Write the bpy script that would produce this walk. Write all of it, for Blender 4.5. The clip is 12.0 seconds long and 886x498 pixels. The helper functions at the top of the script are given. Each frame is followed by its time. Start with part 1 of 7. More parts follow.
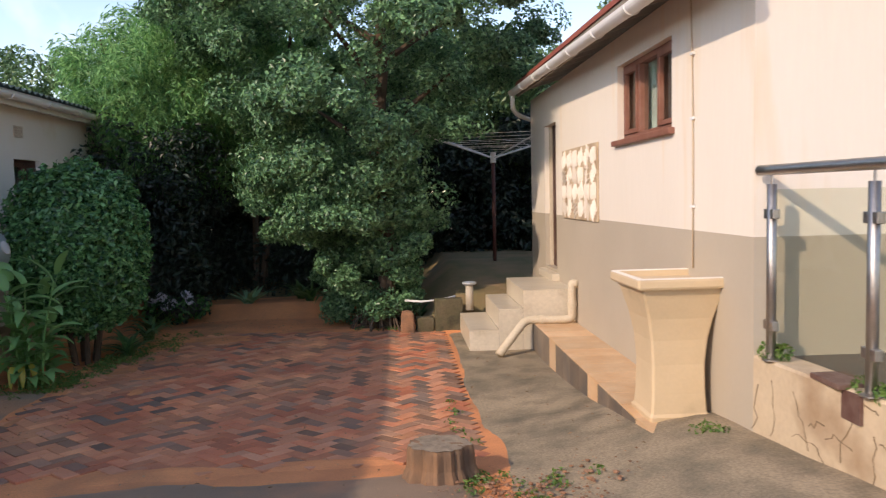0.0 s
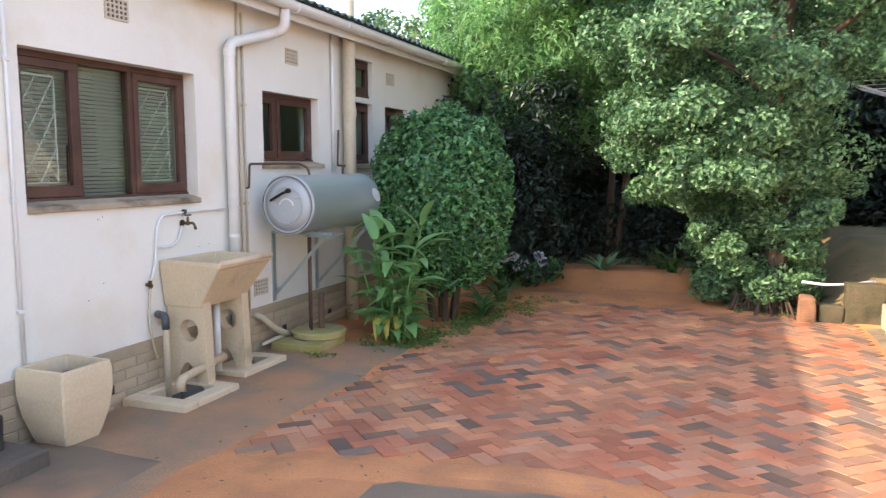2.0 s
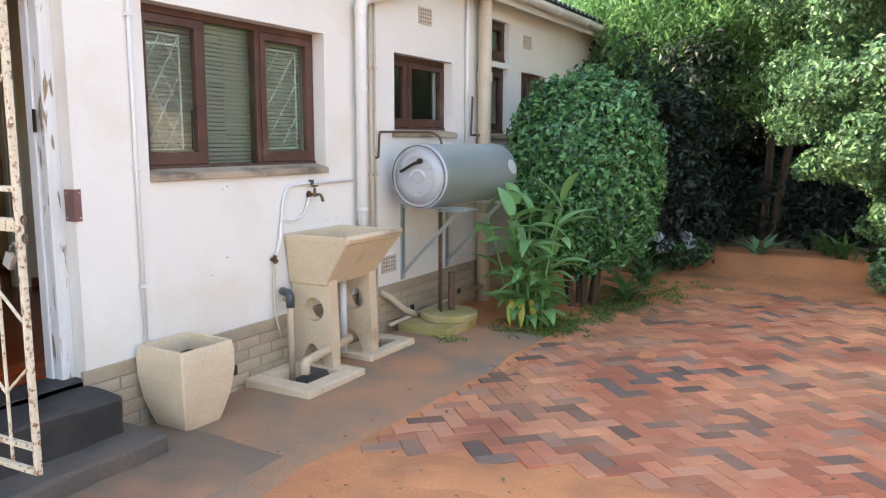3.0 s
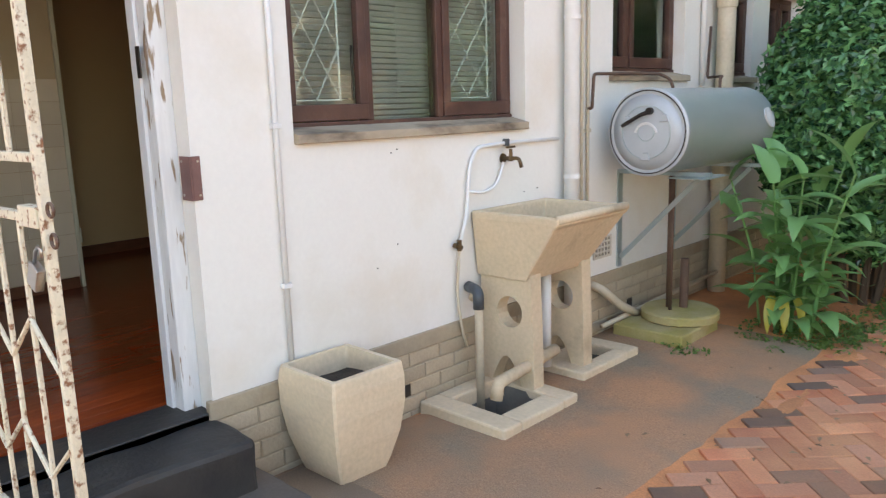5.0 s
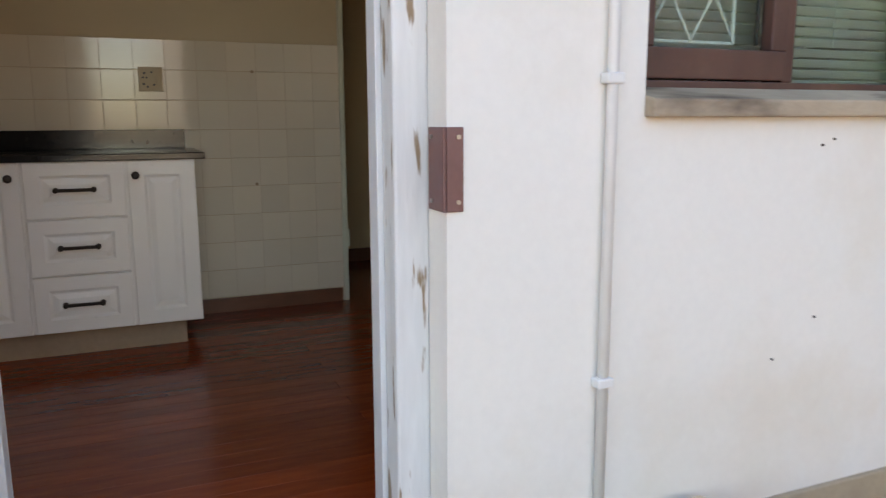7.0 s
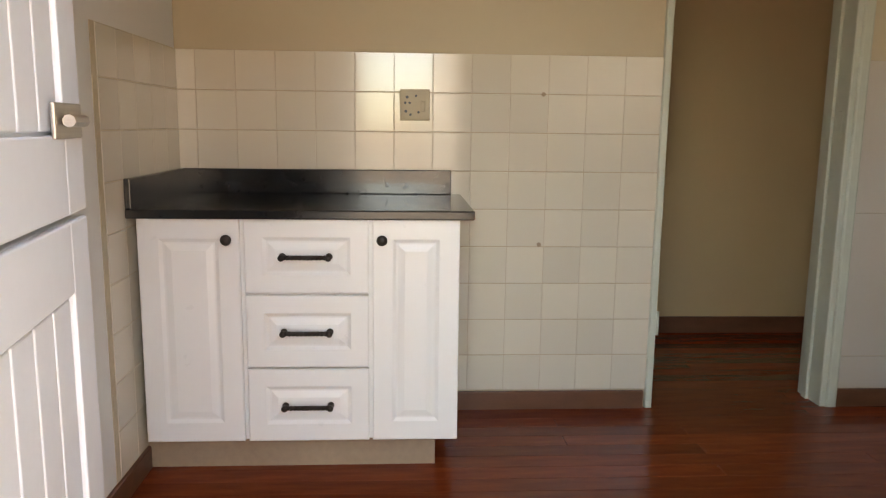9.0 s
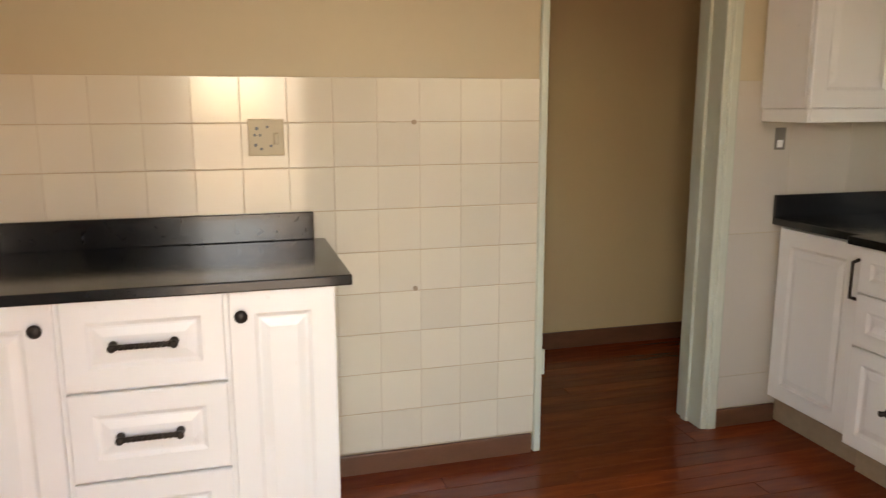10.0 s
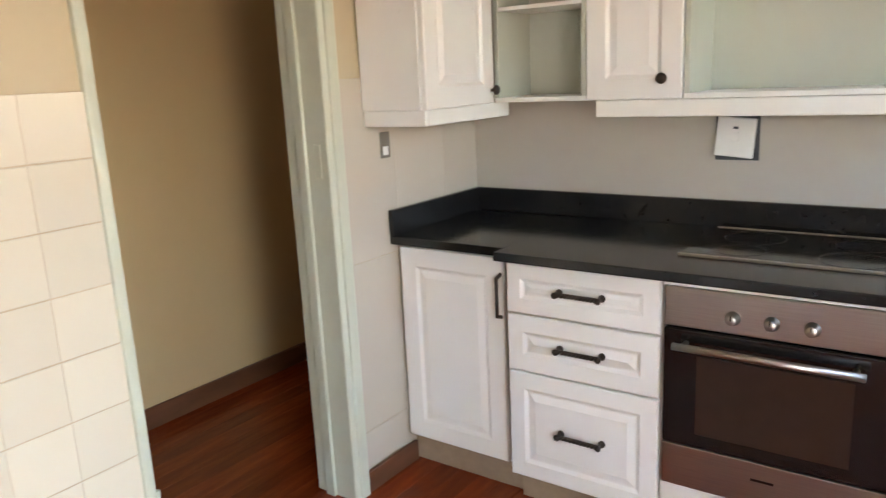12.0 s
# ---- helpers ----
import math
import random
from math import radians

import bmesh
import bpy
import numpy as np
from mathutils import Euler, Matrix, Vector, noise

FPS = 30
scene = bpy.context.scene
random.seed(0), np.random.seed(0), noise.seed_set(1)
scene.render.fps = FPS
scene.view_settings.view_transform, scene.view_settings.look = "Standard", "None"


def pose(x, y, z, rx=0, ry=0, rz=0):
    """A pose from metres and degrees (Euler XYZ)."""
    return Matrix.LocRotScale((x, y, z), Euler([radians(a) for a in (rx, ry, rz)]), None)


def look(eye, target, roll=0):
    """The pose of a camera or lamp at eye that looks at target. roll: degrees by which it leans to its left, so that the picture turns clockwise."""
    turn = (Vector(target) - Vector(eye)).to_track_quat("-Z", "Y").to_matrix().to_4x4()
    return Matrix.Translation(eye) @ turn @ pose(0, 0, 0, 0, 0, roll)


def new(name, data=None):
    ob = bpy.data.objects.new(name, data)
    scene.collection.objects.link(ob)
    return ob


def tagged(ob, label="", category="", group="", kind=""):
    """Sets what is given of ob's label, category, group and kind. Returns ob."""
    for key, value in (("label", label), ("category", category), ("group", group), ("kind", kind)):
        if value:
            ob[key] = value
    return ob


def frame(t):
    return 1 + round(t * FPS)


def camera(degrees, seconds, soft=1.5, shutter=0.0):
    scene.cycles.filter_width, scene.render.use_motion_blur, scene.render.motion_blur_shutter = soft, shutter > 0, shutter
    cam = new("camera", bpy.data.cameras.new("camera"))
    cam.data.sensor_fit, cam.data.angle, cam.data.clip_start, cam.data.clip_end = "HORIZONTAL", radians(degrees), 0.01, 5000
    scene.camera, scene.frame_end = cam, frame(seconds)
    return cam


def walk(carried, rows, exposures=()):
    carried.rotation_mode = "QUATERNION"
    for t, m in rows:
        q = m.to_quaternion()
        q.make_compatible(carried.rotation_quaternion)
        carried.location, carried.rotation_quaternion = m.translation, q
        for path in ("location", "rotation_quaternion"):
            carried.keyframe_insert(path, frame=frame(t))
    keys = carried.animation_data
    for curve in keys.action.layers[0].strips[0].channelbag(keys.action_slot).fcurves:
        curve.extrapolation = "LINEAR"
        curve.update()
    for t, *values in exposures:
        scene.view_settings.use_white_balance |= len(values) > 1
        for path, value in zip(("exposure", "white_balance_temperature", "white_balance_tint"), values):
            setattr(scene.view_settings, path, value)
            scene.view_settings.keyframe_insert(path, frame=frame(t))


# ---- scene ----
cam = camera(61.2, 12.0, soft=1.2, shutter=0.2)
PATH = [
    (0, (0.669, 1.212, 1.506), (0.783, 3.204, 1.364), -1.3),
    (0.5, (0.48, 1.549, 1.466), (0.441, 3.543, 1.315), -1.8),
    (1, (0.323, 1.86, 1.428), (0.092, 3.84, 1.271), -1.2),
    (1.5, (0.146, 2.171, 1.406), (-0.386, 4.09, 1.22), -0.9),
    (2, (-0.083, 2.408, 1.349), (-0.797, 4.264, 1.13), -0.1),
    (2.5, (-0.281, 2.628, 1.314), (-1.173, 4.4, 1.063), 0.2),
    (3, (-0.491, 2.907, 1.295), (-1.488, 4.618, 1.011), 0.1),
    (3.2, (-0.598, 3.012, 1.28), (-1.612, 4.708, 0.973), 0.1),
    (4.8, (-1.357, 3.852, 1.218), (-2.69, 5.292, 0.832), -1.4),
    (5, (-1.48, 3.946, 1.202), (-2.847, 5.358, 0.827), -1.7),
    (5.5, (-1.783, 4.198, 1.167), (-3.28, 5.477, 0.819), -1.2),
    (6, (-2.134, 4.451, 1.122), (-3.783, 5.544, 0.824), -1.1),
    (6.5, (-2.484, 4.608, 1.08), (-4.184, 5.611, 0.756), -1.1),
    (7, (-2.806, 4.773, 1.054), (-4.621, 5.539, 0.712), -0.2),
    (7.5, (-3.136, 4.881, 1.089), (-5.053, 5.349, 0.764), 0.2),
    (7.7, (-3.266, 4.863, 1.088), (-5.194, 5.288, 0.769), 0.6),
    (9.3, (-4.135, 4.878, 1.191), (-6.107, 4.964, 0.866), 0.6),
    (9.5, (-4.211, 4.864, 1.203), (-6.174, 5.034, 0.856), 0.7),
    (10, (-4.404, 4.811, 1.359), (-6.297, 5.341, 0.987), -0.1),
    (10.5, (-4.571, 4.85, 1.38), (-6.343, 5.697, 1.0), -0.5),
    (11, (-4.813, 4.934, 1.428), (-6.515, 5.924, 1.08), -1.7),
    (11.5, (-5.028, 4.966, 1.434), (-6.562, 6.187, 1.042), -2.6),
    (12, (-5.324, 4.957, 1.458), (-6.467, 6.534, 1.006), -2.8),
]
EXPOSURES = [(0.0, 1.1, 7600, 20), (0.5, 1.27, 7600, 20), (1.0, 1.52, 7600, 20), (1.5, 2.0, 7700, 20), (2.0, 2.45, 7900, 18), (3.2, 2.65, 8200, 17), (5.0, 2.6, 8500, 15), (7.7, 2.45, 8000, 14), (9.3, 4.3, 8500, 15), (10.5, 4.5, 9300, 19), (12.0, 5.3, 7500, 14)]
walk(cam, [(t, look(eye, target, roll)) for t, eye, target, roll in PATH], EXPOSURES)

# ---- light ----
SUN_TO = Vector((0.80, 0.62, -0.595))
world = bpy.data.worlds.new("sky")
world.use_nodes = True
scene.world = world
wn = world.node_tree
sky = wn.nodes.new("ShaderNodeTexSky")
sky.sky_type = "NISHITA"
sky.sun_disc = False
sky.sun_elevation = radians(31.5)
sky.sun_rotation = radians(232)
sky.air_density, sky.dust_density, sky.ozone_density = 1.0, 0.4, 2.5
back = wn.nodes["Background"]
back.inputs["Strength"].default_value = 0.15
# broken cloud over the blue
tc = wn.nodes.new("ShaderNodeTexCoord")
cn = wn.nodes.new("ShaderNodeTexNoise")
cn.inputs["Scale"].default_value, cn.inputs["Detail"].default_value = 3.2, 6
cr = wn.nodes.new("ShaderNodeValToRGB")
cr.color_ramp.elements[0].position, cr.color_ramp.elements[1].position = 0.57, 0.85
cm = wn.nodes.new("ShaderNodeMix")
cm.data_type = "RGBA"
cm.inputs["B"].default_value = (5.4, 5.4, 5.5, 1)
wn.links.new(tc.outputs["Generated"], cn.inputs["Vector"])
wn.links.new(cn.outputs["Fac"], cr.inputs["Fac"])
wn.links.new(cr.outputs["Color"], cm.inputs["Factor"])
wn.links.new(sky.outputs["Color"], cm.inputs["A"])
wn.links.new(cm.outputs["Result"], back.inputs["Color"])
sun = new("sun", bpy.data.lights.new("sun", "SUN"))
sun.data.energy, sun.data.angle, sun.data.color = 1.6, radians(0.6), (1.0, 0.90, 0.76)
sun.rotation_mode = "QUATERNION"
sun.rotation_quaternion = SUN_TO.to_track_quat("-Z", "Y")

# added lamp standing in for the sky's daylight through the kitchen window
pane_light = new("window_light", bpy.data.lights.new("window_light", "AREA"))
pane_light.data.shape, pane_light.data.size, pane_light.data.size_y = "RECTANGLE", 1.5, 0.9
pane_light.data.energy, pane_light.data.color = 0.16, (1.0, 0.97, 0.92)
pane_light.matrix_world = look((-4.47, 6.67, 1.62), (-7.0, 6.67, 1.62))
# added warm fill at the hall's far end, where there is no window
hall_light = new("hall_fill_light", bpy.data.lights.new("hall_fill_light", "AREA"))
hall_light.data.shape, hall_light.data.size, hall_light.data.size_y = "RECTANGLE", 0.8, 1.2
hall_light.data.energy, hall_light.data.color = 0.075, (1.0, 0.80, 0.55)
hall_light.matrix_world = look((-7.68, 9.38, 1.6), (-7.68, 5.0, 1.3))

# added lamp, boosting the sky and sunlit-yard daylight through the open kitchen door
door_light = new("doorway_fill_light", bpy.data.lights.new("doorway_fill_light", "AREA"))
door_light.data.shape, door_light.data.size, door_light.data.size_y = "RECTANGLE", 0.76, 1.95
door_light.data.energy, door_light.data.color = 0.68, (1.0, 0.97, 0.93)
door_light.matrix_world = look((-4.43, 4.90, 1.02), (-7.0, 4.90, 1.02))


# ---- materials ----
def surface(name, c1, c2, scale=6.0, rough=0.6, bump=0.1, fine=60.0, stain=None, stain_scale=1.2, stain_at=(0.55, 0.7),
            metal=0.0, vary="", spread=0.25, stretch=(1, 1, 1), coat=0.0, spec=0.5, world_space=False, speck=0.12):
    m = bpy.data.materials.new(name)
    m.use_nodes = True
    nt = m.node_tree
    n, ln = nt.nodes, nt.links
    b = n["Principled BSDF"]
    co = n.new("ShaderNodeTexCoord")
    mp = n.new("ShaderNodeMapping")
    mp.inputs["Scale"].default_value = stretch
    ln.new(n.new("ShaderNodeNewGeometry").outputs["Position"] if world_space else co.outputs["Object"], mp.inputs["Vector"])

    def noise_at(s, d=4.0):
        t = n.new("ShaderNodeTexNoise")
        t.inputs["Scale"].default_value, t.inputs["Detail"].default_value = s, d
        ln.new(mp.outputs["Vector"], t.inputs["Vector"])
        return t.outputs["Fac"]

    def ramp(fac, lo, hi):
        r = n.new("ShaderNodeMapRange")
        r.inputs["From Min"].default_value, r.inputs["From Max"].default_value = lo, hi
        ln.new(fac, r.inputs["Value"])
        return r.outputs["Result"]

    def mix(fac, a, c):
        x = n.new("ShaderNodeMix")
        x.data_type = "RGBA"
        ln.new(fac, x.inputs["Factor"])
        for key, v in (("A", a), ("B", c)):
            if isinstance(v, tuple):
                x.inputs[key].default_value = (*v, 1)
            else:
                ln.new(v, x.inputs[key])
        return x.outputs["Result"]

    big, small = noise_at(scale), noise_at(fine, 3.0)
    col = mix(ramp(big, 0.35, 0.65), c1, c2)
    if stain:
        col = mix(ramp(noise_at(stain_scale, 6.0), *stain_at), col, stain)
    grain = mix(ramp(small, 0.2, 0.8), (1 - speck,) * 3, (1 + speck * 0.6,) * 3)
    mu = n.new("ShaderNodeMix")
    mu.data_type, mu.blend_type = "RGBA", "MULTIPLY"
    mu.inputs["Factor"].default_value = 1.0
    ln.new(col, mu.inputs["A"])
    ln.new(grain, mu.inputs["B"])
    col = mu.outputs["Result"]
    if vary:
        src = n.new("ShaderNodeObjectInfo").outputs["Random"] if vary == "object" else n.new("ShaderNodeNewGeometry").outputs["Random Per Island"]
        hs = n.new("ShaderNodeHueSaturation")
        r = n.new("ShaderNodeMapRange")
        r.inputs["To Min"].default_value, r.inputs["To Max"].default_value = 1 - spread, 1 + spread
        ln.new(src, r.inputs["Value"])
        ln.new(r.outputs["Result"], hs.inputs["Value"])
        ln.new(col, hs.inputs["Color"])
        col = hs.outputs["Color"]
    ln.new(col, b.inputs["Base Color"])
    ln.new(ramp_to(n, ln, small, rough), b.inputs["Roughness"])
    b.inputs["Metallic"].default_value = metal
    b.inputs["Coat Weight"].default_value = coat
    b.inputs["Specular IOR Level"].default_value = spec
    if bump:
        bp = n.new("ShaderNodeBump")
        bp.inputs["Strength"].default_value, bp.inputs["Distance"].default_value = bump, 0.01
        ln.new(small, bp.inputs["Height"])
        ln.new(bp.outputs["Normal"], b.inputs["Normal"])
    return m


def ramp_to(n, ln, fac, rough):
    r = n.new("ShaderNodeMapRange")
    r.inputs["To Min"].default_value, r.inputs["To Max"].default_value = max(0.02, rough - 0.1), min(1, rough + 0.1)
    ln.new(fac, r.inputs["Value"])
    return r.outputs["Result"]


def leaf_material(name, dark, light, rough=0.45, through_light=0.25):
    m = bpy.data.materials.new(name)
    m.use_nodes = True
    n, ln = m.node_tree.nodes, m.node_tree.links
    b, out = n["Principled BSDF"], n["Material Output"]
    r = n.new("ShaderNodeValToRGB")
    r.color_ramp.elements[0].color, r.color_ramp.elements[1].color = (*dark, 1), (*light, 1)
    ln.new(n.new("ShaderNodeNewGeometry").outputs["Random Per Island"], r.inputs["Fac"])
    ln.new(r.outputs["Color"], b.inputs["Base Color"])
    b.inputs["Roughness"].default_value = rough
    t = n.new("ShaderNodeBsdfTranslucent")
    ln.new(r.outputs["Color"], t.inputs["Color"])
    x = n.new("ShaderNodeMixShader")
    x.inputs["Fac"].default_value = through_light
    ln.new(b.outputs["BSDF"], x.inputs[1])
    ln.new(t.outputs["BSDF"], x.inputs[2])
    ln.new(x.outputs["Shader"], out.inputs["Surface"])
    return m


def glass_material(name, tint=(1, 1, 1), gloss=0.3):
    """Clear sheet glass: what lies behind shows through, with a gloss that grows towards grazing angles."""
    m = bpy.data.materials.new(name)
    m.use_nodes = True
    n, ln = m.node_tree.nodes, m.node_tree.links
    n.remove(n["Principled BSDF"])
    clear, shine, x = n.new("ShaderNodeBsdfTransparent"), n.new("ShaderNodeBsdfGlossy"), n.new("ShaderNodeMixShader")
    clear.inputs["Color"].default_value = (*tint, 1)
    shine.inputs["Roughness"].default_value = 0.02
    lw, pw, ma = n.new("ShaderNodeLayerWeight"), n.new("ShaderNodeMath"), n.new("ShaderNodeMath")
    lw.inputs["Blend"].default_value = 0.5
    pw.operation, pw.inputs[1].default_value = "POWER", 4.0
    ma.operation, ma.inputs[1].default_value, ma.inputs[2].default_value = "MULTIPLY_ADD", 0.7, gloss
    ln.new(lw.outputs["Facing"], pw.inputs[0])
    ln.new(pw.outputs["Value"], ma.inputs[0])
    ln.new(ma.outputs["Value"], x.inputs["Fac"])
    ln.new(clear.outputs["BSDF"], x.inputs[1])
    ln.new(shine.outputs["BSDF"], x.inputs[2])
    ln.new(x.outputs["Shader"], n["Material Output"].inputs["Surface"])
    return m



SOIL = surface("red_soil", (0.72, 0.285, 0.115), (0.58, 0.225, 0.095), 2.5, 0.95, 0.25, 150, stain=(0.30, 0.15, 0.075), stain_scale=1.4, stain_at=(0.54, 0.78), speck=0.35)
RUBBLE = surface("crumbled_earth", (0.33, 0.16, 0.085), (0.22, 0.12, 0.07), 9.0, 0.95, 0.5, 80, vary="island", spread=0.4, speck=0.3)
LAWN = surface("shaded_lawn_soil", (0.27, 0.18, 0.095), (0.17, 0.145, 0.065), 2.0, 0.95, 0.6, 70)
CLAY = dict(scale=1.6, rough=0.85, bump=0.22, fine=120, speck=0.22, stain=(0.66, 0.30, 0.15), stain_scale=1.5, stain_at=(0.44, 0.70), world_space=True)
REDCLAY = ((0.54, 0.175, 0.085), (0.42, 0.145, 0.08))
PAVER = surface("clay_paver", *REDCLAY, vary="object", spread=0.25, **CLAY)
PAVER_REST = surface("clay_paver_field", *REDCLAY, vary="island", spread=0.25, **CLAY)
DARKCLAY = dict(CLAY, stain=(0.40, 0.20, 0.11), stain_at=(0.44, 0.74))
PAVER_DARK = surface("dark_clay_paver", (0.18, 0.125, 0.095), (0.27, 0.145, 0.095), vary="object", spread=0.35, **DARKCLAY)
PAVER_DARK_REST = surface("dark_clay_paver_field", (0.18, 0.125, 0.095), (0.27, 0.145, 0.095), vary="island", spread=0.35, **DARKCLAY)
DUSTCLAY = dict(CLAY, stain=(0.46, 0.22, 0.13), stain_at=(0.50, 0.74))
PAVER_DUST = surface("dusty_clay_paver", (0.54, 0.255, 0.15), (0.50, 0.20, 0.105), vary="object", spread=0.2, **DUSTCLAY)
PAVER_DUST_REST = surface("dusty_clay_paver_field", (0.54, 0.255, 0.15), (0.50, 0.20, 0.105), vary="island", spread=0.2, **DUSTCLAY)
APRON = surface("weathered_concrete", (0.36, 0.28, 0.185), (0.26, 0.205, 0.135), 1.2, 0.9, 0.5, 60, stain=(0.15, 0.125, 0.085), stain_scale=3.4, stain_at=(0.42, 0.72), speck=0.4)
YARD_CONC = surface("dirty_yard_concrete", (0.38, 0.22, 0.13), (0.54, 0.26, 0.13), 1.5, 0.9, 0.3, 160, stain=(0.27, 0.205, 0.14), stain_scale=2.0, stain_at=(0.42, 0.66), speck=0.45)
TARMAC = surface("old_grey_drive", (0.22, 0.155, 0.105), (0.28, 0.19, 0.125), 1.5, 0.9, 0.25, 150, stain=(0.50, 0.235, 0.12), stain_scale=1.3, stain_at=(0.52, 0.74), speck=0.25)
PLASTER = surface("white_painted_plaster", (0.745, 0.715, 0.665), (0.77, 0.745, 0.695), 0.9, 0.75, 0.03, 45, stain=(0.66, 0.58, 0.47), stain_scale=1.5, stain_at=(0.54, 0.80), speck=0.03)
BEIGE = surface("beige_painted_plinth", (0.40, 0.32, 0.22), (0.34, 0.275, 0.195), 2.5, 0.8, 0.25, 40, stain=(0.24, 0.15, 0.09), stain_scale=2.0, stain_at=(0.6, 0.8))
BEIGE_BRICK = surface("beige_painted_brick", (0.47, 0.375, 0.26), (0.41, 0.325, 0.23), 5, 0.8, 0.3, 50, stain=(0.25, 0.16, 0.10), stain_scale=3.0, stain_at=(0.6, 0.8), vary="object", spread=0.1)
CREAM = surface("cream_wall_paint", (0.76, 0.69, 0.60), (0.73, 0.66, 0.565), 0.9, 0.8, 0.1, 25, stain=(0.72, 0.53, 0.33), stain_scale=2.4, stain_at=(0.60, 0.80), stretch=(1, 1, 0.12), speck=0.03)
TAUPE = surface("taupe_wall_paint", (0.45, 0.385, 0.30), (0.42, 0.36, 0.28), 1.1, 0.8, 0.1, 25, speck=0.03)
KITCHEN_PAINT = surface("kitchen_beige_paint", (0.52, 0.43, 0.29), (0.49, 0.405, 0.27), 1.0, 0.6, 0.01, 30, speck=0.015)
HALL_PAINT = surface("hall_tan_paint", (0.56, 0.41, 0.22), (0.53, 0.385, 0.205), 1.0, 0.6, 0.01, 30, speck=0.015)
CEIL = surface("ceiling_white", (0.75, 0.73, 0.68), (0.72, 0.70, 0.65), 1.0, 0.8, 0.05, 30, speck=0.01)
TILE = surface("cream_wall_tile", (0.64, 0.575, 0.46), (0.62, 0.555, 0.445), 3.0, 0.09, 0.015, 12, vary="object", spread=0.05, speck=0.012)
# cream tile greyed down, with the shade beside the inner doorway in its colour
SHADETILE = surface("shaded_wall_tile", (0.55, 0.49, 0.41), (0.53, 0.47, 0.39), 3.0, 0.12, 0.01, 12, vary="object", spread=0.04, speck=0.012)
GROUT = surface("tile_grout", (0.54, 0.44, 0.32), (0.46, 0.37, 0.26), 6.0, 0.9, 0.1, 60)
FLOORWOOD = surface("red_polished_boards", (0.165, 0.026, 0.008), (0.235, 0.042, 0.011), 4.0, 0.2, 0.006, 50, vary="object", spread=0.22, stretch=(6, 1, 1), coat=0.0, spec=0.28)
SKIRT = surface("dark_skirting", (0.11, 0.045, 0.022), (0.15, 0.06, 0.03), 5.0, 0.4, 0.05, 60, stretch=(4, 1, 4))
SPLASH = surface("grey_splashback", (0.50, 0.46, 0.40), (0.48, 0.44, 0.385), 1.0, 0.45, 0.0, 30, speck=0.01)
CABINET = surface("white_foil_cabinet", (0.80, 0.79, 0.76), (0.78, 0.77, 0.74), 1.5, 0.32, 0.0, 20, speck=0.006)
CARCASS = surface("grey_green_board", (0.50, 0.52, 0.45), (0.48, 0.50, 0.43), 2.0, 0.5, 0.02, 30, speck=0.01)
KICK = surface("beige_kickboard", (0.36, 0.26, 0.17), (0.31, 0.22, 0.145), 3.0, 0.6, 0.05, 40)
GRANITE = surface("black_granite", (0.009, 0.010, 0.011), (0.014, 0.014, 0.015), 40.0, 0.14, 0.0, 200)
IRON = surface("dark_wrought_iron", (0.035, 0.028, 0.024), (0.05, 0.04, 0.034), 20.0, 0.45, 0.2, 120, metal=0.7)
STEEL = surface("brushed_steel", (0.42, 0.39, 0.36), (0.46, 0.43, 0.40), 8.0, 0.32, 0.02, 200, metal=1.0, stretch=(1, 1, 30), speck=0.04)
RAILSTEEL = surface("polished_rail_steel", (0.48, 0.45, 0.42), (0.40, 0.38, 0.36), 4.0, 0.42, 0.02, 60, metal=1.0)
BLACKGLASS = surface("black_oven_glass", (0.008, 0.008, 0.008), (0.012, 0.010, 0.010), 2.0, 0.08, 0.0, 20)
SILL = surface("flaking_sill_paint", (0.43, 0.345, 0.25), (0.34, 0.265, 0.19), 4.0, 0.8, 0.3, 40, stain=(0.12, 0.085, 0.06), stain_scale=7.0, stain_at=(0.55, 0.7), stretch=(1, 0.4, 1))
SILLPALE = surface("cream_vent_brick", (0.60, 0.53, 0.44), (0.55, 0.48, 0.39), 4.0, 0.8, 0.1, 40)
MOSSBLOCK = surface("mossy_concrete_block", (0.12, 0.095, 0.055), (0.085, 0.08, 0.04), 5.0, 0.95, 0.5, 50, stain=(0.05, 0.04, 0.025), stain_scale=4.0, speck=0.3)
WOODWIN = surface("dark_brown_window_wood", (0.062, 0.024, 0.018), (0.10, 0.043, 0.030), 6.0, 0.5, 0.12, 60, stretch=(1, 1, 1), stain=(0.20, 0.11, 0.07), stain_scale=3.0, stain_at=(0.6, 0.8))
REDWIN = surface("red_brown_window_paint", (0.22, 0.085, 0.055), (0.28, 0.13, 0.09), 6.0, 0.55, 0.12, 60)
FRAMEPAINT = surface("peeling_white_frame_paint", (0.66, 0.67, 0.67), (0.72, 0.72, 0.70), 5.0, 0.55, 0.3, 35, stain=(0.27, 0.19, 0.12), stain_scale=26.0, stain_at=(0.59, 0.63), stretch=(1, 1, 0.16))
GREENFRAME = surface("pale_green_frame_paint", (0.55, 0.57, 0.46), (0.51, 0.53, 0.43), 4.0, 0.5, 0.08, 40, speck=0.03)
PINE = surface("varnished_pine_edge", (0.36, 0.17, 0.06), (0.28, 0.12, 0.04), 4.0, 0.45, 0.1, 50, stretch=(8, 8, 1))
DOORPAINT = surface("white_door_paint", (0.70, 0.71, 0.72), (0.66, 0.67, 0.68), 2.0, 0.5, 0.06, 40, speck=0.03)
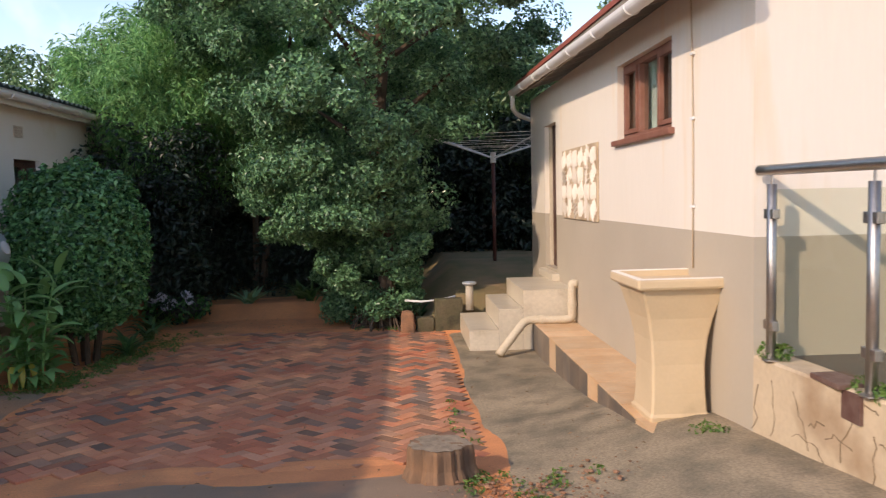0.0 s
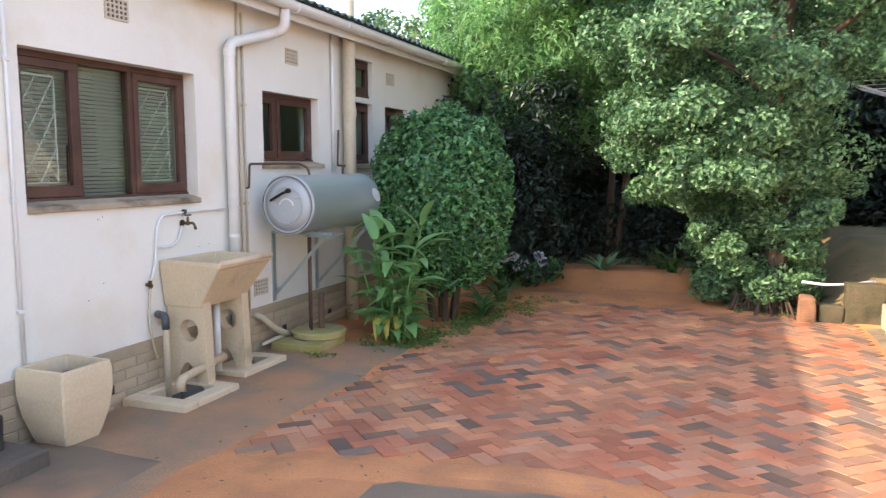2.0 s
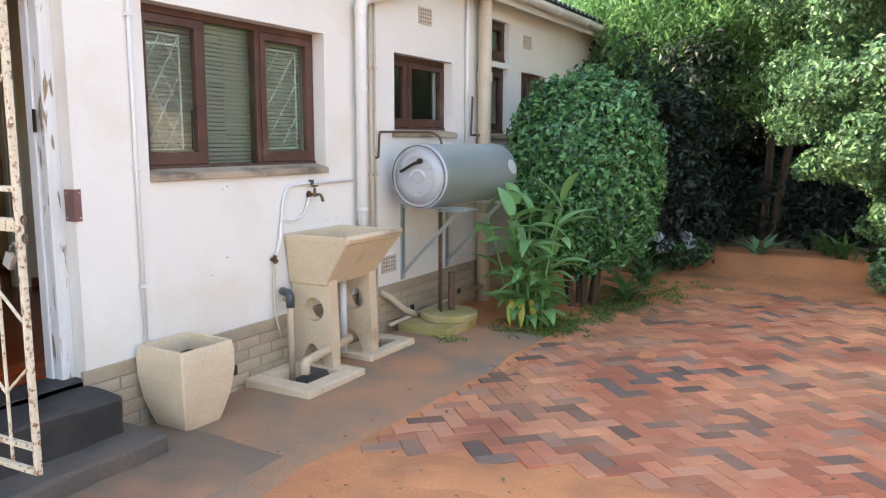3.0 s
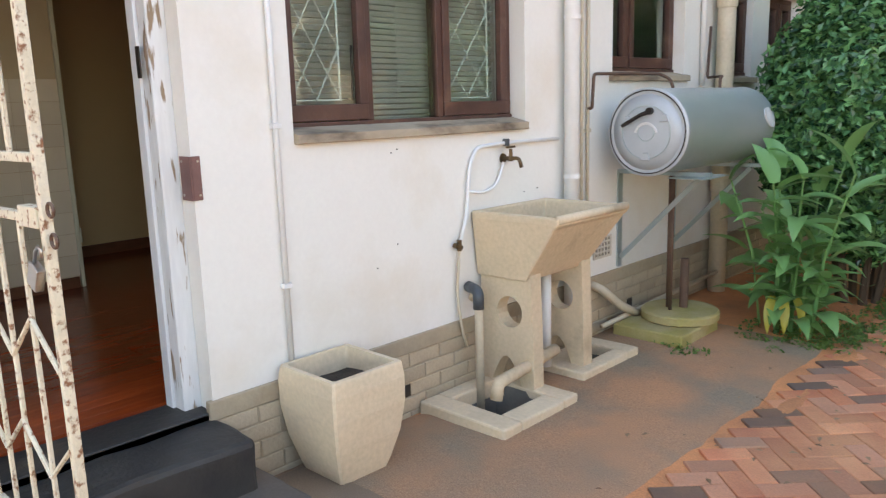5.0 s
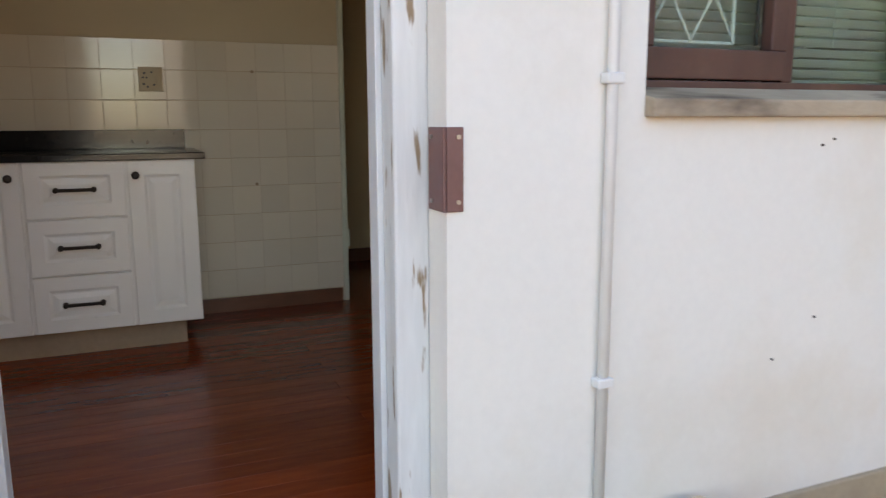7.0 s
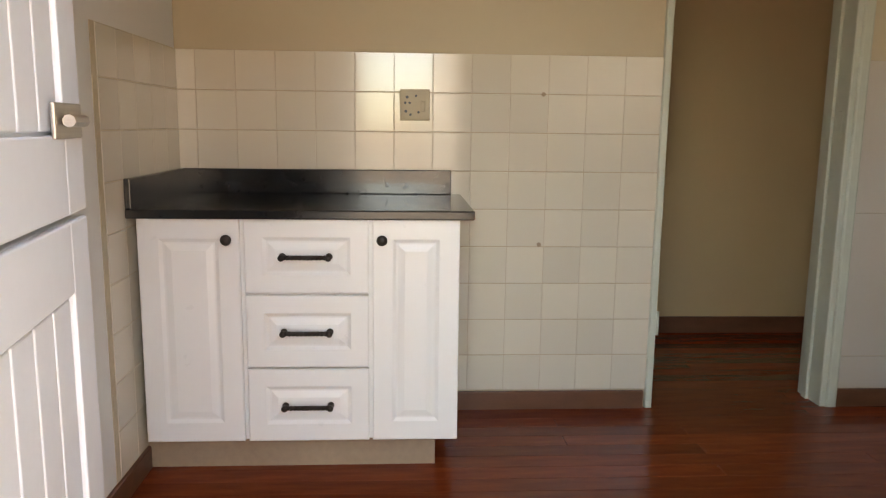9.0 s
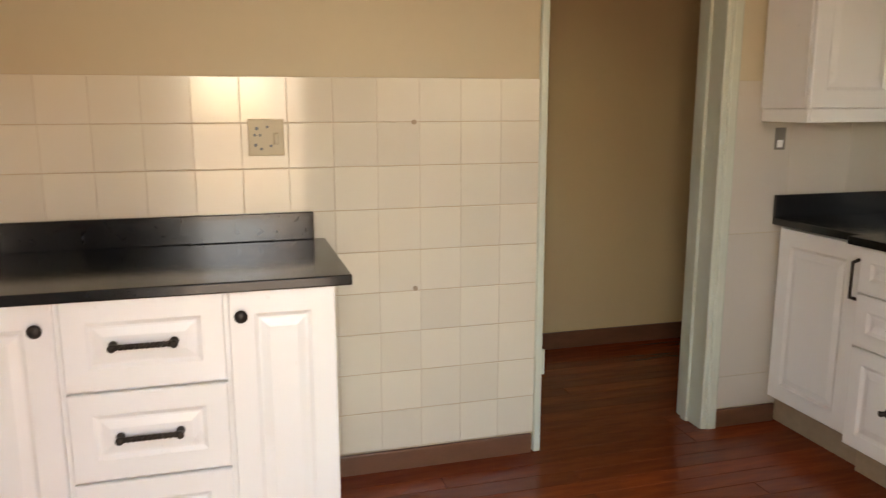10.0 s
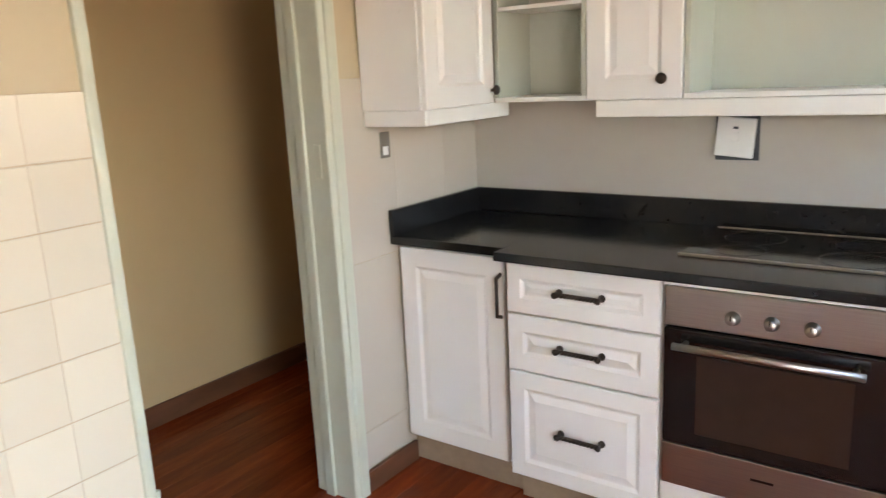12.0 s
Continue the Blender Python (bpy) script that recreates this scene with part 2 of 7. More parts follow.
GATEPAINT = surface("rusty_cream_gate_paint", (0.70, 0.62, 0.47), (0.62, 0.53, 0.38), 8.0, 0.6, 0.3, 90, stain=(0.24, 0.10, 0.045), stain_scale=55.0, stain_at=(0.54, 0.66))
CASTSTONE = surface("beige_cast_concrete", (0.70, 0.555, 0.385), (0.65, 0.51, 0.35), 2.5, 0.85, 0.15, 45, stain=(0.50, 0.38, 0.25), stain_scale=2.5, stain_at=(0.6, 0.85))
TALLSTONE = surface("cream_cast_planter", (0.60, 0.455, 0.29), (0.55, 0.415, 0.26), 2.5, 0.85, 0.06, 45, speck=0.04, stain=(0.36, 0.28, 0.18), stain_scale=2.5, stain_at=(0.6, 0.85))
TUBSTONE = surface("beige_tub_concrete", (0.64, 0.50, 0.345), (0.58, 0.455, 0.31), 3.0, 0.85, 0.25, 45, stain=(0.26, 0.20, 0.13), stain_scale=3.0, stain_at=(0.6, 0.85))
GREYCEM = surface("grey_cement", (0.22, 0.20, 0.17), (0.16, 0.145, 0.125), 4.0, 0.9, 0.3, 60)
BLACKSTEP = surface("worn_black_step", (0.022, 0.022, 0.023), (0.045, 0.042, 0.038), 4.0, 0.6, 0.3, 50, stain=(0.12, 0.095, 0.07), stain_scale=2.5, stain_at=(0.58, 0.72), speck=0.2)
GREYSTEP = surface("grey_step_concrete", (0.10, 0.088, 0.075), (0.15, 0.115, 0.09), 3.0, 0.85, 0.3, 50, speck=0.2)
MOSSY = surface("mossy_slab", (0.33, 0.28, 0.09), (0.40, 0.33, 0.16), 5.0, 0.95, 0.4, 60)
TANKGREY = surface("galvanised_tank", (0.48, 0.545, 0.54), (0.36, 0.43, 0.425), 2.0, 0.34, 0.03, 40, metal=0.5, stretch=(1, 0.3, 1), speck=0.03)
TANKCAP = surface("pale_grey_tank_cap", (0.47, 0.50, 0.52), (0.42, 0.45, 0.47), 3.0, 0.45, 0.05, 40, metal=0.2, speck=0.03)
WHITEPIPE = surface("white_pipe_paint", (0.72, 0.72, 0.71), (0.68, 0.67, 0.65), 3.0, 0.45, 0.05, 40, stain=(0.52, 0.46, 0.38), stain_scale=3.0, stain_at=(0.62, 0.8), speck=0.03)
CREAMPIPE = surface("cream_pipe", (0.58, 0.49, 0.36), (0.53, 0.44, 0.32), 3.0, 0.55, 0.08, 40)
RUSTPIPE = surface("brown_iron_pipe", (0.13, 0.07, 0.045), (0.09, 0.05, 0.035), 8.0, 0.65, 0.2, 60)
# dark brown that stands for the shade inside vent holes and brick gaps
VENTSHADE = surface("vent_hole_shade", (0.035, 0.025, 0.018), (0.05, 0.035, 0.025), 6.0, 0.95, 0.1, 60)
BLACKPVC = surface("dark_plastic_fitting", (0.05, 0.06, 0.07), (0.07, 0.08, 0.09), 6.0, 0.4, 0.05, 60)
BRASS = surface("tarnished_brass", (0.17, 0.11, 0.06), (0.12, 0.085, 0.05), 10.0, 0.45, 0.1, 80, metal=0.8)
LATCHBROWN = surface("brown_latch_paint", (0.20, 0.095, 0.085), (0.17, 0.08, 0.07), 6.0, 0.5, 0.05, 60)
ROOFGREEN = surface("dark_green_roof_sheet", (0.035, 0.06, 0.05), (0.05, 0.075, 0.065), 3.0, 0.6, 0.1, 40)
ROOFRED = surface("red_roof_tile", (0.30, 0.075, 0.05), (0.24, 0.065, 0.045), 3.0, 0.75, 0.2, 40)
TIMBER = surface("old_eave_timber", (0.24, 0.20, 0.155), (0.20, 0.165, 0.13), 3.0, 0.8, 0.1, 50)
STEPTILE = surface("cream_step_tile", (0.62, 0.54, 0.42), (0.58, 0.50, 0.39), 2.5, 0.35, 0.03, 30, stain=(0.46, 0.38, 0.27), stain_scale=3, stain_at=(0.6, 0.8), vary="object", spread=0.05)
LEDGETILE = surface("orange_slate_tile", (0.60, 0.36, 0.19), (0.68, 0.47, 0.29), 3.5, 0.4, 0.08, 30, vary="object", spread=0.12)
SLATETILE = surface("dark_slate_tile", (0.12, 0.10, 0.085), (0.20, 0.15, 0.11), 3.0, 0.5, 0.15, 40, vary="object", spread=0.25)
BLIND = surface("grey_green_blind", (0.60, 0.60, 0.56), (0.56, 0.56, 0.52), 2.0, 0.5, 0.0, 20)
WHITEBAR = surface("white_burglar_bar", (0.70, 0.69, 0.64), (0.66, 0.65, 0.60), 4.0, 0.5, 0.05, 40)
GLASS = glass_material("window_glass", (0.88, 0.94, 0.92), 0.05)
RAILGLASS = glass_material("balustrade_glass", (0.92, 0.93, 0.88), 0.02)
KERBPAINT = surface("stained_kerb_paint", (0.56, 0.44, 0.30), (0.48, 0.37, 0.25), 2.5, 0.85, 0.4, 30, stain=(0.33, 0.22, 0.13), stain_scale=2.4, stain_at=(0.5, 0.72), speck=0.1)
BARK = surface("brown_bark", (0.10, 0.065, 0.04), (0.065, 0.045, 0.03), 8.0, 0.95, 0.6, 40, stretch=(1, 1, 0.25))
STUMPWOOD = surface("weathered_stump", (0.26, 0.14, 0.075), (0.13, 0.08, 0.05), 9.0, 0.9, 0.6, 50, stretch=(1, 1, 0.3))
DRYERRED = surface("red_brown_post_paint", (0.12, 0.035, 0.028), (0.09, 0.028, 0.022), 5.0, 0.6, 0.1, 60)
LEAF_BIG = leaf_material("tree_leaf", (0.024, 0.085, 0.043), (0.23, 0.44, 0.205), 0.36, 0.3)
LEAF_FEATHER = leaf_material("feathery_leaf", (0.075, 0.24, 0.09), (0.35, 0.61, 0.24), 0.42, 0.38)
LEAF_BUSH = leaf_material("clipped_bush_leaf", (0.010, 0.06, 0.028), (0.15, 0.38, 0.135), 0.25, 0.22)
LEAF_FAR = leaf_material("far_leaf", (0.045, 0.11, 0.045), (0.18, 0.30, 0.12))
# near-black leaf tone holds the deep shade under and behind the trees
LEAF_SHADE = leaf_material("shade_dark_leaf", (0.007, 0.019, 0.013), (0.025, 0.052, 0.032))
LEAF_CANNA = leaf_material("broad_leaf", (0.07, 0.22, 0.07), (0.27, 0.52, 0.19), 0.32, 0.32)
LEAF_YELLOW = leaf_material("yellow_leaf", (0.40, 0.34, 0.04), (0.48, 0.42, 0.08))
LEAF_STRAP = leaf_material("strap_leaf", (0.03, 0.10, 0.03), (0.12, 0.23, 0.07), 0.35)
LEAF_ALOE = leaf_material("aloe_leaf", (0.12, 0.24, 0.12), (0.19, 0.33, 0.17), 0.5, 0.1)
LEAF_WEED = leaf_material("weed_leaf", (0.06, 0.13, 0.025), (0.14, 0.24, 0.05))
PETAL = leaf_material("pale_blue_petal", (0.50, 0.55, 0.70), (0.70, 0.72, 0.78), 0.7)
DRYLEAF = leaf_material("dry_leaf", (0.16, 0.09, 0.045), (0.32, 0.21, 0.12), 0.8, 0.1)


# ---- building helpers ----
OFF = {}


def thing(name, label, category, at=(0, 0, 0), group="", kind=""):
    ob = new(name)
    ob.location = at
    ob.empty_display_size = 0.1
    OFF[ob] = Vector(at)
    return tagged(ob, label, category, group, kind)


def part(name, bm, material, parent=None, label="", smooth=False, m=None):
    if m is not None:
        bmesh.ops.transform(bm, matrix=m, verts=bm.verts)
    off = OFF.get(parent, Vector())
    if parent is not None:
        bmesh.ops.translate(bm, vec=-off, verts=bm.verts)
    me = bpy.data.meshes.new(name)
    bm.to_mesh(me)
    bm.free()
    for mt in material if isinstance(material, (list, tuple)) else (material,):
        me.materials.append(mt)
    if smooth:
        for p in me.polygons:
            p.use_smooth = True
    ob = new(name, me)
    if parent is not None:
        ob.parent = parent
        OFF[ob] = off
    return tagged(ob, label)


def box(x0, x1, y0, y1, z0, z1, bevel=0.0, bm=None, segs=2):
    own = bmesh.new()
    bmesh.ops.create_cube(own, size=1.0)
    bmesh.ops.transform(own, matrix=Matrix.Translation(((x0 + x1) / 2, (y0 + y1) / 2, (z0 + z1) / 2)) @ Matrix.Diagonal((x1 - x0, y1 - y0, z1 - z0, 1)), verts=own.verts)
    if bevel:
        bmesh.ops.bevel(own, geom=own.edges[:], offset=bevel, segments=segs, affect="EDGES", profile=0.5)
    return join(bm, own)


def join(bm, own):
    if bm is None:
        return own
    me = bpy.data.meshes.new("tmp")
    own.to_mesh(me)
    own.free()
    bm.from_mesh(me)
    bpy.data.meshes.remove(me)
    return bm


def rod(p0, p1, r, seg=12, bm=None, r2=None, caps=True):
    p0, p1 = Vector(p0), Vector(p1)
    own = bmesh.new()
    d = p1 - p0
    bmesh.ops.create_cone(own, cap_ends=caps, segments=seg, radius1=r, radius2=r if r2 is None else r2, depth=d.length)
    bmesh.ops.transform(own, matrix=Matrix.Translation((p0 + p1) / 2) @ d.to_track_quat("Z", "Y").to_matrix().to_4x4(), verts=own.verts)
    return join(bm, own)


def tube(points, r, seg=10, bm=None, radii=None):
    """A round pipe along a polyline, with its corners rounded by extra points."""
    pts = [Vector(p) for p in points]
    own = bmesh.new()
    rings = []
    for i, p in enumerate(pts):
        a = (p - pts[i - 1]).normalized() if i else (pts[1] - p).normalized()
        b = (pts[i + 1] - p).normalized() if i + 1 < len(pts) else a
        t = (a + b).normalized()
        side = t.cross(Vector((0.31, 0.17, 0.93))).normalized()
        up = side.cross(t)
        rr = radii[i] if radii else r
        rings.append([own.verts.new(p + rr * (math.cos(2 * math.pi * k / seg) * side + math.sin(2 * math.pi * k / seg) * up)) for k in range(seg)])
    for q, s in zip(rings, rings[1:]):
        best = min(range(seg), key=lambda o: sum((q[k].co - s[(k + o) % seg].co).length for k in (0, seg // 3)))
        for k in range(seg):
            own.faces.new((q[k], q[(k + 1) % seg], s[(k + 1 + best) % seg], s[(k + best) % seg]))
    own.faces.new(rings[0][::-1])
    own.faces.new(rings[-1])
    bmesh.ops.recalc_face_normals(own, faces=own.faces)
    return join(bm, own)


def rounded(points, r, n=4):
    """The polyline with its inner corners turned into arcs."""
    pts = [Vector(p) for p in points]
    out = [pts[0]]
    for a, b, c in zip(pts, pts[1:], pts[2:]):
        k = min(r, (a - b).length * 0.45, (c - b).length * 0.45)
        s, e = b + (a - b).normalized() * k, b + (c - b).normalized() * k
        for i in range(n + 1):
            t = i / n
            out.append((1 - t) ** 2 * s + 2 * t * (1 - t) * b + t * t * e)
    return out + [pts[-1]]


def lathe(profile, at=(0, 0, 0), seg=24, bm=None):
    own = bmesh.new()
    rings = [[own.verts.new((at[0] + r * math.cos(2 * math.pi * k / seg), at[1] + r * math.sin(2 * math.pi * k / seg), at[2] + z)) for k in range(seg)] for r, z in profile]
    for q, s in zip(rings, rings[1:]):
        for k in range(seg):
            own.faces.new((q[k], q[(k + 1) % seg], s[(k + 1) % seg], s[k]))
    own.faces.new(rings[0][::-1])
    own.faces.new(rings[-1])
    return join(bm, own)


def loft(rings, bm=None, closed=True):
    own = bmesh.new()
    vs = [[own.verts.new(p) for p in ring] for ring in rings]
    n = len(vs[0])
    for q, s in zip(vs, vs[1:]):
        for k in range(n):
            own.faces.new((q[k], q[(k + 1) % n], s[(k + 1) % n], s[k]))
    if closed:
        own.faces.new(vs[0][::-1])
        own.faces.new(vs[-1])
    bmesh.ops.recalc_face_normals(own, faces=own.faces)
    return join(bm, own)


def square_ring(cx, cy, z, h, k=0.0, hy=None):
    """A square with its corners cut by k, as a ring of eight points."""
    hy = hy or h
    return [(cx + a, cy + b, z) for a, b in ((-h + k, -hy), (h - k, -hy), (h, -hy + k), (h, hy - k), (h - k, hy), (-h + k, hy), (-h, hy - k), (-h, -hy + k))]


def slab_with_holes(axis, at, depth, u0, u1, v0, v1, holes):
    """A wall: axis 'x' or 'y' is its normal, its outer face at `at`, the other at at + depth; holes are (u0, u1, v0, v1)."""
    us = sorted({u0, u1, *(h[0] for h in holes), *(h[1] for h in holes)})
    vs = sorted({v0, v1, *(h[2] for h in holes), *(h[3] for h in holes)})
    us, vs = [u for u in us if u0 <= u <= u1], [v for v in vs if v0 <= v <= v1]
    solid = {(i, j): not any(h[0] < (us[i] + us[i + 1]) / 2 < h[1] and h[2] < (vs[j] + vs[j + 1]) / 2 < h[3] for h in holes)
             for i in range(len(us) - 1) for j in range(len(vs) - 1)}
    bm = bmesh.new()
    cache = {}

    def vert(i, j, k):
        if (i, j, k) not in cache:
            w = at + k * depth
            cache[i, j, k] = bm.verts.new((w, us[i], vs[j]) if axis == "x" else (us[i], w, vs[j]))
        return cache[i, j, k]

    for (i, j), s in solid.items():
        if not s:
            continue
        q = ((i, j), (i + 1, j), (i + 1, j + 1), (i, j + 1))
        for k in (0, 1):
            bm.faces.new([vert(a, b, k) for a, b in q])
        for e, (di, dj) in enumerate(((0, -1), (1, 0), (0, 1), (-1, 0))):
            if not solid.get((i + di, j + dj), False):
                a, b = q[e], q[(e + 1) % 4]
                bm.faces.new((vert(*a, 0), vert(*b, 0), vert(*b, 1), vert(*a, 1)))
    bmesh.ops.recalc_face_normals(bm, faces=bm.faces)
    return bm


def sstep(a, b, x):
    t = min(1.0, max(0.0, (x - a) / (b - a)))
    return t * t * (3 - 2 * t)


def ground(x, y):
    z = -0.39 + 0.40 * min(1, max(0, (7.4 - y) / 6.2)) * sstep(-3.3, -0.6, x)
    z += 0.3 * sstep(1.2, 2.7, x) * sstep(9.5, 5.5, y)
    z += 0.20 * sstep(13.30, 13.50, y) * sstep(1.3, 0.9, x)
    z += 0.44 * sstep(11.72, 11.8, y) * sstep(1.1, 1.3, x) + 0.3 * sstep(11.9, 14.5, y) * sstep(0.6, 1.4, x)
    return z + 0.25 * sstep(14, 18, y) * sstep(1.2, 0.4, x) + 0.006 * math.sin(3.1 * x + 1.3 * math.sin(1.7 * y))


SUMPS = ((-4.08, -3.75, 6.67, 7.03), (-4.02, -3.86, 7.68, 7.92))


def in_sump(x, y):
    return any(a < x < b and c < y < d for a, b, c, d in SUMPS)


def draped(name, x0, x1, y0, y1, step, lift, material, label, category, edge=0.0, seed=0, sumps=()):
    """A thin slab that lies on the ground, with ragged edges and square drain holes."""
    nx, ny = max(2, int((x1 - x0) / step)), max(2, int((y1 - y0) / step))
    xs = sorted([x0 + (x1 - x0) * i / nx for i in range(nx + 1)] + [q for h in sumps for q in h[:2]])
    ys = sorted([y0 + (y1 - y0) * j / ny for j in range(ny + 1)] + [q for h in sumps for q in h[2:]])
    nx, ny = len(xs) - 1, len(ys) - 1
    bm = bmesh.new()
    vs = {}
    for i in range(nx + 1):
        for j in range(ny + 1):
            x, y = xs[i], ys[j]
            if i in (0, nx):
                x += edge * noise.noise((x * 2, y * 1.7, seed))
            if j in (0, ny):
                y += edge * noise.noise((x * 1.7, y * 2, seed + 3))
            rim = i in (0, nx) or j in (0, ny)
            vs[i, j] = bm.verts.new((x, y, ground(x, y) + (lift if not rim else -0.02) + 0.004 * noise.noise((x * 2, y * 2, 5))))
    for i in range(nx):
        for j in range(ny):
            if not (sumps and in_sump((xs[i] + xs[i + 1]) / 2, (ys[j] + ys[j + 1]) / 2)):
                bm.faces.new((vs[i, j], vs[i + 1, j], vs[i + 1, j + 1], vs[i, j + 1]))
    return tagged(part(name, bm, material, smooth=True), label, category, kind="structure")


def leaf_cloud(name, points, outward, size, material, parent=None, label="", aspect=0.5, droop=0.3, rng=None, lift=0.6):
    """Many small folded leaves at the given points, facing roughly outward."""
    p, o = np.asarray(points, float), np.asarray(outward, float)
    n = len(p)
    off = np.array(OFF.get(parent, Vector()))
    nrm = o + lift * rng.normal(size=(n, 3)) + np.array((0, 0, 0.35))
    nrm /= np.linalg.norm(nrm, axis=1)[:, None] + 1e-9
    tip = rng.normal(size=(n, 3)) + o * 0.6 - np.array((0, 0, droop))
    tip -= (tip * nrm).sum(1)[:, None] * nrm
    tip /= np.linalg.norm(tip, axis=1)[:, None] + 1e-9
    side = np.cross(nrm, tip)
    s = size * rng.uniform(0.65, 1.35, size=(n, 1))
    base, left = p - tip * s * 0.5, p + side * s * aspect * 0.5 + nrm * s * 0.1
    right, end = p - side * s * aspect * 0.5 + nrm * s * 0.1, p + tip * s * 0.5 - nrm * s * 0.08
    verts = np.stack([base, right, end, left], 1).reshape(-1, 3) - off
    k = np.arange(n)[:, None] * 4
    faces = np.concatenate([k + np.array((0, 1, 2)), k + np.array((0, 2, 3))], 0)
    me = bpy.data.meshes.new(name)
    me.from_pydata(verts.tolist(), [], faces.tolist())
    me.materials.append(material)
    ob = new(name, me)
    if parent is not None:
        ob.parent = parent
        OFF[ob] = OFF[parent]
    return tagged(ob, label)


def clump_points(centres, radii, per, rng, flat=0.8, inner=0.35):
    pts, outs = [], []
    for c, r in zip(centres, radii):
        d = rng.normal(size=(per, 3))
        d /= np.linalg.norm(d, axis=1)[:, None]
        rad = r * (1 - inner * rng.random((per, 1)) ** 2) * (0.85 + 0.3 * rng.random((per, 1)))
        pts.append(np.asarray(c) + d * rad * np.array((1, 1, flat)))
        outs.append(d)
    return np.concatenate(pts), np.concatenate(outs)


def frame_matrix(origin, u, w):
    """Local u (along), w (outwards), v (up) to the world."""
    u, w = Vector(u), Vector(w)
    m = Matrix((u, w, Vector((0, 0, 1)))).transposed().to_4x4()
    return Matrix.Translation(origin) @ m


# ---- setting: ground ----
def ground_sheet():
    xs = sorted([-300, -120, -60, -30, -18, -12] + [-9 + 0.3 * i for i in range(61)] + [12, 18, 30, 60, 120, 300] + [q for h in SUMPS for q in h[:2]])
    ys = sorted([-300, -120, -60, -30, -15, -8] + [-4 + 0.25 * i for i in range(97)] + [23, 27, 34, 60, 120, 300] + [q for h in SUMPS for q in h[2:]])
    bm = bmesh.new()
    vs = [[bm.verts.new((x, y, (ground(x, y) if x > -4.5 or y > 14.5 else -0.5) + 0.012 * noise.noise((x * 1.3, y * 1.3, 2)))) for y in ys] for x in xs]
    for i in range(len(xs) - 1):
        for j in range(len(ys) - 1):
            cx, cy = (xs[i] + xs[i + 1]) / 2, (ys[j] + ys[j + 1]) / 2
            if in_sump(cx, cy):
                continue
            f = bm.faces.new((vs[i][j], vs[i + 1][j], vs[i + 1][j + 1], vs[i][j + 1]))
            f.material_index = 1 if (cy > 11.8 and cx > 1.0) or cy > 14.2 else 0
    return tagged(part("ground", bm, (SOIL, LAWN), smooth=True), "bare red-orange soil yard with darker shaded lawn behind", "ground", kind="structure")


ground_ob = ground_sheet()
draped("concrete_apron", 1.18, 3.05, 3.2, 11.6, 0.2, 0.012, APRON, "weathered grey-brown concrete apron beside the cream house", "paving", 0.07, 1)
draped("yard_concrete", -4.3, -2.82, 4.2, 9.1, 0.18, 0.014, YARD_CONC, "stained dirty concrete strip along the white house", "paving", 0.12, 2, SUMPS)
draped("driveway", -1.9, 1.2, -4.0, 6.05, 0.2, 0.016, TARMAC, "old grey driveway surface with soil washed over its edge", "driveway", 0.22, 3)
draped("door_slab", -4.25, -3.05, 3.6, 5.88, 0.12, 0.02, TARMAC, "old grey concrete in front of the kitchen doorstep", "paving", 0.42, 8)

# ---- white house with the kitchen ----
WX, WI = -4.21, -4.44
DOOR = (4.42, 5.374, -0.02, 2.12)
WIN1 = (5.86, 7.49, 1.10, 2.10)
WIN2 = (8.44, 9.46, 1.38, 2.06)
WIN3 = (10.29, 10.76, 2.16, 2.60)
WIN4 = (10.29, 10.74, 1.37, 2.10)
WIN5 = (11.10, 11.80, 1.20, 2.10)
holes = [DOOR, WIN1, WIN2, WIN3, WIN4, WIN5]
wall_outer = tagged(part("wall_outer", slab_with_holes("x", WX, WI - WX, -1.0, 14.2, -0.6, 2.85, holes), PLASTER), "white painted plaster house wall with windows and doorway", "wall", kind="structure")
part_wall = tagged(part("wall_gable", box(-12.0, WX, 14.2, 14.43, -0.6, 2.9), PLASTER), "white plaster end wall of the house", "wall", kind="structure")
tagged(part("wall_south", box(-12.0, WX - 0.0, -1.23, -1.0, -0.6, 2.9), PLASTER), "white plaster end wall of the house", "wall", kind="structure")
tagged(part("wall_rear", box(-12.2, -12.0, -1.2, 14.4, -0.6, 2.9), PLASTER), "white plaster rear wall of the house", "wall", kind="structure")


def corrugated_roof():
    bm = bmesh.new()
    n = 420
    rows = []
    for x, z in ((-3.93, 2.93), (-6.2, 3.42), (-8.2, 3.85), (-12.5, 2.95)):
        rows.append([bm.verts.new((x, -1.5 + 16.1 * k / n, z + 0.018 * math.sin(k * math.pi / 2))) for k in range(n + 1)])
    for a, b in zip(rows, rows[1:]):
        for k in range(n):
            bm.faces.new((a[k], a[k + 1], b[k + 1], b[k]))
    geo = bmesh.ops.extrude_face_region(bm, geom=bm.faces[:])
    bmesh.ops.translate(bm, vec=(0, 0, -0.012), verts=[v for v in geo["geom"] if isinstance(v, bmesh.types.BMVert)])
    return part("sheets", bm, ROOFGREEN, house_roof)


house_roof = thing("roof", "dark green corrugated roof with white gutter and fascia", "roof", (-8, 7, 2.9), kind="structure")
corrugated_roof()
part("fascia", box(-4.03, -4.0, -1.4, 14.5, 2.72, 2.91), WHITEPIPE, house_roof)
part("soffit", box(-4.21, -4.03, -1.4, 14.4, 2.84, 2.86), WHITEPIPE, house_roof)


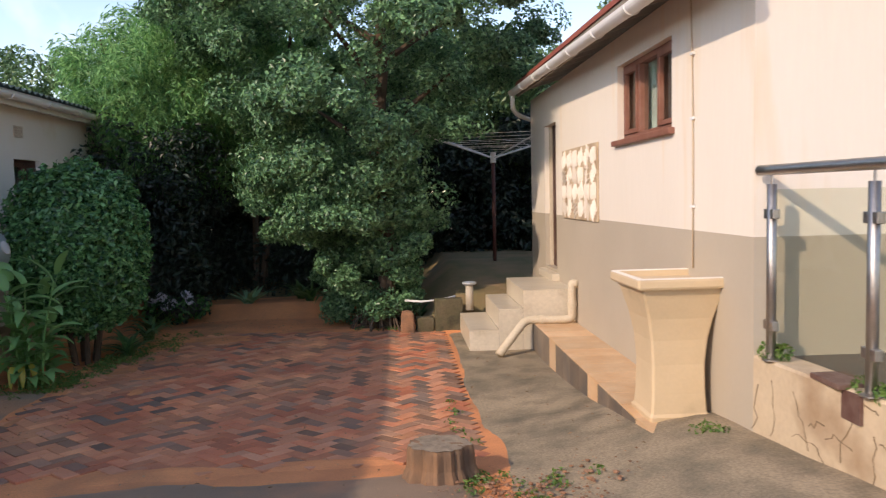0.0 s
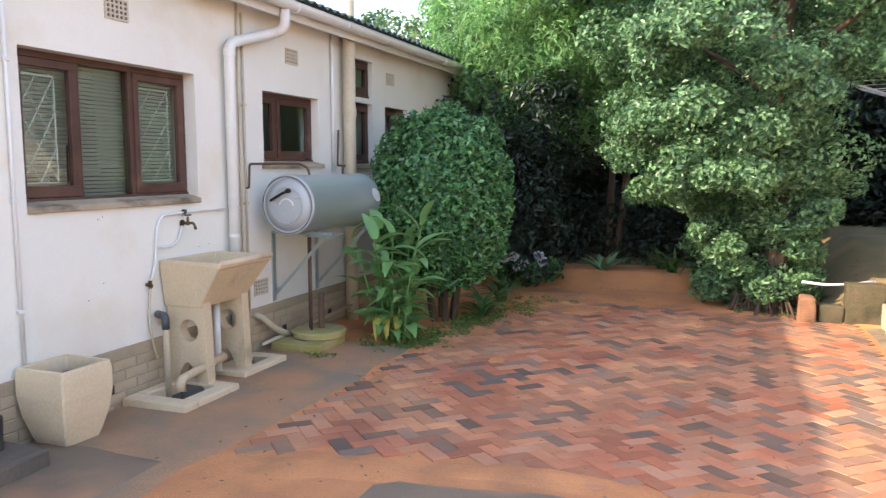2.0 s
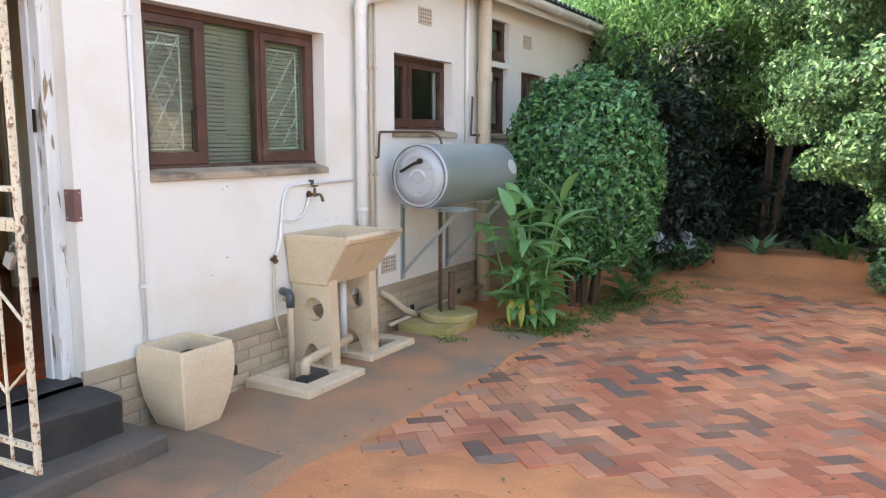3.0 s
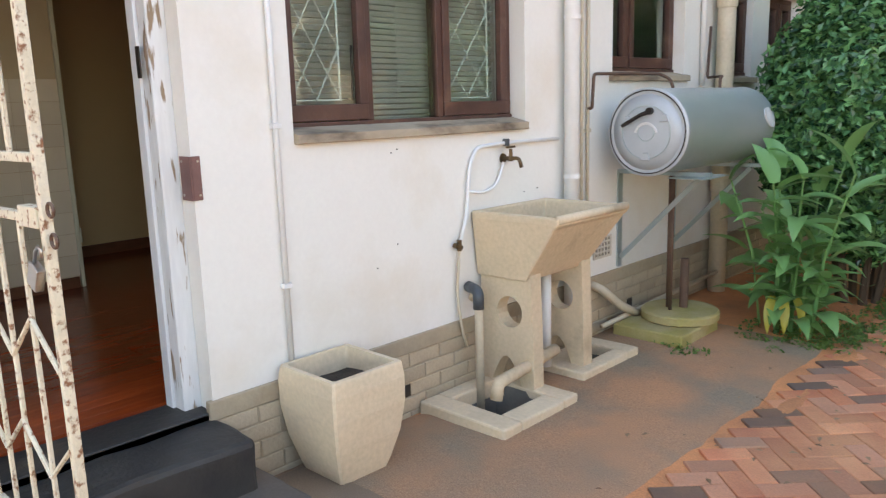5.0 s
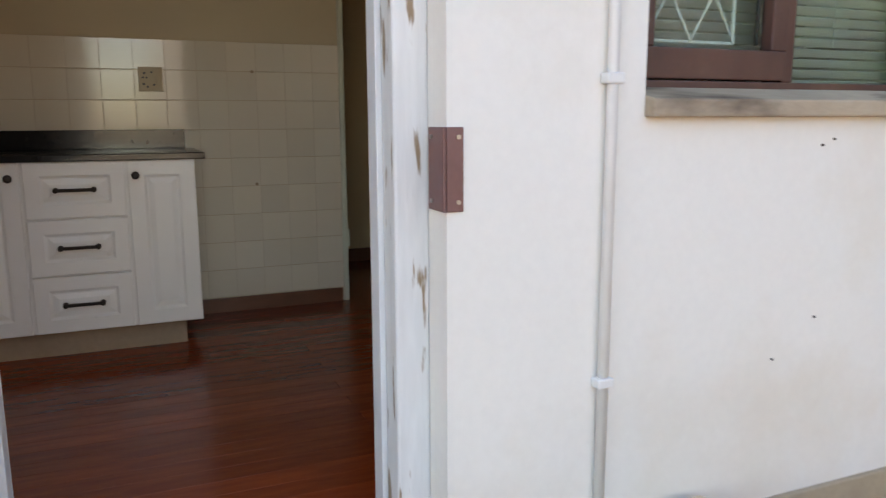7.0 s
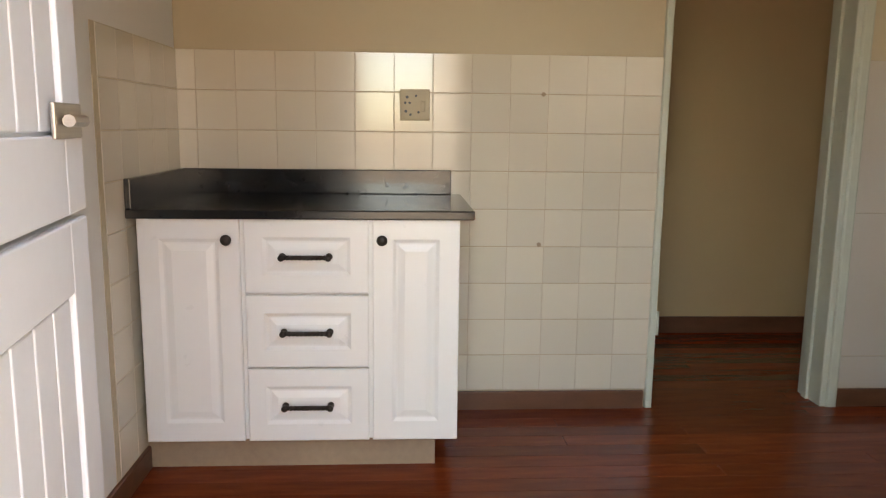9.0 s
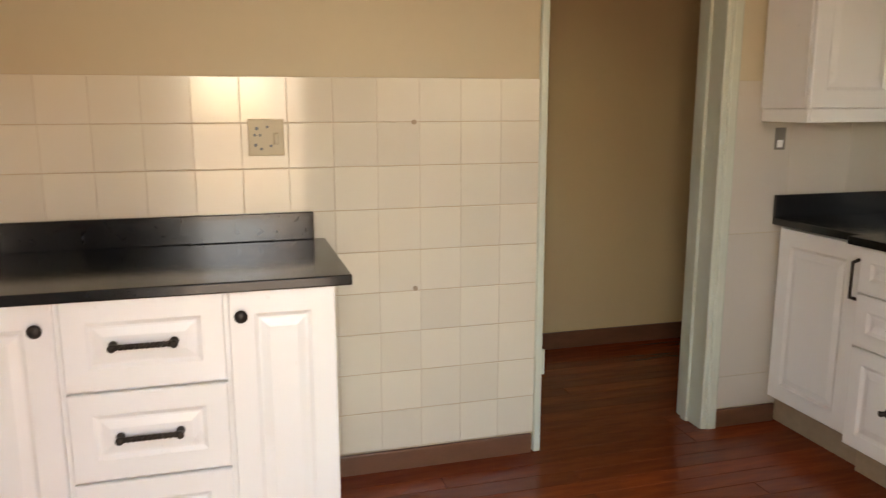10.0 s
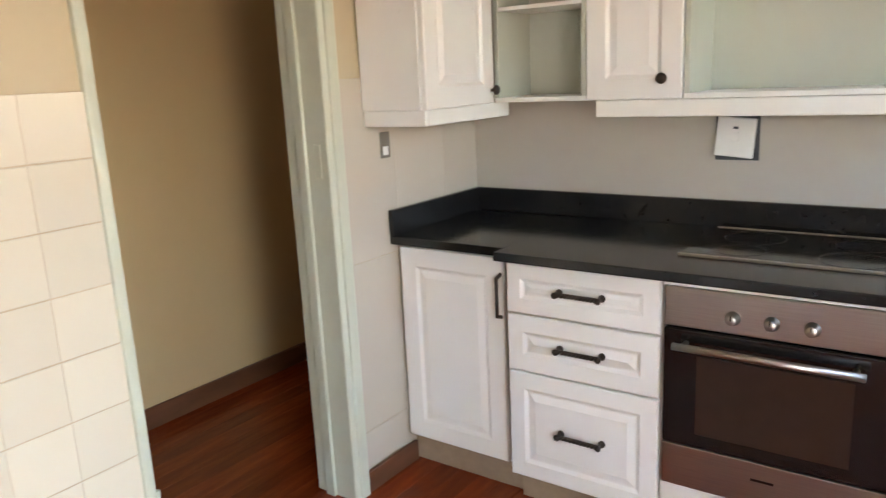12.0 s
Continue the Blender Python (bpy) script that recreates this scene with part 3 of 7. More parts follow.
def half_gutter(name, p0, p1, r, parent, material=WHITEPIPE):
    p0, p1 = Vector(p0), Vector(p1)
    t = (p1 - p0).normalized()
    s = t.cross(Vector((0, 0, 1))).normalized()
    bm = bmesh.new()
    prof = [(-r, 0.01)] + [(r * math.cos(math.pi + math.pi * k / 10), r * math.sin(math.pi + math.pi * k / 10)) for k in range(11)] + [(r, 0.01), (r * 0.86, 0.01)]
    prof += [(r * 0.86 * math.cos(-math.pi * k / 10), r * 0.86 * math.sin(-math.pi * k / 10)) for k in range(11)]
    rings = [[bm.verts.new(p + s * a + Vector((0, 0, b))) for a, b in prof] for p in (p0, p1)]
    for k in range(len(prof)):
        j = (k + 1) % len(prof)
        bm.faces.new((rings[0][k], rings[0][j], rings[1][j], rings[1][k]))
    bm.faces.new(rings[0])
    bm.faces.new(rings[1][::-1])
    bmesh.ops.recalc_face_normals(bm, faces=bm.faces)
    ob = part(name, bm, material, parent, smooth=False)
    length = (p1 - p0).length
    for k in range(int(length / 0.95)):
        q = p0 + t * (0.5 + 0.95 * k)
        part("gutter_bracket", tube([q + s * (r * 1.06 * math.cos(a)) + Vector((0, 0, r * 1.06 * math.sin(a))) for a in [math.pi + math.pi * i / 8 for i in range(9)]], 0.008, 6), material, parent)
    return ob


half_gutter("gutter", (-3.93, -1.4, 2.85), (-3.93, 14.4, 2.83), 0.062, house_roof)

# plinth of painted bricks below the plaster
plinth = thing("plinth", "beige painted brick plinth at the foot of the house wall", "plinth", (WX, 9.0, -0.4), kind="structure")
part("plinth_band", box(WX - 0.02, WX + 0.014, 5.35, 14.2, -0.05, 0.035, 0.006), BEIGE, plinth)
part("plinth_core", box(WX - 0.02, WX + 0.004, 5.376, 14.2, -0.5, -0.05), BEIGE, plinth)


def window(name, y0, y1, z0, z1, splits, material, label, casements=(), depth=0.07, bars=False, fixed_gap=0.0):
    """A timber window in the outer wall: casing, mullions, casement sashes and panes."""
    xo = WX - depth
    w = thing(name, label, "window", (xo, (y0 + y1) / 2, z0), kind="structure")
    e = 0.045
    part("head", box(xo - 0.07, xo, y0, y1, z1 - e, z1, 0.004), material, w)
    part("bottom_rail", box(xo - 0.07, xo + 0.012, y0, y1, z0, z0 + e, 0.004), material, w)
    for a in (y0, y1 - e):
        part("side_post", box(xo - 0.07, xo, a, a + e, z0 + e, z1 - e, 0.004), material, w)
    edges = [y0 + e, *splits, y1 - e]
    for s in splits:
        part("mullion", box(xo - 0.07, xo, s - 0.02, s + 0.02, z0 + e, z1 - e, 0.004), material, w)
    for i, (a, b) in enumerate(zip(edges, edges[1:])):
        a, b = a + (0.02 if i else 0), b - (0.02 if i < len(edges) - 2 else 0)
        if i in casements:
            t, x1, x0 = 0.052, xo + 0.012, xo - 0.03
            zz0, zz1 = z0 + e + 0.004, z1 - e - 0.004
            part("sash_rail", box(x0, x1, a, b, zz0, zz0 + 0.075, 0.004), material, w)
            part("sash_rail", box(x0, x1, a, b, zz1 - t, zz1, 0.004), material, w)
            part("sash_stile", box(x0, x1, a, a + t, zz0 + 0.075, zz1 - t, 0.004), material, w)
            part("sash_stile", box(x0, x1, b - t, b, zz0 + 0.075, zz1 - t, 0.004), material, w)
            pa, pb, pz0, pz1 = a + t, b - t, zz0 + 0.075, zz1 - t
        else:
            pa, pb, pz0, pz1 = a, b, z0 + e, z1 - e
        pane = part("pane", box(xo - 0.022, xo - 0.018, pa, pb, pz0, pz1), GLASS, w)
        pane.visible_shadow = False
        if bars and i in casements:
            xb = xo - 0.05
            gy0, gy1, gz0, gz1 = pa + 0.015, pb - 0.075 * (1 if i == 0 else 0.7), pz0 + 0.02, pz1 - 0.05
            bm = rod((xb, gy0, gz0), (xb, gy1, gz0), 0.005, 6)
            for p, q in (((gy0, gz1), (gy1, gz1)), ((gy0, gz0), (gy0, gz1)), ((gy1, gz0), (gy1, gz1))):
                rod((xb, p[0], p[1]), (xb, q[0], q[1]), 0.0055, 6, bm)
            hgt, wid = (gz1 - gz0) / 3, (gy1 - gy0) / 2
            for r in range(3):
                for c in range(2):
                    ya, za = gy0 + c * wid, gz0 + r * hgt
                    rod((xb, ya, za), (xb, ya + wid, za + hgt), 0.004, 5, bm)
                    rod((xb + 0.006, ya, za + hgt), (xb + 0.006, ya + wid, za), 0.004, 5, bm)
            part("burglar_bar", bm, WHITEBAR, w, "white diamond burglar bars behind the glass")
    return w


w1 = window("window_1", *WIN1, (6.40, 6.895), WOODWIN, "dark brown timber casement window with burglar bars and blinds", (0, 2), 0.11, True)
part("sash_stay", tube([(WX - 0.14, 6.315, 1.24), (WX - 0.14, 6.32, 1.50)], 0.006, 6), IRON, w1)
window("window_2", *WIN2, (8.78,), WOODWIN, "small red-brown timber window with two casements", (0, 1), 0.09)
window("window_3", *WIN3, (), WOODWIN, "narrow dark brown timber top window", (0,), 0.06)
window("window_4", *WIN4, (), WOODWIN, "narrow dark brown timber window beside a drain pipe", (0,), 0.06)
window("window_5", *WIN5, (11.45,), WOODWIN, "dark brown timber window half hidden by a bush", (0, 1), 0.06)


def sill(y0, y1, z, material=SILL):
    bm = box(WX - 0.092, WX + 0.035, y0, y1, z - 0.045, z + 0.026, 0.006)
    for v in bm.verts:
        if v.co.x > WX and v.co.z > z - 0.03:
            v.co.z -= 0.028
    return tagged(part("window_sill", bm, material), "grey-brown painted window sill with flaking edge", "sill", kind="structure")


sill(5.86, 7.485, 1.101)
sill(8.40, 9.52, 1.38)
sill(10.25, 10.82, 1.37)


def blind():
    b = thing("venetian_blind", "closed grey-green venetian blind behind the kitchen window", "blind", (WX - 0.2, 6.67, 1.1))
    base = bmesh.new()
    for k, (dx, dz) in enumerate(((-0.011, -0.0095), (0.0, -0.0005), (0.011, 0.0095))):
        for y in (5.89, 7.45):
            base.verts.new((dx, y, dz))
    base.verts.ensure_lookup_table()
    for k in (0, 2):
        base.faces.new([base.verts[k + j] for j in (0, 1, 3, 2)])
    geo = bmesh.ops.extrude_face_region(base, geom=base.faces[:])
    bmesh.ops.translate(base, vec=(0.001, 0, -0.0012), verts=[v for v in geo["geom"] if isinstance(v, bmesh.types.BMVert)])
    me = bpy.data.meshes.new("slat")
    base.to_mesh(me)
    base.free()
    me.materials.append(BLIND)
    for k in range(33):
        o = new("slat", me)
        o.parent = b
        o.location = Vector((WX - 0.225, 0, 1.15 + 0.0289 * k)) - OFF[b]
    part("head_box", box(WX - 0.229, WX - 0.20, 5.89, 7.45, 2.10, 2.14, 0.004), BLIND, b)
    for y in (6.0, 6.67, 7.3):
        part("cord", rod((WX - 0.205, y, 1.14), (WX - 0.205, y, 2.1), 0.0015, 5), BLIND, b)


blind()


def air_vent(y, z, w=0.22, h=0.15):
    v = thing("air_vent", "cream air brick vent with rows of square holes", "vent", (WX, y, z), "vents in the house wall")
    bm = slab_with_holes("x", WX + 0.012, -0.012, y - w / 2, y + w / 2, z - h / 2, z + h / 2,
                         [(y - w / 2 + 0.018 + i * 0.040, y - w / 2 + 0.018 + i * 0.040 + 0.024, z - h / 2 + 0.014 + j * 0.034, z - h / 2 + 0.014 + j * 0.034 + 0.022) for i in range(5) for j in range(4)])
    part("grille", bm, SILLPALE, v)
    # dark plate on the solid wall paints the shade of the open holes
    part("backing", box(WX - 0.002, WX + 0.002, y - w / 2 + 0.01, y + w / 2 - 0.01, z - h / 2 + 0.008, z + h / 2 - 0.008), VENTSHADE, v)


for vy, vz in ((6.68, 2.46), (8.95, 2.43), (11.25, 2.45), (8.33, 0.22)):
    air_vent(vy, vz)


def pipes():
    d = thing("downpipe", "white painted rainwater downpipe with elbows from the gutter", "downpipe", (WX + 0.07, 7.86, 0))
    x = WX + 0.075
    part("pipe", tube(rounded([(x, 7.86, -0.3), (x, 7.86, 2.40), (x + 0.04, 8.42, 2.56), (-3.96, 8.46, 2.60), (-3.95, 8.46, 2.80)], 0.09), 0.047, 14), WHITEPIPE, d, smooth=True)
    for z in (2.32,):
        part("collar", rod((x, 7.86, z - 0.03), (x, 7.86, z + 0.03), 0.054, 14), WHITEPIPE, d)
    for z in (0.75, 1.7):
        part("clip", rod((x, 7.86, z - 0.012), (x, 7.86, z + 0.012), 0.052, 14), WHITEPIPE, d)
    c = thing("conduit", "thin white electrical conduit clipped up the wall", "conduit", (WX + 0.02, 5.76, 0.1))
    part("tube", rod((WX + 0.016, 5.76, 0.02), (WX + 0.016, 5.76, 2.84), 0.0125, 10), WHITEPIPE, c, smooth=True)
    for z in (0.45, 1.14, 2.0):
        part("clip", box(WX, WX + 0.032, 5.738, 5.782, z - 0.012, z + 0.012, 0.004), WHITEPIPE, c)
    for y, top in ((8.05, 2.8), (8.12, 2.7)):
        t = thing("water_pipe", "thin cream water pipe running up the wall", "pipe", (WX + 0.02, y, 0), "water pipes on the wall")
        part("tube", rod((WX + 0.02, y, -0.25), (WX + 0.02, y, top), 0.011, 8), CREAMPIPE, t, smooth=True)
        for z in (0.55, 1.02, 1.9):
            part("clip", box(WX, WX + 0.035, y - 0.02, y + 0.02, z - 0.012, z + 0.012, 0.003), CREAMPIPE, t)
    s = thing("soil_stack", "thick beige soil stack rising through the eave", "drain pipe", (WX + 0.11, 9.95, -0.4))
    part("pipe", rod((WX + 0.11, 9.95, -0.5), (WX + 0.11, 9.95, 3.48), 0.07, 16), CREAMPIPE, s, smooth=True)
    for z in (0.5, 1.95, 3.45):
        part("socket", rod((WX + 0.11, 9.95, z - 0.05), (WX + 0.11, 9.95, z + 0.05), 0.08, 16), CREAMPIPE, s)
    t = thing("overflow_pipe", "thin white pipe beside the soil stack", "pipe", (WX + 0.03, 9.72, 1.4))
    part("tube", rod((WX + 0.03, 9.72, 1.3), (WX + 0.03, 9.72, 2.8), 0.022, 10), WHITEPIPE, t, smooth=True)


pipes()


def kitchen_doorway():
    y0, y1 = DOOR[0], DOOR[1]
    f = thing("door_frame", "white painted timber door frame with peeling paint", "door frame", (WX - 0.14, 4.9, 0), kind="structure")
    for a, b in ((y0, y0 + 0.085), (y1 - 0.08, y1)):
        bm = box(WX - 0.215, WX - 0.095, a, b, -0.02, 2.12, 0.006)
        part("jamb", bm, FRAMEPAINT, f)
    for a, b in ((y0 + 0.085, y0 + 0.10), (y1 - 0.095, y1 - 0.08)):
        part("stop", box(WX - 0.225, WX - 0.165, a, b, -0.02, 2.04, 0.003), DOORPAINT, f)
    part("lintel", box(WX - 0.215, WX - 0.095, y0 + 0.085, y1 - 0.085, 2.04, 2.12, 0.006), FRAMEPAINT, f)
    part("keeper", box(WX - 0.16, WX - 0.13, y1 - 0.104, y1 - 0.098, 1.34, 1.46, 0.002), IRON, f, "dark iron lock keeper")
    part("threshold", box(WI, WX + 0.0, y0, y1, -0.06, -0.012, 0.005), BLACKSTEP, f)
    # stable door, opened inwards, in two leaves
    hinge = Vector((-4.41, 4.50, 0))
    ang = math.atan2(-0.13, -0.80)
    u = Vector((math.cos(ang), math.sin(ang), 0))
    w = Vector((u.y, -u.x, 0))
    if w.y < 0:
        w = -w
    d = thing("door_1", "open white stable door with tongue-and-groove boards and bare pine edge", "door", hinge, kind="structure")
    for name, z0, z1 in (("lower_leaf", 0.012, 1.035), ("upper_leaf", 1.045, 2.03)):
        mtx = frame_matrix(hinge + Vector((0, 0, z0)), u, w)
        h = z1 - z0
        leaf = part(name, box(0, 0.80, -0.036, 0, 0, h, 0.003), DOORPAINT, d, m=mtx)
        for k in range(7):
            part("board", box(0.105 + 0.085 * k, 0.105 + 0.085 * k + 0.081, 0, 0.006, 0.12, h - 0.11, 0.003), DOORPAINT, leaf, m=mtx)
        for a, b, c, e in ((0, 0.10, 0, h), (0.705, 0.80, 0, h), (0.10, 0.705, 0, 0.115), (0.10, 0.705, h - 0.105, h)):
            part("rail", box(a, b, 0, 0.012, c, e, 0.003), DOORPAINT, leaf, m=mtx)
        part("bare_edge", box(0.80, 0.803, -0.034, 0.010, 0.002, h - 0.002), PINE, leaf, "bare varnished pine edge", m=mtx)
    mtx = frame_matrix(hinge, u, w)
    part("bolt", tube([(0.66, 0.03, 1.18), (0.74, 0.03, 1.18)], 0.009, 8), STEEL, d, "steel barrel bolt", m=mtx)
    part("bolt_plate", box(0.64, 0.78, 0.012, 0.018, 1.155, 1.205, 0.002), STEEL, d, m=mtx)
    part("lock_plate", box(0.803, 0.806, -0.03, 0.0, 1.12, 1.25, 0.004), LATCHBROWN, d, "brown lock plate on the edge", m=mtx)
    # latch plate of the gate on the plaster
    p = thing("latch_plate", "brown steel angle latch plate screwed to the door reveal", "latch", (WX, y1 + 0.03, 0.97))
    part("plate", box(WX - 0.004, WX + 0.006, y1 - 0.002, y1 + 0.036, 0.865, 1.038, 0.002), LATCHBROWN, p)
    part("return_plate", box(WX - 0.075, WX + 0.006, y1 - 0.010, y1 - 0.003, 0.865, 1.038, 0.002), LATCHBROWN, p)
    for z in (0.885, 1.018):
        part("screw", rod((WX + 0.006, y1 + 0.024, z), (WX + 0.009, y1 + 0.024, z), 0.005, 8), STEEL, p)
        part("screw", rod((WX - 0.055, y1 - 0.010, z), (WX - 0.055, y1 - 0.013, z), 0.005, 8), STEEL, p)


kitchen_doorway()


def worn_box(x0, x1, y0, y1, z0, z1, bevel, rough_amp, seed, cuts=4):
    bm = box(x0, x1, y0, y1, z0, z1)
    bmesh.ops.subdivide_edges(bm, edges=bm.edges[:], cuts=cuts, use_grid_fill=True)
    sharp = [e for e in bm.edges if len(e.link_faces) == 2 and e.calc_face_angle(0) > 1]
    bmesh.ops.bevel(bm, geom=sharp, offset=bevel, segments=2, affect="EDGES", profile=0.5)
    for v in bm.verts:
        n1 = noise.noise_vector((v.co * 5.0) + Vector((seed, 0, 0)))
        v.co += n1 * rough_amp
    return bm


tagged(part("upper_step", worn_box(WX - 0.02, -3.93, 4.25, 5.40, -0.30, -0.045, 0.025, 0.022, 1, 6), BLACKSTEP), "worn black painted doorstep with chipped edges", "step", kind="structure")
tagged(part("lower_step", worn_box(WX - 0.02, -3.70, 4.10, 5.50, -0.50, -0.265, 0.02, 0.010, 2, 6), GREYSTEP), "low grey concrete doorstep", "step", kind="structure")


def gate():
    a, b = Vector((-4.19, 4.475, 0)), Vector((-3.275, 4.53, 0))
    u = (b - a).normalized()
    wdt = (b - a).length
    w = Vector((u.y, -u.x, 0))
    m = frame_matrix(a, u, w)
    g = thing("security_gate", "open cream steel security gate with rusty bars and open padlock", "gate", (a.x, a.y, 0))
    s = 0.012
    z0, z1 = -0.015, 2.03
    for k in (0, wdt - 2 * s):
        part("stile", box(k, k + 2 * s, -s, s, z0, z1, 0.003), GATEPAINT, g, m=m)
    for z, name in ((z0, "bottom_rail"), (0.085, "rail"), (0.965, "lock_rail"), (1.105, "rail"), (z1 - 0.03, "top_rail")):
        part(name, box(2 * s, wdt - 2 * s, -0.012, 0.012, z, z + 0.022, 0.002), GATEPAINT, g, m=m)
    n = 6
    step = (wdt - 4 * s) / n
    for k in range(1, n):
        x = 2 * s + k * step
        for c, d in ((z0 + 0.02, 0.965), (1.125, z1 - 0.03)):
            part("bar", rod((x, 0, c), (x, 0, d), 0.0075, 6), GATEPAINT, g, m=m)
    for lo, hi, lift in ((0.30, 0.42, 0), (0.60, 0.72, 1), (1.42, 1.54, 0), (1.72, 1.84, 1)):
        for k in range(n):
            x0, x1 = 2 * s + k * step, 2 * s + (k + 1) * step
            za, zb = (lo, hi) if (k + lift) % 2 else (hi, lo)
            part("chevron", rod((x0, 0.004, za), (x1, 0.004, zb), 0.0065, 6), GATEPAINT, g, m=m)
    part("lock_box", box(wdt - 0.13, wdt - 2 * s, -0.016, 0.016, 0.955, 1.005, 0.003), GATEPAINT, g, m=m)
    for z in (1.0, 0.93):
        ring = [(wdt + 0.018 + 0.016 * math.cos(i * math.pi / 5), 0, z + 0.016 * math.sin(i * math.pi / 5)) for i in range(10)]
        part("eye", tube(ring + [ring[0]], 0.004, 6), RUSTPIPE, g, m=m)
    p = thing("padlock", "small open steel padlock hooked on the gate", "padlock", m @ Vector((wdt - 0.05, 0.02, 0.85)))
    pm = m @ Matrix.Translation((wdt - 0.05, 0.022, 0.845)) @ pose(0, 0, 0, 0, 28, 0)
    part("lock_body", box(-0.024, 0.024, -0.011, 0.011, -0.03, 0.03, 0.004), STEEL, p, m=pm)
    part("shackle", tube([(-0.015, 0, 0.03), (-0.016, 0, 0.06), (-0.008, 0, 0.078), (0.008, 0, 0.078), (0.016, 0, 0.062)], 0.0045, 8), STEEL, p, smooth=True, m=pm)


gate()


# ---- things along the white house wall ----
def square_pot():
    x, y = -3.985, 5.87
    p = thing("planter", "square tapered beige concrete planter with chipped foot", "planter", (x, y, ground(x, y)))
    z0, h = -0.385, 0.50
    prof = [(0.0, 0.128), (0.06, 0.148), (0.18, 0.18), (0.32, 0.199), (0.43, 0.20), (0.49, 0.193), (0.50, 0.189)]
    rings = [square_ring(x, y, z0 + a, b, 0.010) for a, b in prof]
    rings += [square_ring(x, y, z0 + 0.50, 0.168, 0.008), square_ring(x, y, z0 + 0.30, 0.160, 0.008)]
    part("pot", loft(rings), CASTSTONE, p)
    bm = worn_box(x - 0.155, x + 0.155, y - 0.155, y + 0.155, z0 + 0.28, z0 + 0.405, 0.01, 0.03, 5, 8)
    part("potting_soil", bm, surface("dark_potting_soil", (0.03, 0.022, 0.016), (0.05, 0.038, 0.028), 20, 0.95, 0.6, 90), p)


square_pot()


def laundry_tub():
    t = thing("laundry_tub", "beige painted concrete laundry tub on two pierced legs", "laundry tub", (-3.95, 7.3, -0.35))
    y0, y1, zt = 6.98, 7.66, 0.635
    xb, xf = WX + 0.015, -3.62
    outer = lambda x0, x1, a, b, z: [(x0, a, z), (x1, a, z), (x1, b, z), (x0, b, z)]
    rings = [outer(xb, -3.86, 7.02, 7.60, 0.27), outer(xb, xf - 0.025, y0 + 0.004, y1 - 0.004, zt - 0.06), outer(xb, xf, y0, y1, zt - 0.04), outer(xb, xf, y0, y1, zt),
             outer(xb + 0.04, xf - 0.045, y0 + 0.04, y1 - 0.04, zt), outer(xb + 0.05, -3.93, 7.09, 7.54, 0.36)]
    bm = loft(rings)
    bmesh.ops.bevel(bm, geom=[e for e in bm.edges if e.calc_face_angle(0) > 0.4], offset=0.010, segments=2, affect="EDGES", profile=0.5)
    part("basin", bm, TUBSTONE, t)
    part("front_roll", tube([(xf - 0.012, y0 + 0.01, zt - 0.012), (xf - 0.012, y1 - 0.01, zt - 0.012)], 0.024, 10), TUBSTONE, t, smooth=True)

    def leg(yc):
        # a slab across the wall with a round hole and an arch, outline swept through its thickness
        xa, xz, zb, ztp = WX + 0.03, -3.815, -0.34, 0.33
        n = 20
        cx, cz, r = -3.98, 0.085, 0.088
        bm2 = bmesh.new()
        arch = [(-4.115 + 0.22 * k / 10, zb + (0.17 * math.sin(math.pi * k / 10))) for k in range(11)]
        out = [(xa, ztp), (xa, zb)] + arch + [(xz, zb), (xz - 0.005, -0.05), (xz - 0.015, 0.2), (xz - 0.02, ztp)]
        hole = [(cx + r * math.cos(2 * math.pi * k / n), cz + r * math.sin(2 * math.pi * k / n)) for k in range(n)]
        oe, he = [], []
        ov = [bm2.verts.new((a, yc - 0.045, b)) for a, b in out]
        hv = [bm2.verts.new((a, yc - 0.045, b)) for a, b in hole]
        for vs, es in ((ov, oe), (hv, he)):
            for k in range(len(vs)):
                es.append(bm2.edges.new((vs[k], vs[(k + 1) % len(vs)])))
        bmesh.ops.triangle_fill(bm2, edges=oe + he, use_beauty=True, use_dissolve=False)
        geo = bmesh.ops.extrude_face_region(bm2, geom=bm2.faces[:])
        bmesh.ops.translate(bm2, vec=(0, 0.09, 0), verts=[v for v in geo["geom"] if isinstance(v, bmesh.types.BMVert)])
        bmesh.ops.recalc_face_normals(bm2, faces=bm2.faces)
        part("leg", bm2, TUBSTONE, t)

    leg(7.08)
    leg(7.56)
    part("waste_pipe", tube(rounded([(WX + 0.06, 6.93, 0.16), (WX + 0.10, 6.90, 0.20), (WX + 0.14, 6.885, 0.17), (WX + 0.14, 6.885, -0.56)], 0.03), 0.024, 12), CREAMPIPE, t, smooth=True)
    part("elbow", tube(rounded([(WX + 0.03, 6.93, 0.22), (WX + 0.14, 6.885, 0.22), (WX + 0.14, 6.885, 0.12)], 0.05), 0.031, 12), BLACKPVC, t, "dark plastic pipe elbow", smooth=True)
    part("outlet_pipe", tube(rounded([(-3.86, 7.30, -0.17), (-3.86, 6.84, -0.22), (-3.86, 6.79, -0.225), (-3.86, 6.77, -0.31)], 0.04), 0.033, 12), TUBSTONE, t, smooth=True)
    part("far_waste_pipe", rod((-4.0, 7.40, 0.28), (-4.0, 7.40, -0.33), 0.03, 12), WHITEPIPE, t, smooth=True)


laundry_tub()


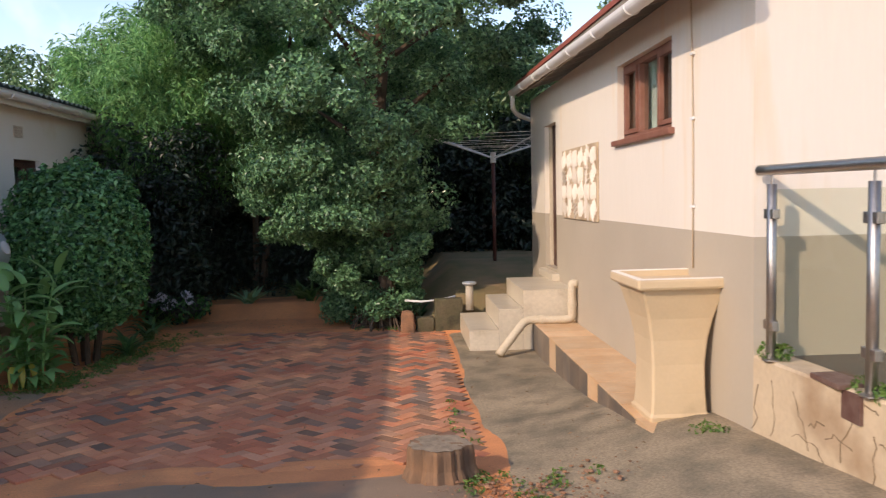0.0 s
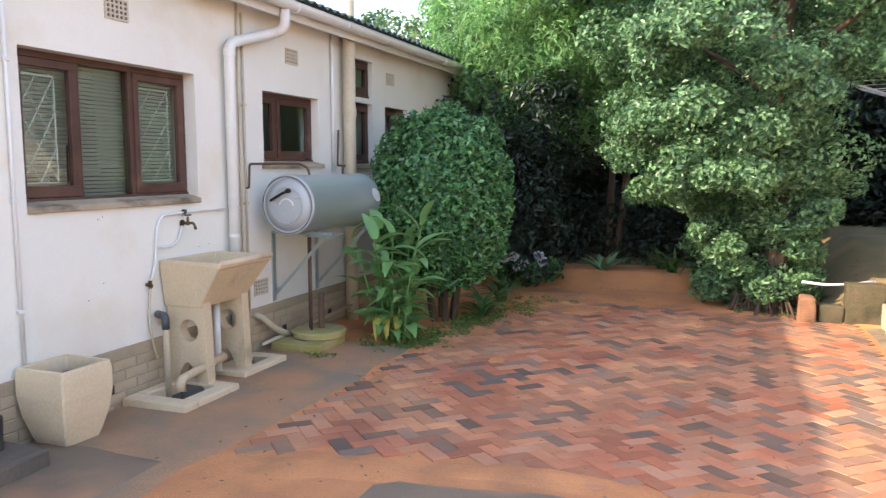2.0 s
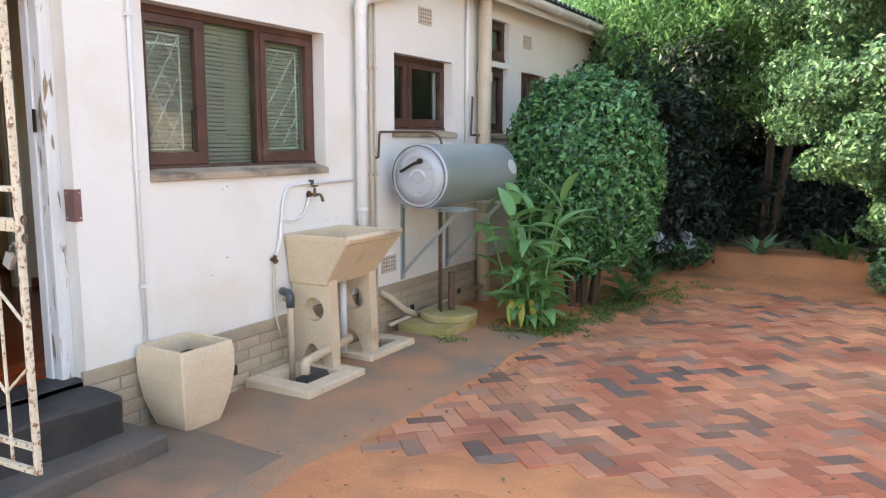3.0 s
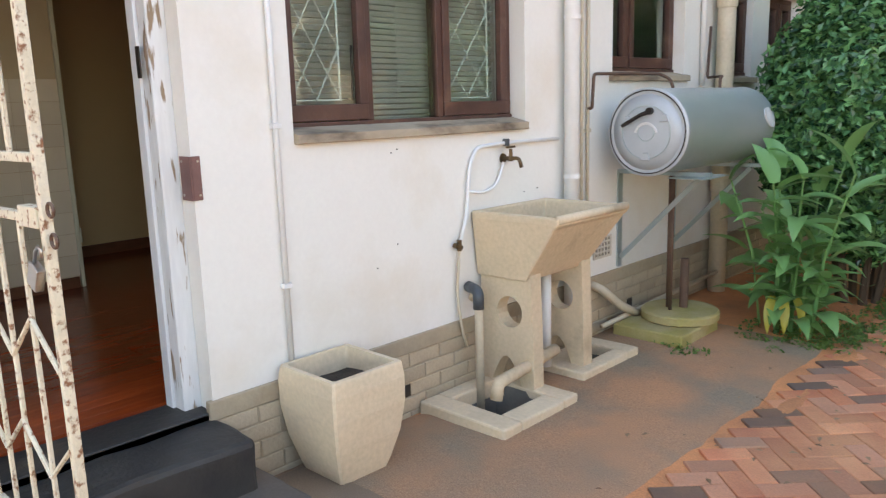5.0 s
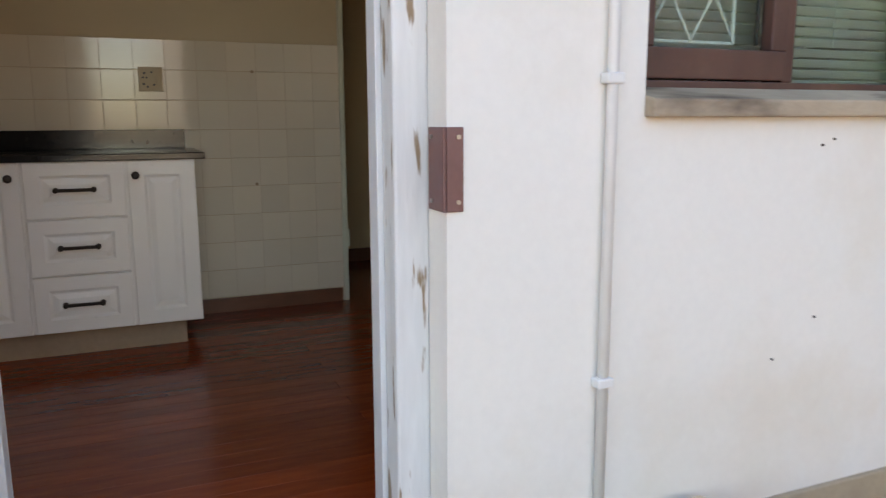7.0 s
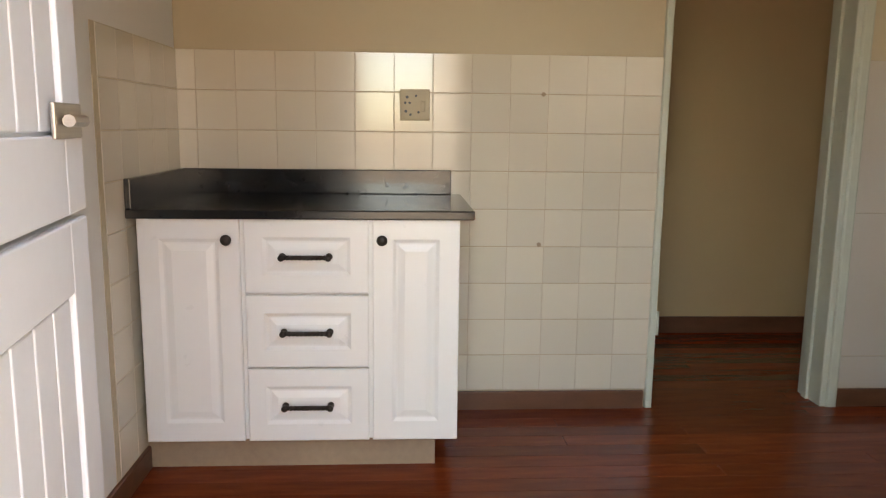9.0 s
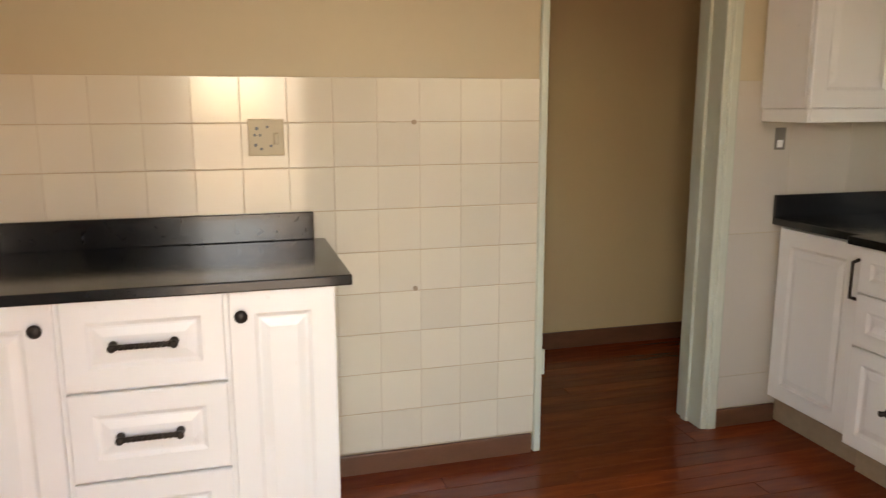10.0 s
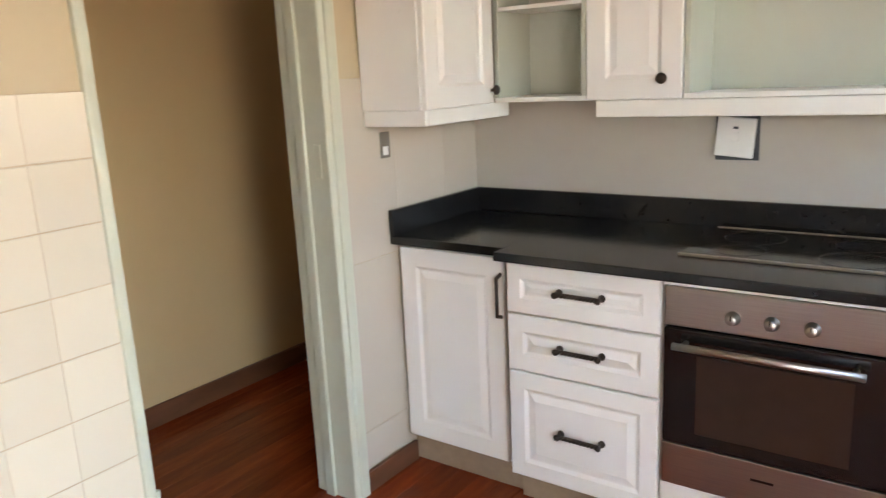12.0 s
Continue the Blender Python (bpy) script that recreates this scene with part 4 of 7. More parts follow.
def gully(name, x0, x1, y0, y1, hx0, hx1, hy0, hy1, z0, z1, label):
    g = thing(name, label, "drain surround", ((x0 + x1) / 2, (y0 + y1) / 2, z0))
    for a in ((x0, x1, y0, hy0), (x0, x1, hy1, y1), (x0, hx0, hy0, hy1), (hx1, x1, hy0, hy1)):
        part("kerb", worn_box(a[0], a[1], a[2], a[3], z0, z1, 0.012, 0.004, a[2]), CASTSTONE, g)
    part("sump_floor", box(hx0, hx1, hy0, hy1, z0 - 0.22, z0 - 0.20), GREYCEM, g, "dark cement sump floor")
    for a in ((hx0 - 0.012, hx0, hy0, hy1), (hx1, hx1 + 0.012, hy0, hy1), (hx0, hx1, hy0 - 0.012, hy0), (hx0, hx1, hy1, hy1 + 0.012)):
        part("sump_wall", box(*a, z0 - 0.20, z1 - 0.02), GREYCEM, g, "grey cement sump wall")


gully("gully_surround", WX + 0.02, -3.61, 6.53, 7.155, -4.08, -3.75, 6.67, 7.03, -0.42, -0.325, "beige concrete gully surround under the laundry tub")
gully("gully_surround", WX + 0.10, -3.75, 7.42, 8.04, -4.02, -3.86, 7.68, 7.92, -0.42, -0.325, "beige concrete drain kerb beside the laundry tub")


def tap_and_hose():
    t = thing("garden_tap", "tarnished brass garden tap with a white hose on the wall", "tap", (WX + 0.03, 7.27, 0.9))
    x = WX + 0.005
    part("stem", rod((x, 7.27, 0.90), (x + 0.075, 7.27, 0.90), 0.012, 10), BRASS, t)
    part("flange", rod((x, 7.27, 0.90), (x + 0.008, 7.27, 0.90), 0.028, 12), BRASS, t)
    part("valve", rod((x + 0.06, 7.27, 0.885), (x + 0.06, 7.27, 0.955), 0.015, 10, r2=0.009), BRASS, t)
    part("spout", tube(rounded([(x + 0.06, 7.27, 0.90), (x + 0.11, 7.28, 0.905), (x + 0.125, 7.285, 0.85)], 0.03), 0.011, 10), BRASS, t, smooth=True)
    part("handle", tube([(x + 0.06, 7.235, 0.965), (x + 0.06, 7.305, 0.965)], 0.007, 8), BRASS, t)
    h = thing("hose", "white plastic hose looping from the wall pipe down the wall", "hose", (WX + 0.02, 6.95, 0.4))
    part("supply", tube(rounded([(x + 0.01, 7.80, 0.985), (x + 0.01, 7.22, 0.985), (x + 0.012, 7.03, 0.975), (x + 0.014, 6.97, 0.88), (x + 0.02, 6.93, 0.60), (x + 0.02, 6.875, 0.47)], 0.08, 6), 0.011, 8), WHITEPIPE, h, smooth=True)
    part("tap_loop", tube(rounded([(x + 0.02, 7.255, 0.88), (x + 0.02, 7.20, 0.76), (x + 0.02, 7.08, 0.72), (x + 0.02, 6.95, 0.745)], 0.08, 6), 0.009, 8), WHITEPIPE, h, smooth=True)
    part("joint", tube([(x + 0.02, 6.83, 0.465), (x + 0.02, 6.885, 0.445)], 0.014, 8), BRASS, h, "dark brass hose joint")
    part("joint", rod((x + 0.02, 6.868, 0.43), (x + 0.02, 6.868, 0.49), 0.014, 8), BRASS, h)
    part("lower_hose", tube(rounded([(x + 0.02, 6.868, 0.44), (x + 0.02, 6.84, 0.20), (x + 0.03, 6.86, 0.0), (x + 0.03, 6.90, -0.12)], 0.1, 6), 0.008, 8), CREAMPIPE, h, smooth=True)
    part("clamp", box(x, x + 0.03, 7.27, 7.30, 0.97, 1.01, 0.003), BLACKPVC, h)


tap_and_hose()


def water_tank():
    cx, cz, r, y0, y1 = -3.82, 1.005, 0.268, 8.22, 9.60
    t = thing("water_heater_tank", "grey galvanised horizontal water heater tank on wall brackets", "water tank", (cx, 8.9, cz - r))
    mt = Matrix.Translation((cx, y0, cz)) @ pose(0, 0, 0, -90, 0, 0)
    L = y1 - y0
    part("shell", lathe([(r, 0), (r + 0.004, 0.012), (r, 0.024), (r, L - 0.03), (r + 0.003, L - 0.02), (r - 0.02, L), (r - 0.06, L + 0.02)], seg=40), TANKGREY, t, smooth=True, m=mt)
    part("front_cap", lathe([(r - 0.03, -0.008), (r - 0.004, -0.01), (r + 0.006, -0.004), (r + 0.006, 0.018), (r - 0.01, 0.019)], seg=40), TANKCAP, t, m=mt)
    part("cap_face", lathe([(0.01, -0.022), (0.16, -0.02), (r - 0.035, -0.010), (r - 0.035, 0.0)], seg=40), TANKCAP, t, smooth=True, m=mt)
    def on_face(a, b):
        return Vector((cx + a, y0 - 0.022, cz + b))
    part("arc_rib", tube([on_face(0.075 * math.cos(math.pi * (0.08 + 0.84 * k / 10)), -0.02 + 0.075 * math.sin(math.pi * (0.08 + 0.84 * k / 10))) for k in range(11)], 0.009, 6), WHITEPIPE, t)
    for rad in (0.055, 0.165):
        part("face_ring", tube([on_face(rad * math.cos(2 * math.pi * k / 28), rad * math.sin(2 * math.pi * k / 28)) for k in range(29)], 0.0035, 5), TANKGREY, t)
    part("rim_seam", tube([on_face((r - 0.012) * math.cos(2 * math.pi * k / 40), (r - 0.012) * math.sin(2 * math.pi * k / 40)) + Vector((0, 0.010, 0)) for k in range(41)], 0.004, 5), IRON, t, "dark seam round the end cap")
    for ang in (35, 150, 270):
        c = on_face(0.15 * math.cos(radians(ang)), 0.15 * math.sin(radians(ang)))
        part("embossed_mark", loft([[(c.x - 0.035, c.y, c.z - 0.025), (c.x + 0.035, c.y, c.z - 0.025), (c.x + 0.018, c.y, c.z + 0.025), (c.x - 0.018, c.y, c.z + 0.025)],
                               [(c.x - 0.03, c.y - 0.006, c.z - 0.02), (c.x + 0.03, c.y - 0.006, c.z - 0.02), (c.x + 0.015, c.y - 0.006, c.z + 0.02), (c.x - 0.015, c.y - 0.006, c.z + 0.02)]]), TANKCAP, t)
    part("drain_cock", tube([on_face(0.03, 0.13), on_face(-0.02, 0.11) + Vector((0, -0.03, 0)), on_face(-0.15, 0.04) + Vector((0, -0.03, 0))], 0.012, 8), IRON, t, "dark iron valve lever")
    part("valve_boss", rod(on_face(0.03, 0.13), on_face(0.03, 0.13) + Vector((0, -0.03, 0)), 0.022, 10), IRON, t)
    part("label_disc", rod((cx + r * 0.985, 9.48, cz + 0.05), (cx + r * 0.985 + 0.006, 9.48, cz + 0.052), 0.075, 20), WHITEPIPE, t, "round white sticker")
    b = thing("tank_bracket", "grey steel angle brackets under the tank", "bracket", (WX, 8.9, 0.7))
    for y in (8.55, 9.35):
        part("arm", box(WX, cx + 0.27, y - 0.02, y + 0.02, cz - r - 0.028, cz - r - 0.002, 0.002), TANKGREY, b)
        part("strut", tube([(cx + 0.2, y, cz - r - 0.03), (WX + 0.02, y, 0.12)], 0.021, 4), TANKGREY, b)
        part("wall_plate", box(WX, WX + 0.012, y - 0.03, y + 0.03, 0.05, cz - r, 0.002), TANKGREY, b)
    part("front_plate", box(cx + 0.05, cx + 0.30, 8.40, 8.75, cz - r - 0.034, cz - r - 0.028, 0.001), TANKGREY, b)
    p = thing("tank_pipes", "rusty brown iron pipes feeding the water tank", "pipes", (cx, 8.9, 0))
    part("feed", tube(rounded([(WX + 0.02, 8.12, 1.16), (WX + 0.05, 8.12, 1.16), (WX + 0.05, 8.14, 1.375), (WX + 0.06, 8.55, 1.38), (WX + 0.10, 8.9, 1.38), (WX + 0.16, 8.95, 1.34), (WX + 0.2, 8.95, 1.22)], 0.03), 0.011, 8), RUSTPIPE, p, smooth=True)
    part("vent", tube(rounded([(cx - 0.05, 9.35, 1.2), (cx - 0.05, 9.35, 1.34), (cx - 0.1, 9.5, 1.36), (WX + 0.06, 9.75, 1.36), (WX + 0.06, 9.78, 1.75)], 0.03), 0.011, 8), RUSTPIPE, p, smooth=True)
    for dy, dx in ((0.0, 0.0), (0.06, -0.05)):
        part("riser", rod((cx + dx - 0.02, 8.62 + dy, -0.226), (cx + dx - 0.02, 8.62 + dy, cz - r), 0.0125, 8), RUSTPIPE, p, smooth=True)
    s = thing("iron_post", "short rusty iron post standing on the round slab", "post", (cx + 0.02, 8.74, -0.225))
    part("post_tube", rod((cx + 0.02, 8.74, -0.226), (cx + 0.02, 8.74, 0.12), 0.03, 10), RUSTPIPE, s)


water_tank()
tagged(part("round_slab", lathe([(0.24, -0.297), (0.262, -0.287), (0.264, -0.240), (0.25, -0.228), (0.01, -0.224)], (-3.81, 8.71, 0), 32), MOSSY), "round mossy concrete slab on a square base", "slab")
tagged(part("base_slab", worn_box(-4.10, -3.59, 8.30, 8.84, -0.42, -0.297, 0.012, 0.005, 7), MOSSY), "square mossy yellow-green concrete base", "slab")
br = thing("drain_branch", "beige drain pipe leaning from the plinth to the ground", "drain pipe", (-4.05, 8.45, -0.3))
part("pipe", tube(rounded([(WX, 8.20, -0.02), (WX + 0.07, 8.23, -0.05), (-4.10, 8.40, -0.19), (-4.07, 8.62, -0.30)], 0.05), 0.03, 12), CREAMPIPE, br, smooth=True)
part("low_pipe", rod((-4.12, 8.2, -0.30), (-4.08, 9.9, -0.22), 0.018, 8), CREAMPIPE, br, smooth=True)

# ---- kitchen ----
KX, KY0, KY1, KH = -7.02, 4.0, 7.56, 2.62
HX = -8.2
DW = (5.945, 6.685)
tagged(part("kitchen_subfloor", box(KX - 0.14, WI, KY0 - 0.2, KY1, -0.3, -0.025), GREYCEM), "floor bed below the boards", "floor", kind="structure")
tagged(part("hall_subfloor", box(HX - 0.1, KX - 0.14, 3.6, 9.4, -0.3, -0.025), GREYCEM), "floor bed of the hall", "floor", kind="structure")
tagged(part("wall_kitchen_back", slab_with_holes("x", KX - 0.008, -0.13, KY0 - 0.2, 9.4, -0.025, KH, [(DW[0] - 0.03, DW[1] + 0.048, -0.025, 2.1)]), KITCHEN_PAINT), "beige painted kitchen back wall with a doorway", "wall", kind="structure")
tagged(part("wall_kitchen_left", box(KX, WI, KY0 - 0.2, KY0, -0.025, KH), CEIL), "white painted kitchen side wall", "wall", kind="structure")
tagged(part("wall_kitchen_right", box(KX, WI, KY1, KY1 + 0.2, -0.025, KH), SPLASH), "grey-beige kitchen side wall behind the cupboards", "wall", kind="structure")
tagged(part("ceiling", box(HX - 0.2, WI, 3.5, 9.6, KH, KH + 0.05), CEIL), "plain white ceiling", "ceiling", kind="structure")
tagged(part("wall_hall", box(HX - 0.15, HX, 3.6, 9.4, -0.025, KH), HALL_PAINT), "tan painted hall wall", "wall", kind="structure")
for nm, y in (("wall_hall_near", 3.5), ("wall_hall_far", 9.4)):
    tagged(part(nm, box(HX - 0.15, KX - 0.138, y, y + 0.1, -0.025, KH), HALL_PAINT), "tan painted hall end wall", "wall", kind="structure")
hs = thing("baseboard", "dark brown timber skirting boards", "skirting", (KX, 6, 0), kind="structure")
part("skirting", box(HX, HX + 0.02, 3.6, 9.4, -0.012, 0.095, 0.004), SKIRT, hs)
part("skirting", box(KX, KX + 0.016, 5.0, 5.905, -0.012, 0.078, 0.004), SKIRT, hs)
part("skirting", box(KX, KX + 0.016, 6.735, 7.05, -0.012, 0.078, 0.004), SKIRT, hs)
part("skirting", box(-6.5, WI, KY0, KY0 + 0.016, -0.012, 0.078, 0.004), SKIRT, hs)


def inner_frame():
    f = thing("door_frame", "pale green-white painted inner door frame", "door frame", (KX, 6.3, 0), kind="structure")
    for a, b, lip in ((DW[0] - 0.03, DW[0], 1), (DW[1], DW[1] + 0.05, 1)):
        part("jamb", box(KX - 0.175, KX + 0.012, a, b, -0.012, 2.06, 0.006), GREENFRAME, f)
    part("architrave", box(KX - 0.008, KX + 0.022, DW[1] + 0.025, DW[1] + 0.07, -0.012, 2.06, 0.008), GREENFRAME, f)
    part("stop", box(KX - 0.12, KX - 0.08, DW[1] - 0.014, DW[1], -0.012, 2.0, 0.003), GREENFRAME, f)
    part("lintel", box(KX - 0.175, KX + 0.012, DW[0] - 0.03, DW[1] + 0.05, 2.06, 2.1, 0.006), GREENFRAME, f)
    for z in (0.32,):
        part("hinge", rod((KX + 0.0, DW[0] + 0.006, z), (KX + 0.0, DW[0] + 0.006, z + 0.1), 0.008, 8), GREENFRAME, f)
    part("striker", box(KX - 0.05, KX - 0.02, DW[1] - 0.003, DW[1], 1.15, 1.26, 0.002), GREENFRAME, f)


inner_frame()


def panel(w, h, t=0.018, border=0.062):
    """A raised-and-fielded cupboard front in local (u, w, v), its face outward."""
    bm = box(0, w, -t, 0, 0, h)
    face = max(bm.faces, key=lambda f: f.calc_center_median().y)
    face.normal_update()
    if face.normal.y < 0:
        bmesh.ops.recalc_face_normals(bm, faces=bm.faces)
    bd = min(border, w * 0.26, h * 0.27)
    for th, dp in ((0.004, 0.003), (bd, 0.0), (0.012, -0.007), (0.006, 0.0), (0.022, 0.006)):
        bmesh.ops.inset_region(bm, faces=[face], thickness=th, depth=dp, use_even_offset=True)
    return bm


def knob(m, parent, u, v):
    prof = [(0.006, 0), (0.006, 0.012), (0.017, 0.018), (0.018, 0.024), (0.012, 0.030), (0.003, 0.032)]
    part("knob", lathe(prof, seg=14), IRON, parent, "dark iron knob", smooth=True, m=m @ Matrix.Translation((u, 0.002, v)) @ pose(0, 0, 0, -90, 0, 0))


def pull(m, parent, u0, u1, v):
    bm = bmesh.new()
    n = 40
    for s in range(2):
        tube([(u0 + (u1 - u0) * k / n, 0.030 + 0.004 * math.cos(k * 0.9 + math.pi * s), v + 0.004 * math.sin(k * 0.9 + math.pi * s)) for k in range(n + 1)], 0.0048, 6, bm)
    for u in (u0, u1):
        join(bm, lathe([(0.011, 0), (0.012, 0.006), (0.007, 0.014), (0.008, 0.034), (0.011, 0.038), (0.005, 0.042)], seg=12))
        vs = bm.verts[-72:]
        bmesh.ops.transform(bm, matrix=Matrix.Translation((u, 0, v)) @ pose(0, 0, 0, -90, 0, 0), verts=vs)
    part("handle", bm, IRON, parent, "twisted dark iron pull handle", smooth=True, m=m)


def left_unit():
    fx = -6.425
    c = thing("base_cabinet", "white panelled base cabinet with three drawers between two doors", "cabinet", (-6.7, 4.55, 0))
    m = frame_matrix((fx, 0, 0), (0, 1, 0), (1, 0, 0))
    part("body", box(KX + 0.004, fx - 0.02, 4.025, 5.062, 0.122, 0.878, 0.002), CABINET, c)
    part("kickboard", box(-6.9, -6.5, 4.004, 4.995, -0.012, 0.122, 0.003), KICK, c)
    for a, b, kn in ((4.030, 4.352, 4.315), (4.780, 5.066, 4.812)):
        d = part("cabinet_door", panel(b - a, 0.755), CABINET, c, m=m @ Matrix.Translation((a, 0, 0.124)))
        knob(m, d, kn, 0.812)
    for z0, z1 in ((0.124, 0.375), (0.382, 0.626), (0.634, 0.878)):
        d = part("drawer", panel(0.402, z1 - z0, border=0.055), CABINET, c, m=m @ Matrix.Translation((4.366, 0, z0)))
        pull(m, d, 4.490, 4.640, (z0 + z1) / 2)
    t = thing("countertop", "polished black granite countertop with upstands", "countertop", (-6.7, 4.55, 0.88))
    part("slab", box(KX + 0.002, fx + 0.025, 4.004, 5.112, 0.879, 0.909, 0.004), GRANITE, t)
    part("rear_upstand", box(KX + 0.002, KX + 0.022, 4.004, 5.072, 0.909, 1.005, 0.003), GRANITE, t)
    part("side_upstand", box(KX + 0.022, fx + 0.020, 4.004, 4.024, 0.909, 1.005, 0.003), GRANITE, t)


left_unit()


def right_units():
    g = "base units along the cooker wall"
    kw = KX + 0.004
    yd, yf = 7.0, 6.95
    c = thing("base_cabinet", "narrow white panelled corner base cabinet with one door", "cabinet", (-6.8, 7.2, 0), g)
    m = frame_matrix((0, yd, 0), (1, 0, 0), (0, -1, 0))
    part("body", box(kw, -6.53, yd + 0.02, KY1 - 0.01, 0.122, 0.868), CABINET, c)
    d = part("cabinet_door", panel(0.43, 0.735), CABINET, c, m=m @ Matrix.Translation((-6.995, 0, 0.130)))
    part("handle", tube([(-6.575, -0.002, 0.66), (-6.575, 0.03, 0.67), (-6.575, 0.03, 0.80), (-6.575, -0.002, 0.81)], 0.007, 8), IRON, d, "dark iron pull handle", m=m)
    part("kickboard", box(kw, -6.53, 7.06, 7.09, -0.012, 0.124), KICK, c)
    c = thing("drawer_unit", "white three-drawer kitchen unit with iron pulls", "cabinet", (-6.26, 7.2, 0), g)
    m = frame_matrix((0, yf, 0), (1, 0, 0), (0, -1, 0))
    part("body", box(-6.527, -6.015, yf + 0.02, KY1 - 0.01, 0.122, 0.868), CABINET, c)
    part("kickboard", box(-6.527, -6.015, 7.03, 7.06, -0.012, 0.124), KICK, c)
    for z0, z1 in ((0.128, 0.502), (0.509, 0.698), (0.705, 0.868)):
        d = part("drawer", panel(0.502, z1 - z0, border=0.05), CABINET, c, m=m @ Matrix.Translation((-6.522, 0, z0)))
        pull(m, d, -6.335, -6.195, (z0 + z1) / 2 + 0.004)
    o = thing("oven", "built-in stainless steel oven with black glass door and three knobs", "oven", (-5.71, 7.2, 0.2), g)
    part("body", box(-6.008, -5.412, yf + 0.02, KY1 - 0.02, 0.18, 0.855), IRON, o)
    part("control_panel", box(-6.006, -5.414, yf - 0.004, yf + 0.02, 0.742, 0.856, 0.003), STEEL, o)
    for x in (-5.82, -5.722, -5.625):
        k = part("control_knob", lathe([(0.020, 0), (0.020, 0.004), (0.016, 0.006), (0.015, 0.022), (0.012, 0.025), (0.002, 0.026)], seg=20), STEEL, o, smooth=True, m=m @ Matrix.Translation((x, 0.004, 0.787)) @ pose(0, 0, 0, -90, 0, 0))
        part("pointer", box(x - 0.002, x + 0.002, yf - 0.0315, yf - 0.029, 0.787, 0.802), IRON, k)
    d = part("oven_door", box(-6.004, -5.416, yf - 0.012, yf + 0.02, 0.390, 0.737, 0.004), BLACKGLASS, o, "black glass oven door")
    part("viewing_window", box(-5.91, -5.52, yf - 0.0135, yf - 0.011, 0.43, 0.665, 0.0005), surface("brown_oven_glass", (0.03, 0.018, 0.013), (0.035, 0.02, 0.015), 3, 0.1, 0, 20), d)
    part("door_handle", tube([(-5.965, yf - 0.055, 0.70), (-5.495, yf - 0.055, 0.70)], 0.011, 12), STEEL, d, smooth=True)
    for x in (-5.94, -5.52):
        part("handle_post", rod((x, yf - 0.012, 0.70), (x, yf - 0.055, 0.70), 0.008, 8), STEEL, d)
    p = part("lower_panel", box(-6.004, -5.416, yf - 0.010, yf + 0.02, 0.255, 0.385, 0.003), STEEL, o)
    part("badge", box(-5.755, -5.695, yf - 0.0115, yf - 0.0095, 0.330, 0.337), IRON, p)
    f = thing("filler_panel", "white filler panel below and above the oven", "panel", (-5.7, 7.0, 0), g)
    part("lower_filler", box(-6.01, -4.9, yf + 0.002, yf + 0.02, 0.10, 0.250, 0.002), CABINET, f)
    part("upper_filler", box(-6.01, -5.40, yf + 0.004, yf + 0.02, 0.857, 0.877, 0.002), CABINET, f)
    part("kickboard", box(-6.01, -4.9, 7.03, 7.06, -0.012, 0.10), KICK, f)
    c = thing("base_cabinet", "white panelled base cabinet beside the oven", "cabinet", (-5.15, 7.2, 0), g)
    part("body", box(-5.40, -4.90, yf + 0.02, KY1 - 0.01, 0.26, 0.868), CABINET, c)
    part("cabinet_door", panel(0.48, 0.610), CABINET, c, m=m @ Matrix.Translation((-5.395, 0, 0.257)))
    t = thing("countertop", "long polished black granite countertop with upstands", "countertop", (-6.0, 7.2, 0.88))
    part("slab", box(-6.545, -4.88, yf - 0.045, KY1 - 0.004, 0.878, 0.908, 0.004), GRANITE, t)
    part("slab", box(kw, -6.545, yd - 0.03, KY1 - 0.004, 0.876, 0.906, 0.004), GRANITE, t)
    part("rear_upstand", box(kw + 0.02, -4.88, KY1 - 0.024, KY1 - 0.004, 0.908, 1.0, 0.003), GRANITE, t)
    part("side_upstand", box(kw, kw + 0.02, yd - 0.03, KY1 - 0.004, 0.906, 1.0, 0.003), GRANITE, t)
    h = thing("hob", "black glass cooking hob with steel trim let into the worktop", "hob", (-5.72, 7.3, 0.908))
    part("glass_top", box(-6.02, -5.42, 7.10, 7.50, 0.908, 0.914, 0.002), BLACKGLASS, h)
    for y in (7.09, 7.50):
        part("trim", box(-6.02, -5.42, y, y + 0.010, 0.908, 0.917, 0.002), STEEL, h)
    for x, y, r in ((-5.87, 7.38, 0.09), (-5.57, 7.38, 0.075), (-5.87, 7.2, 0.07), (-5.57, 7.2, 0.09)):
        ring = [(x + r * math.cos(2 * math.pi * k / 24), y + r * math.sin(2 * math.pi * k / 24), 0.9145) for k in range(25)]
        part("ring_mark", tube(ring, 0.0008, 4), IRON, h)


right_units()


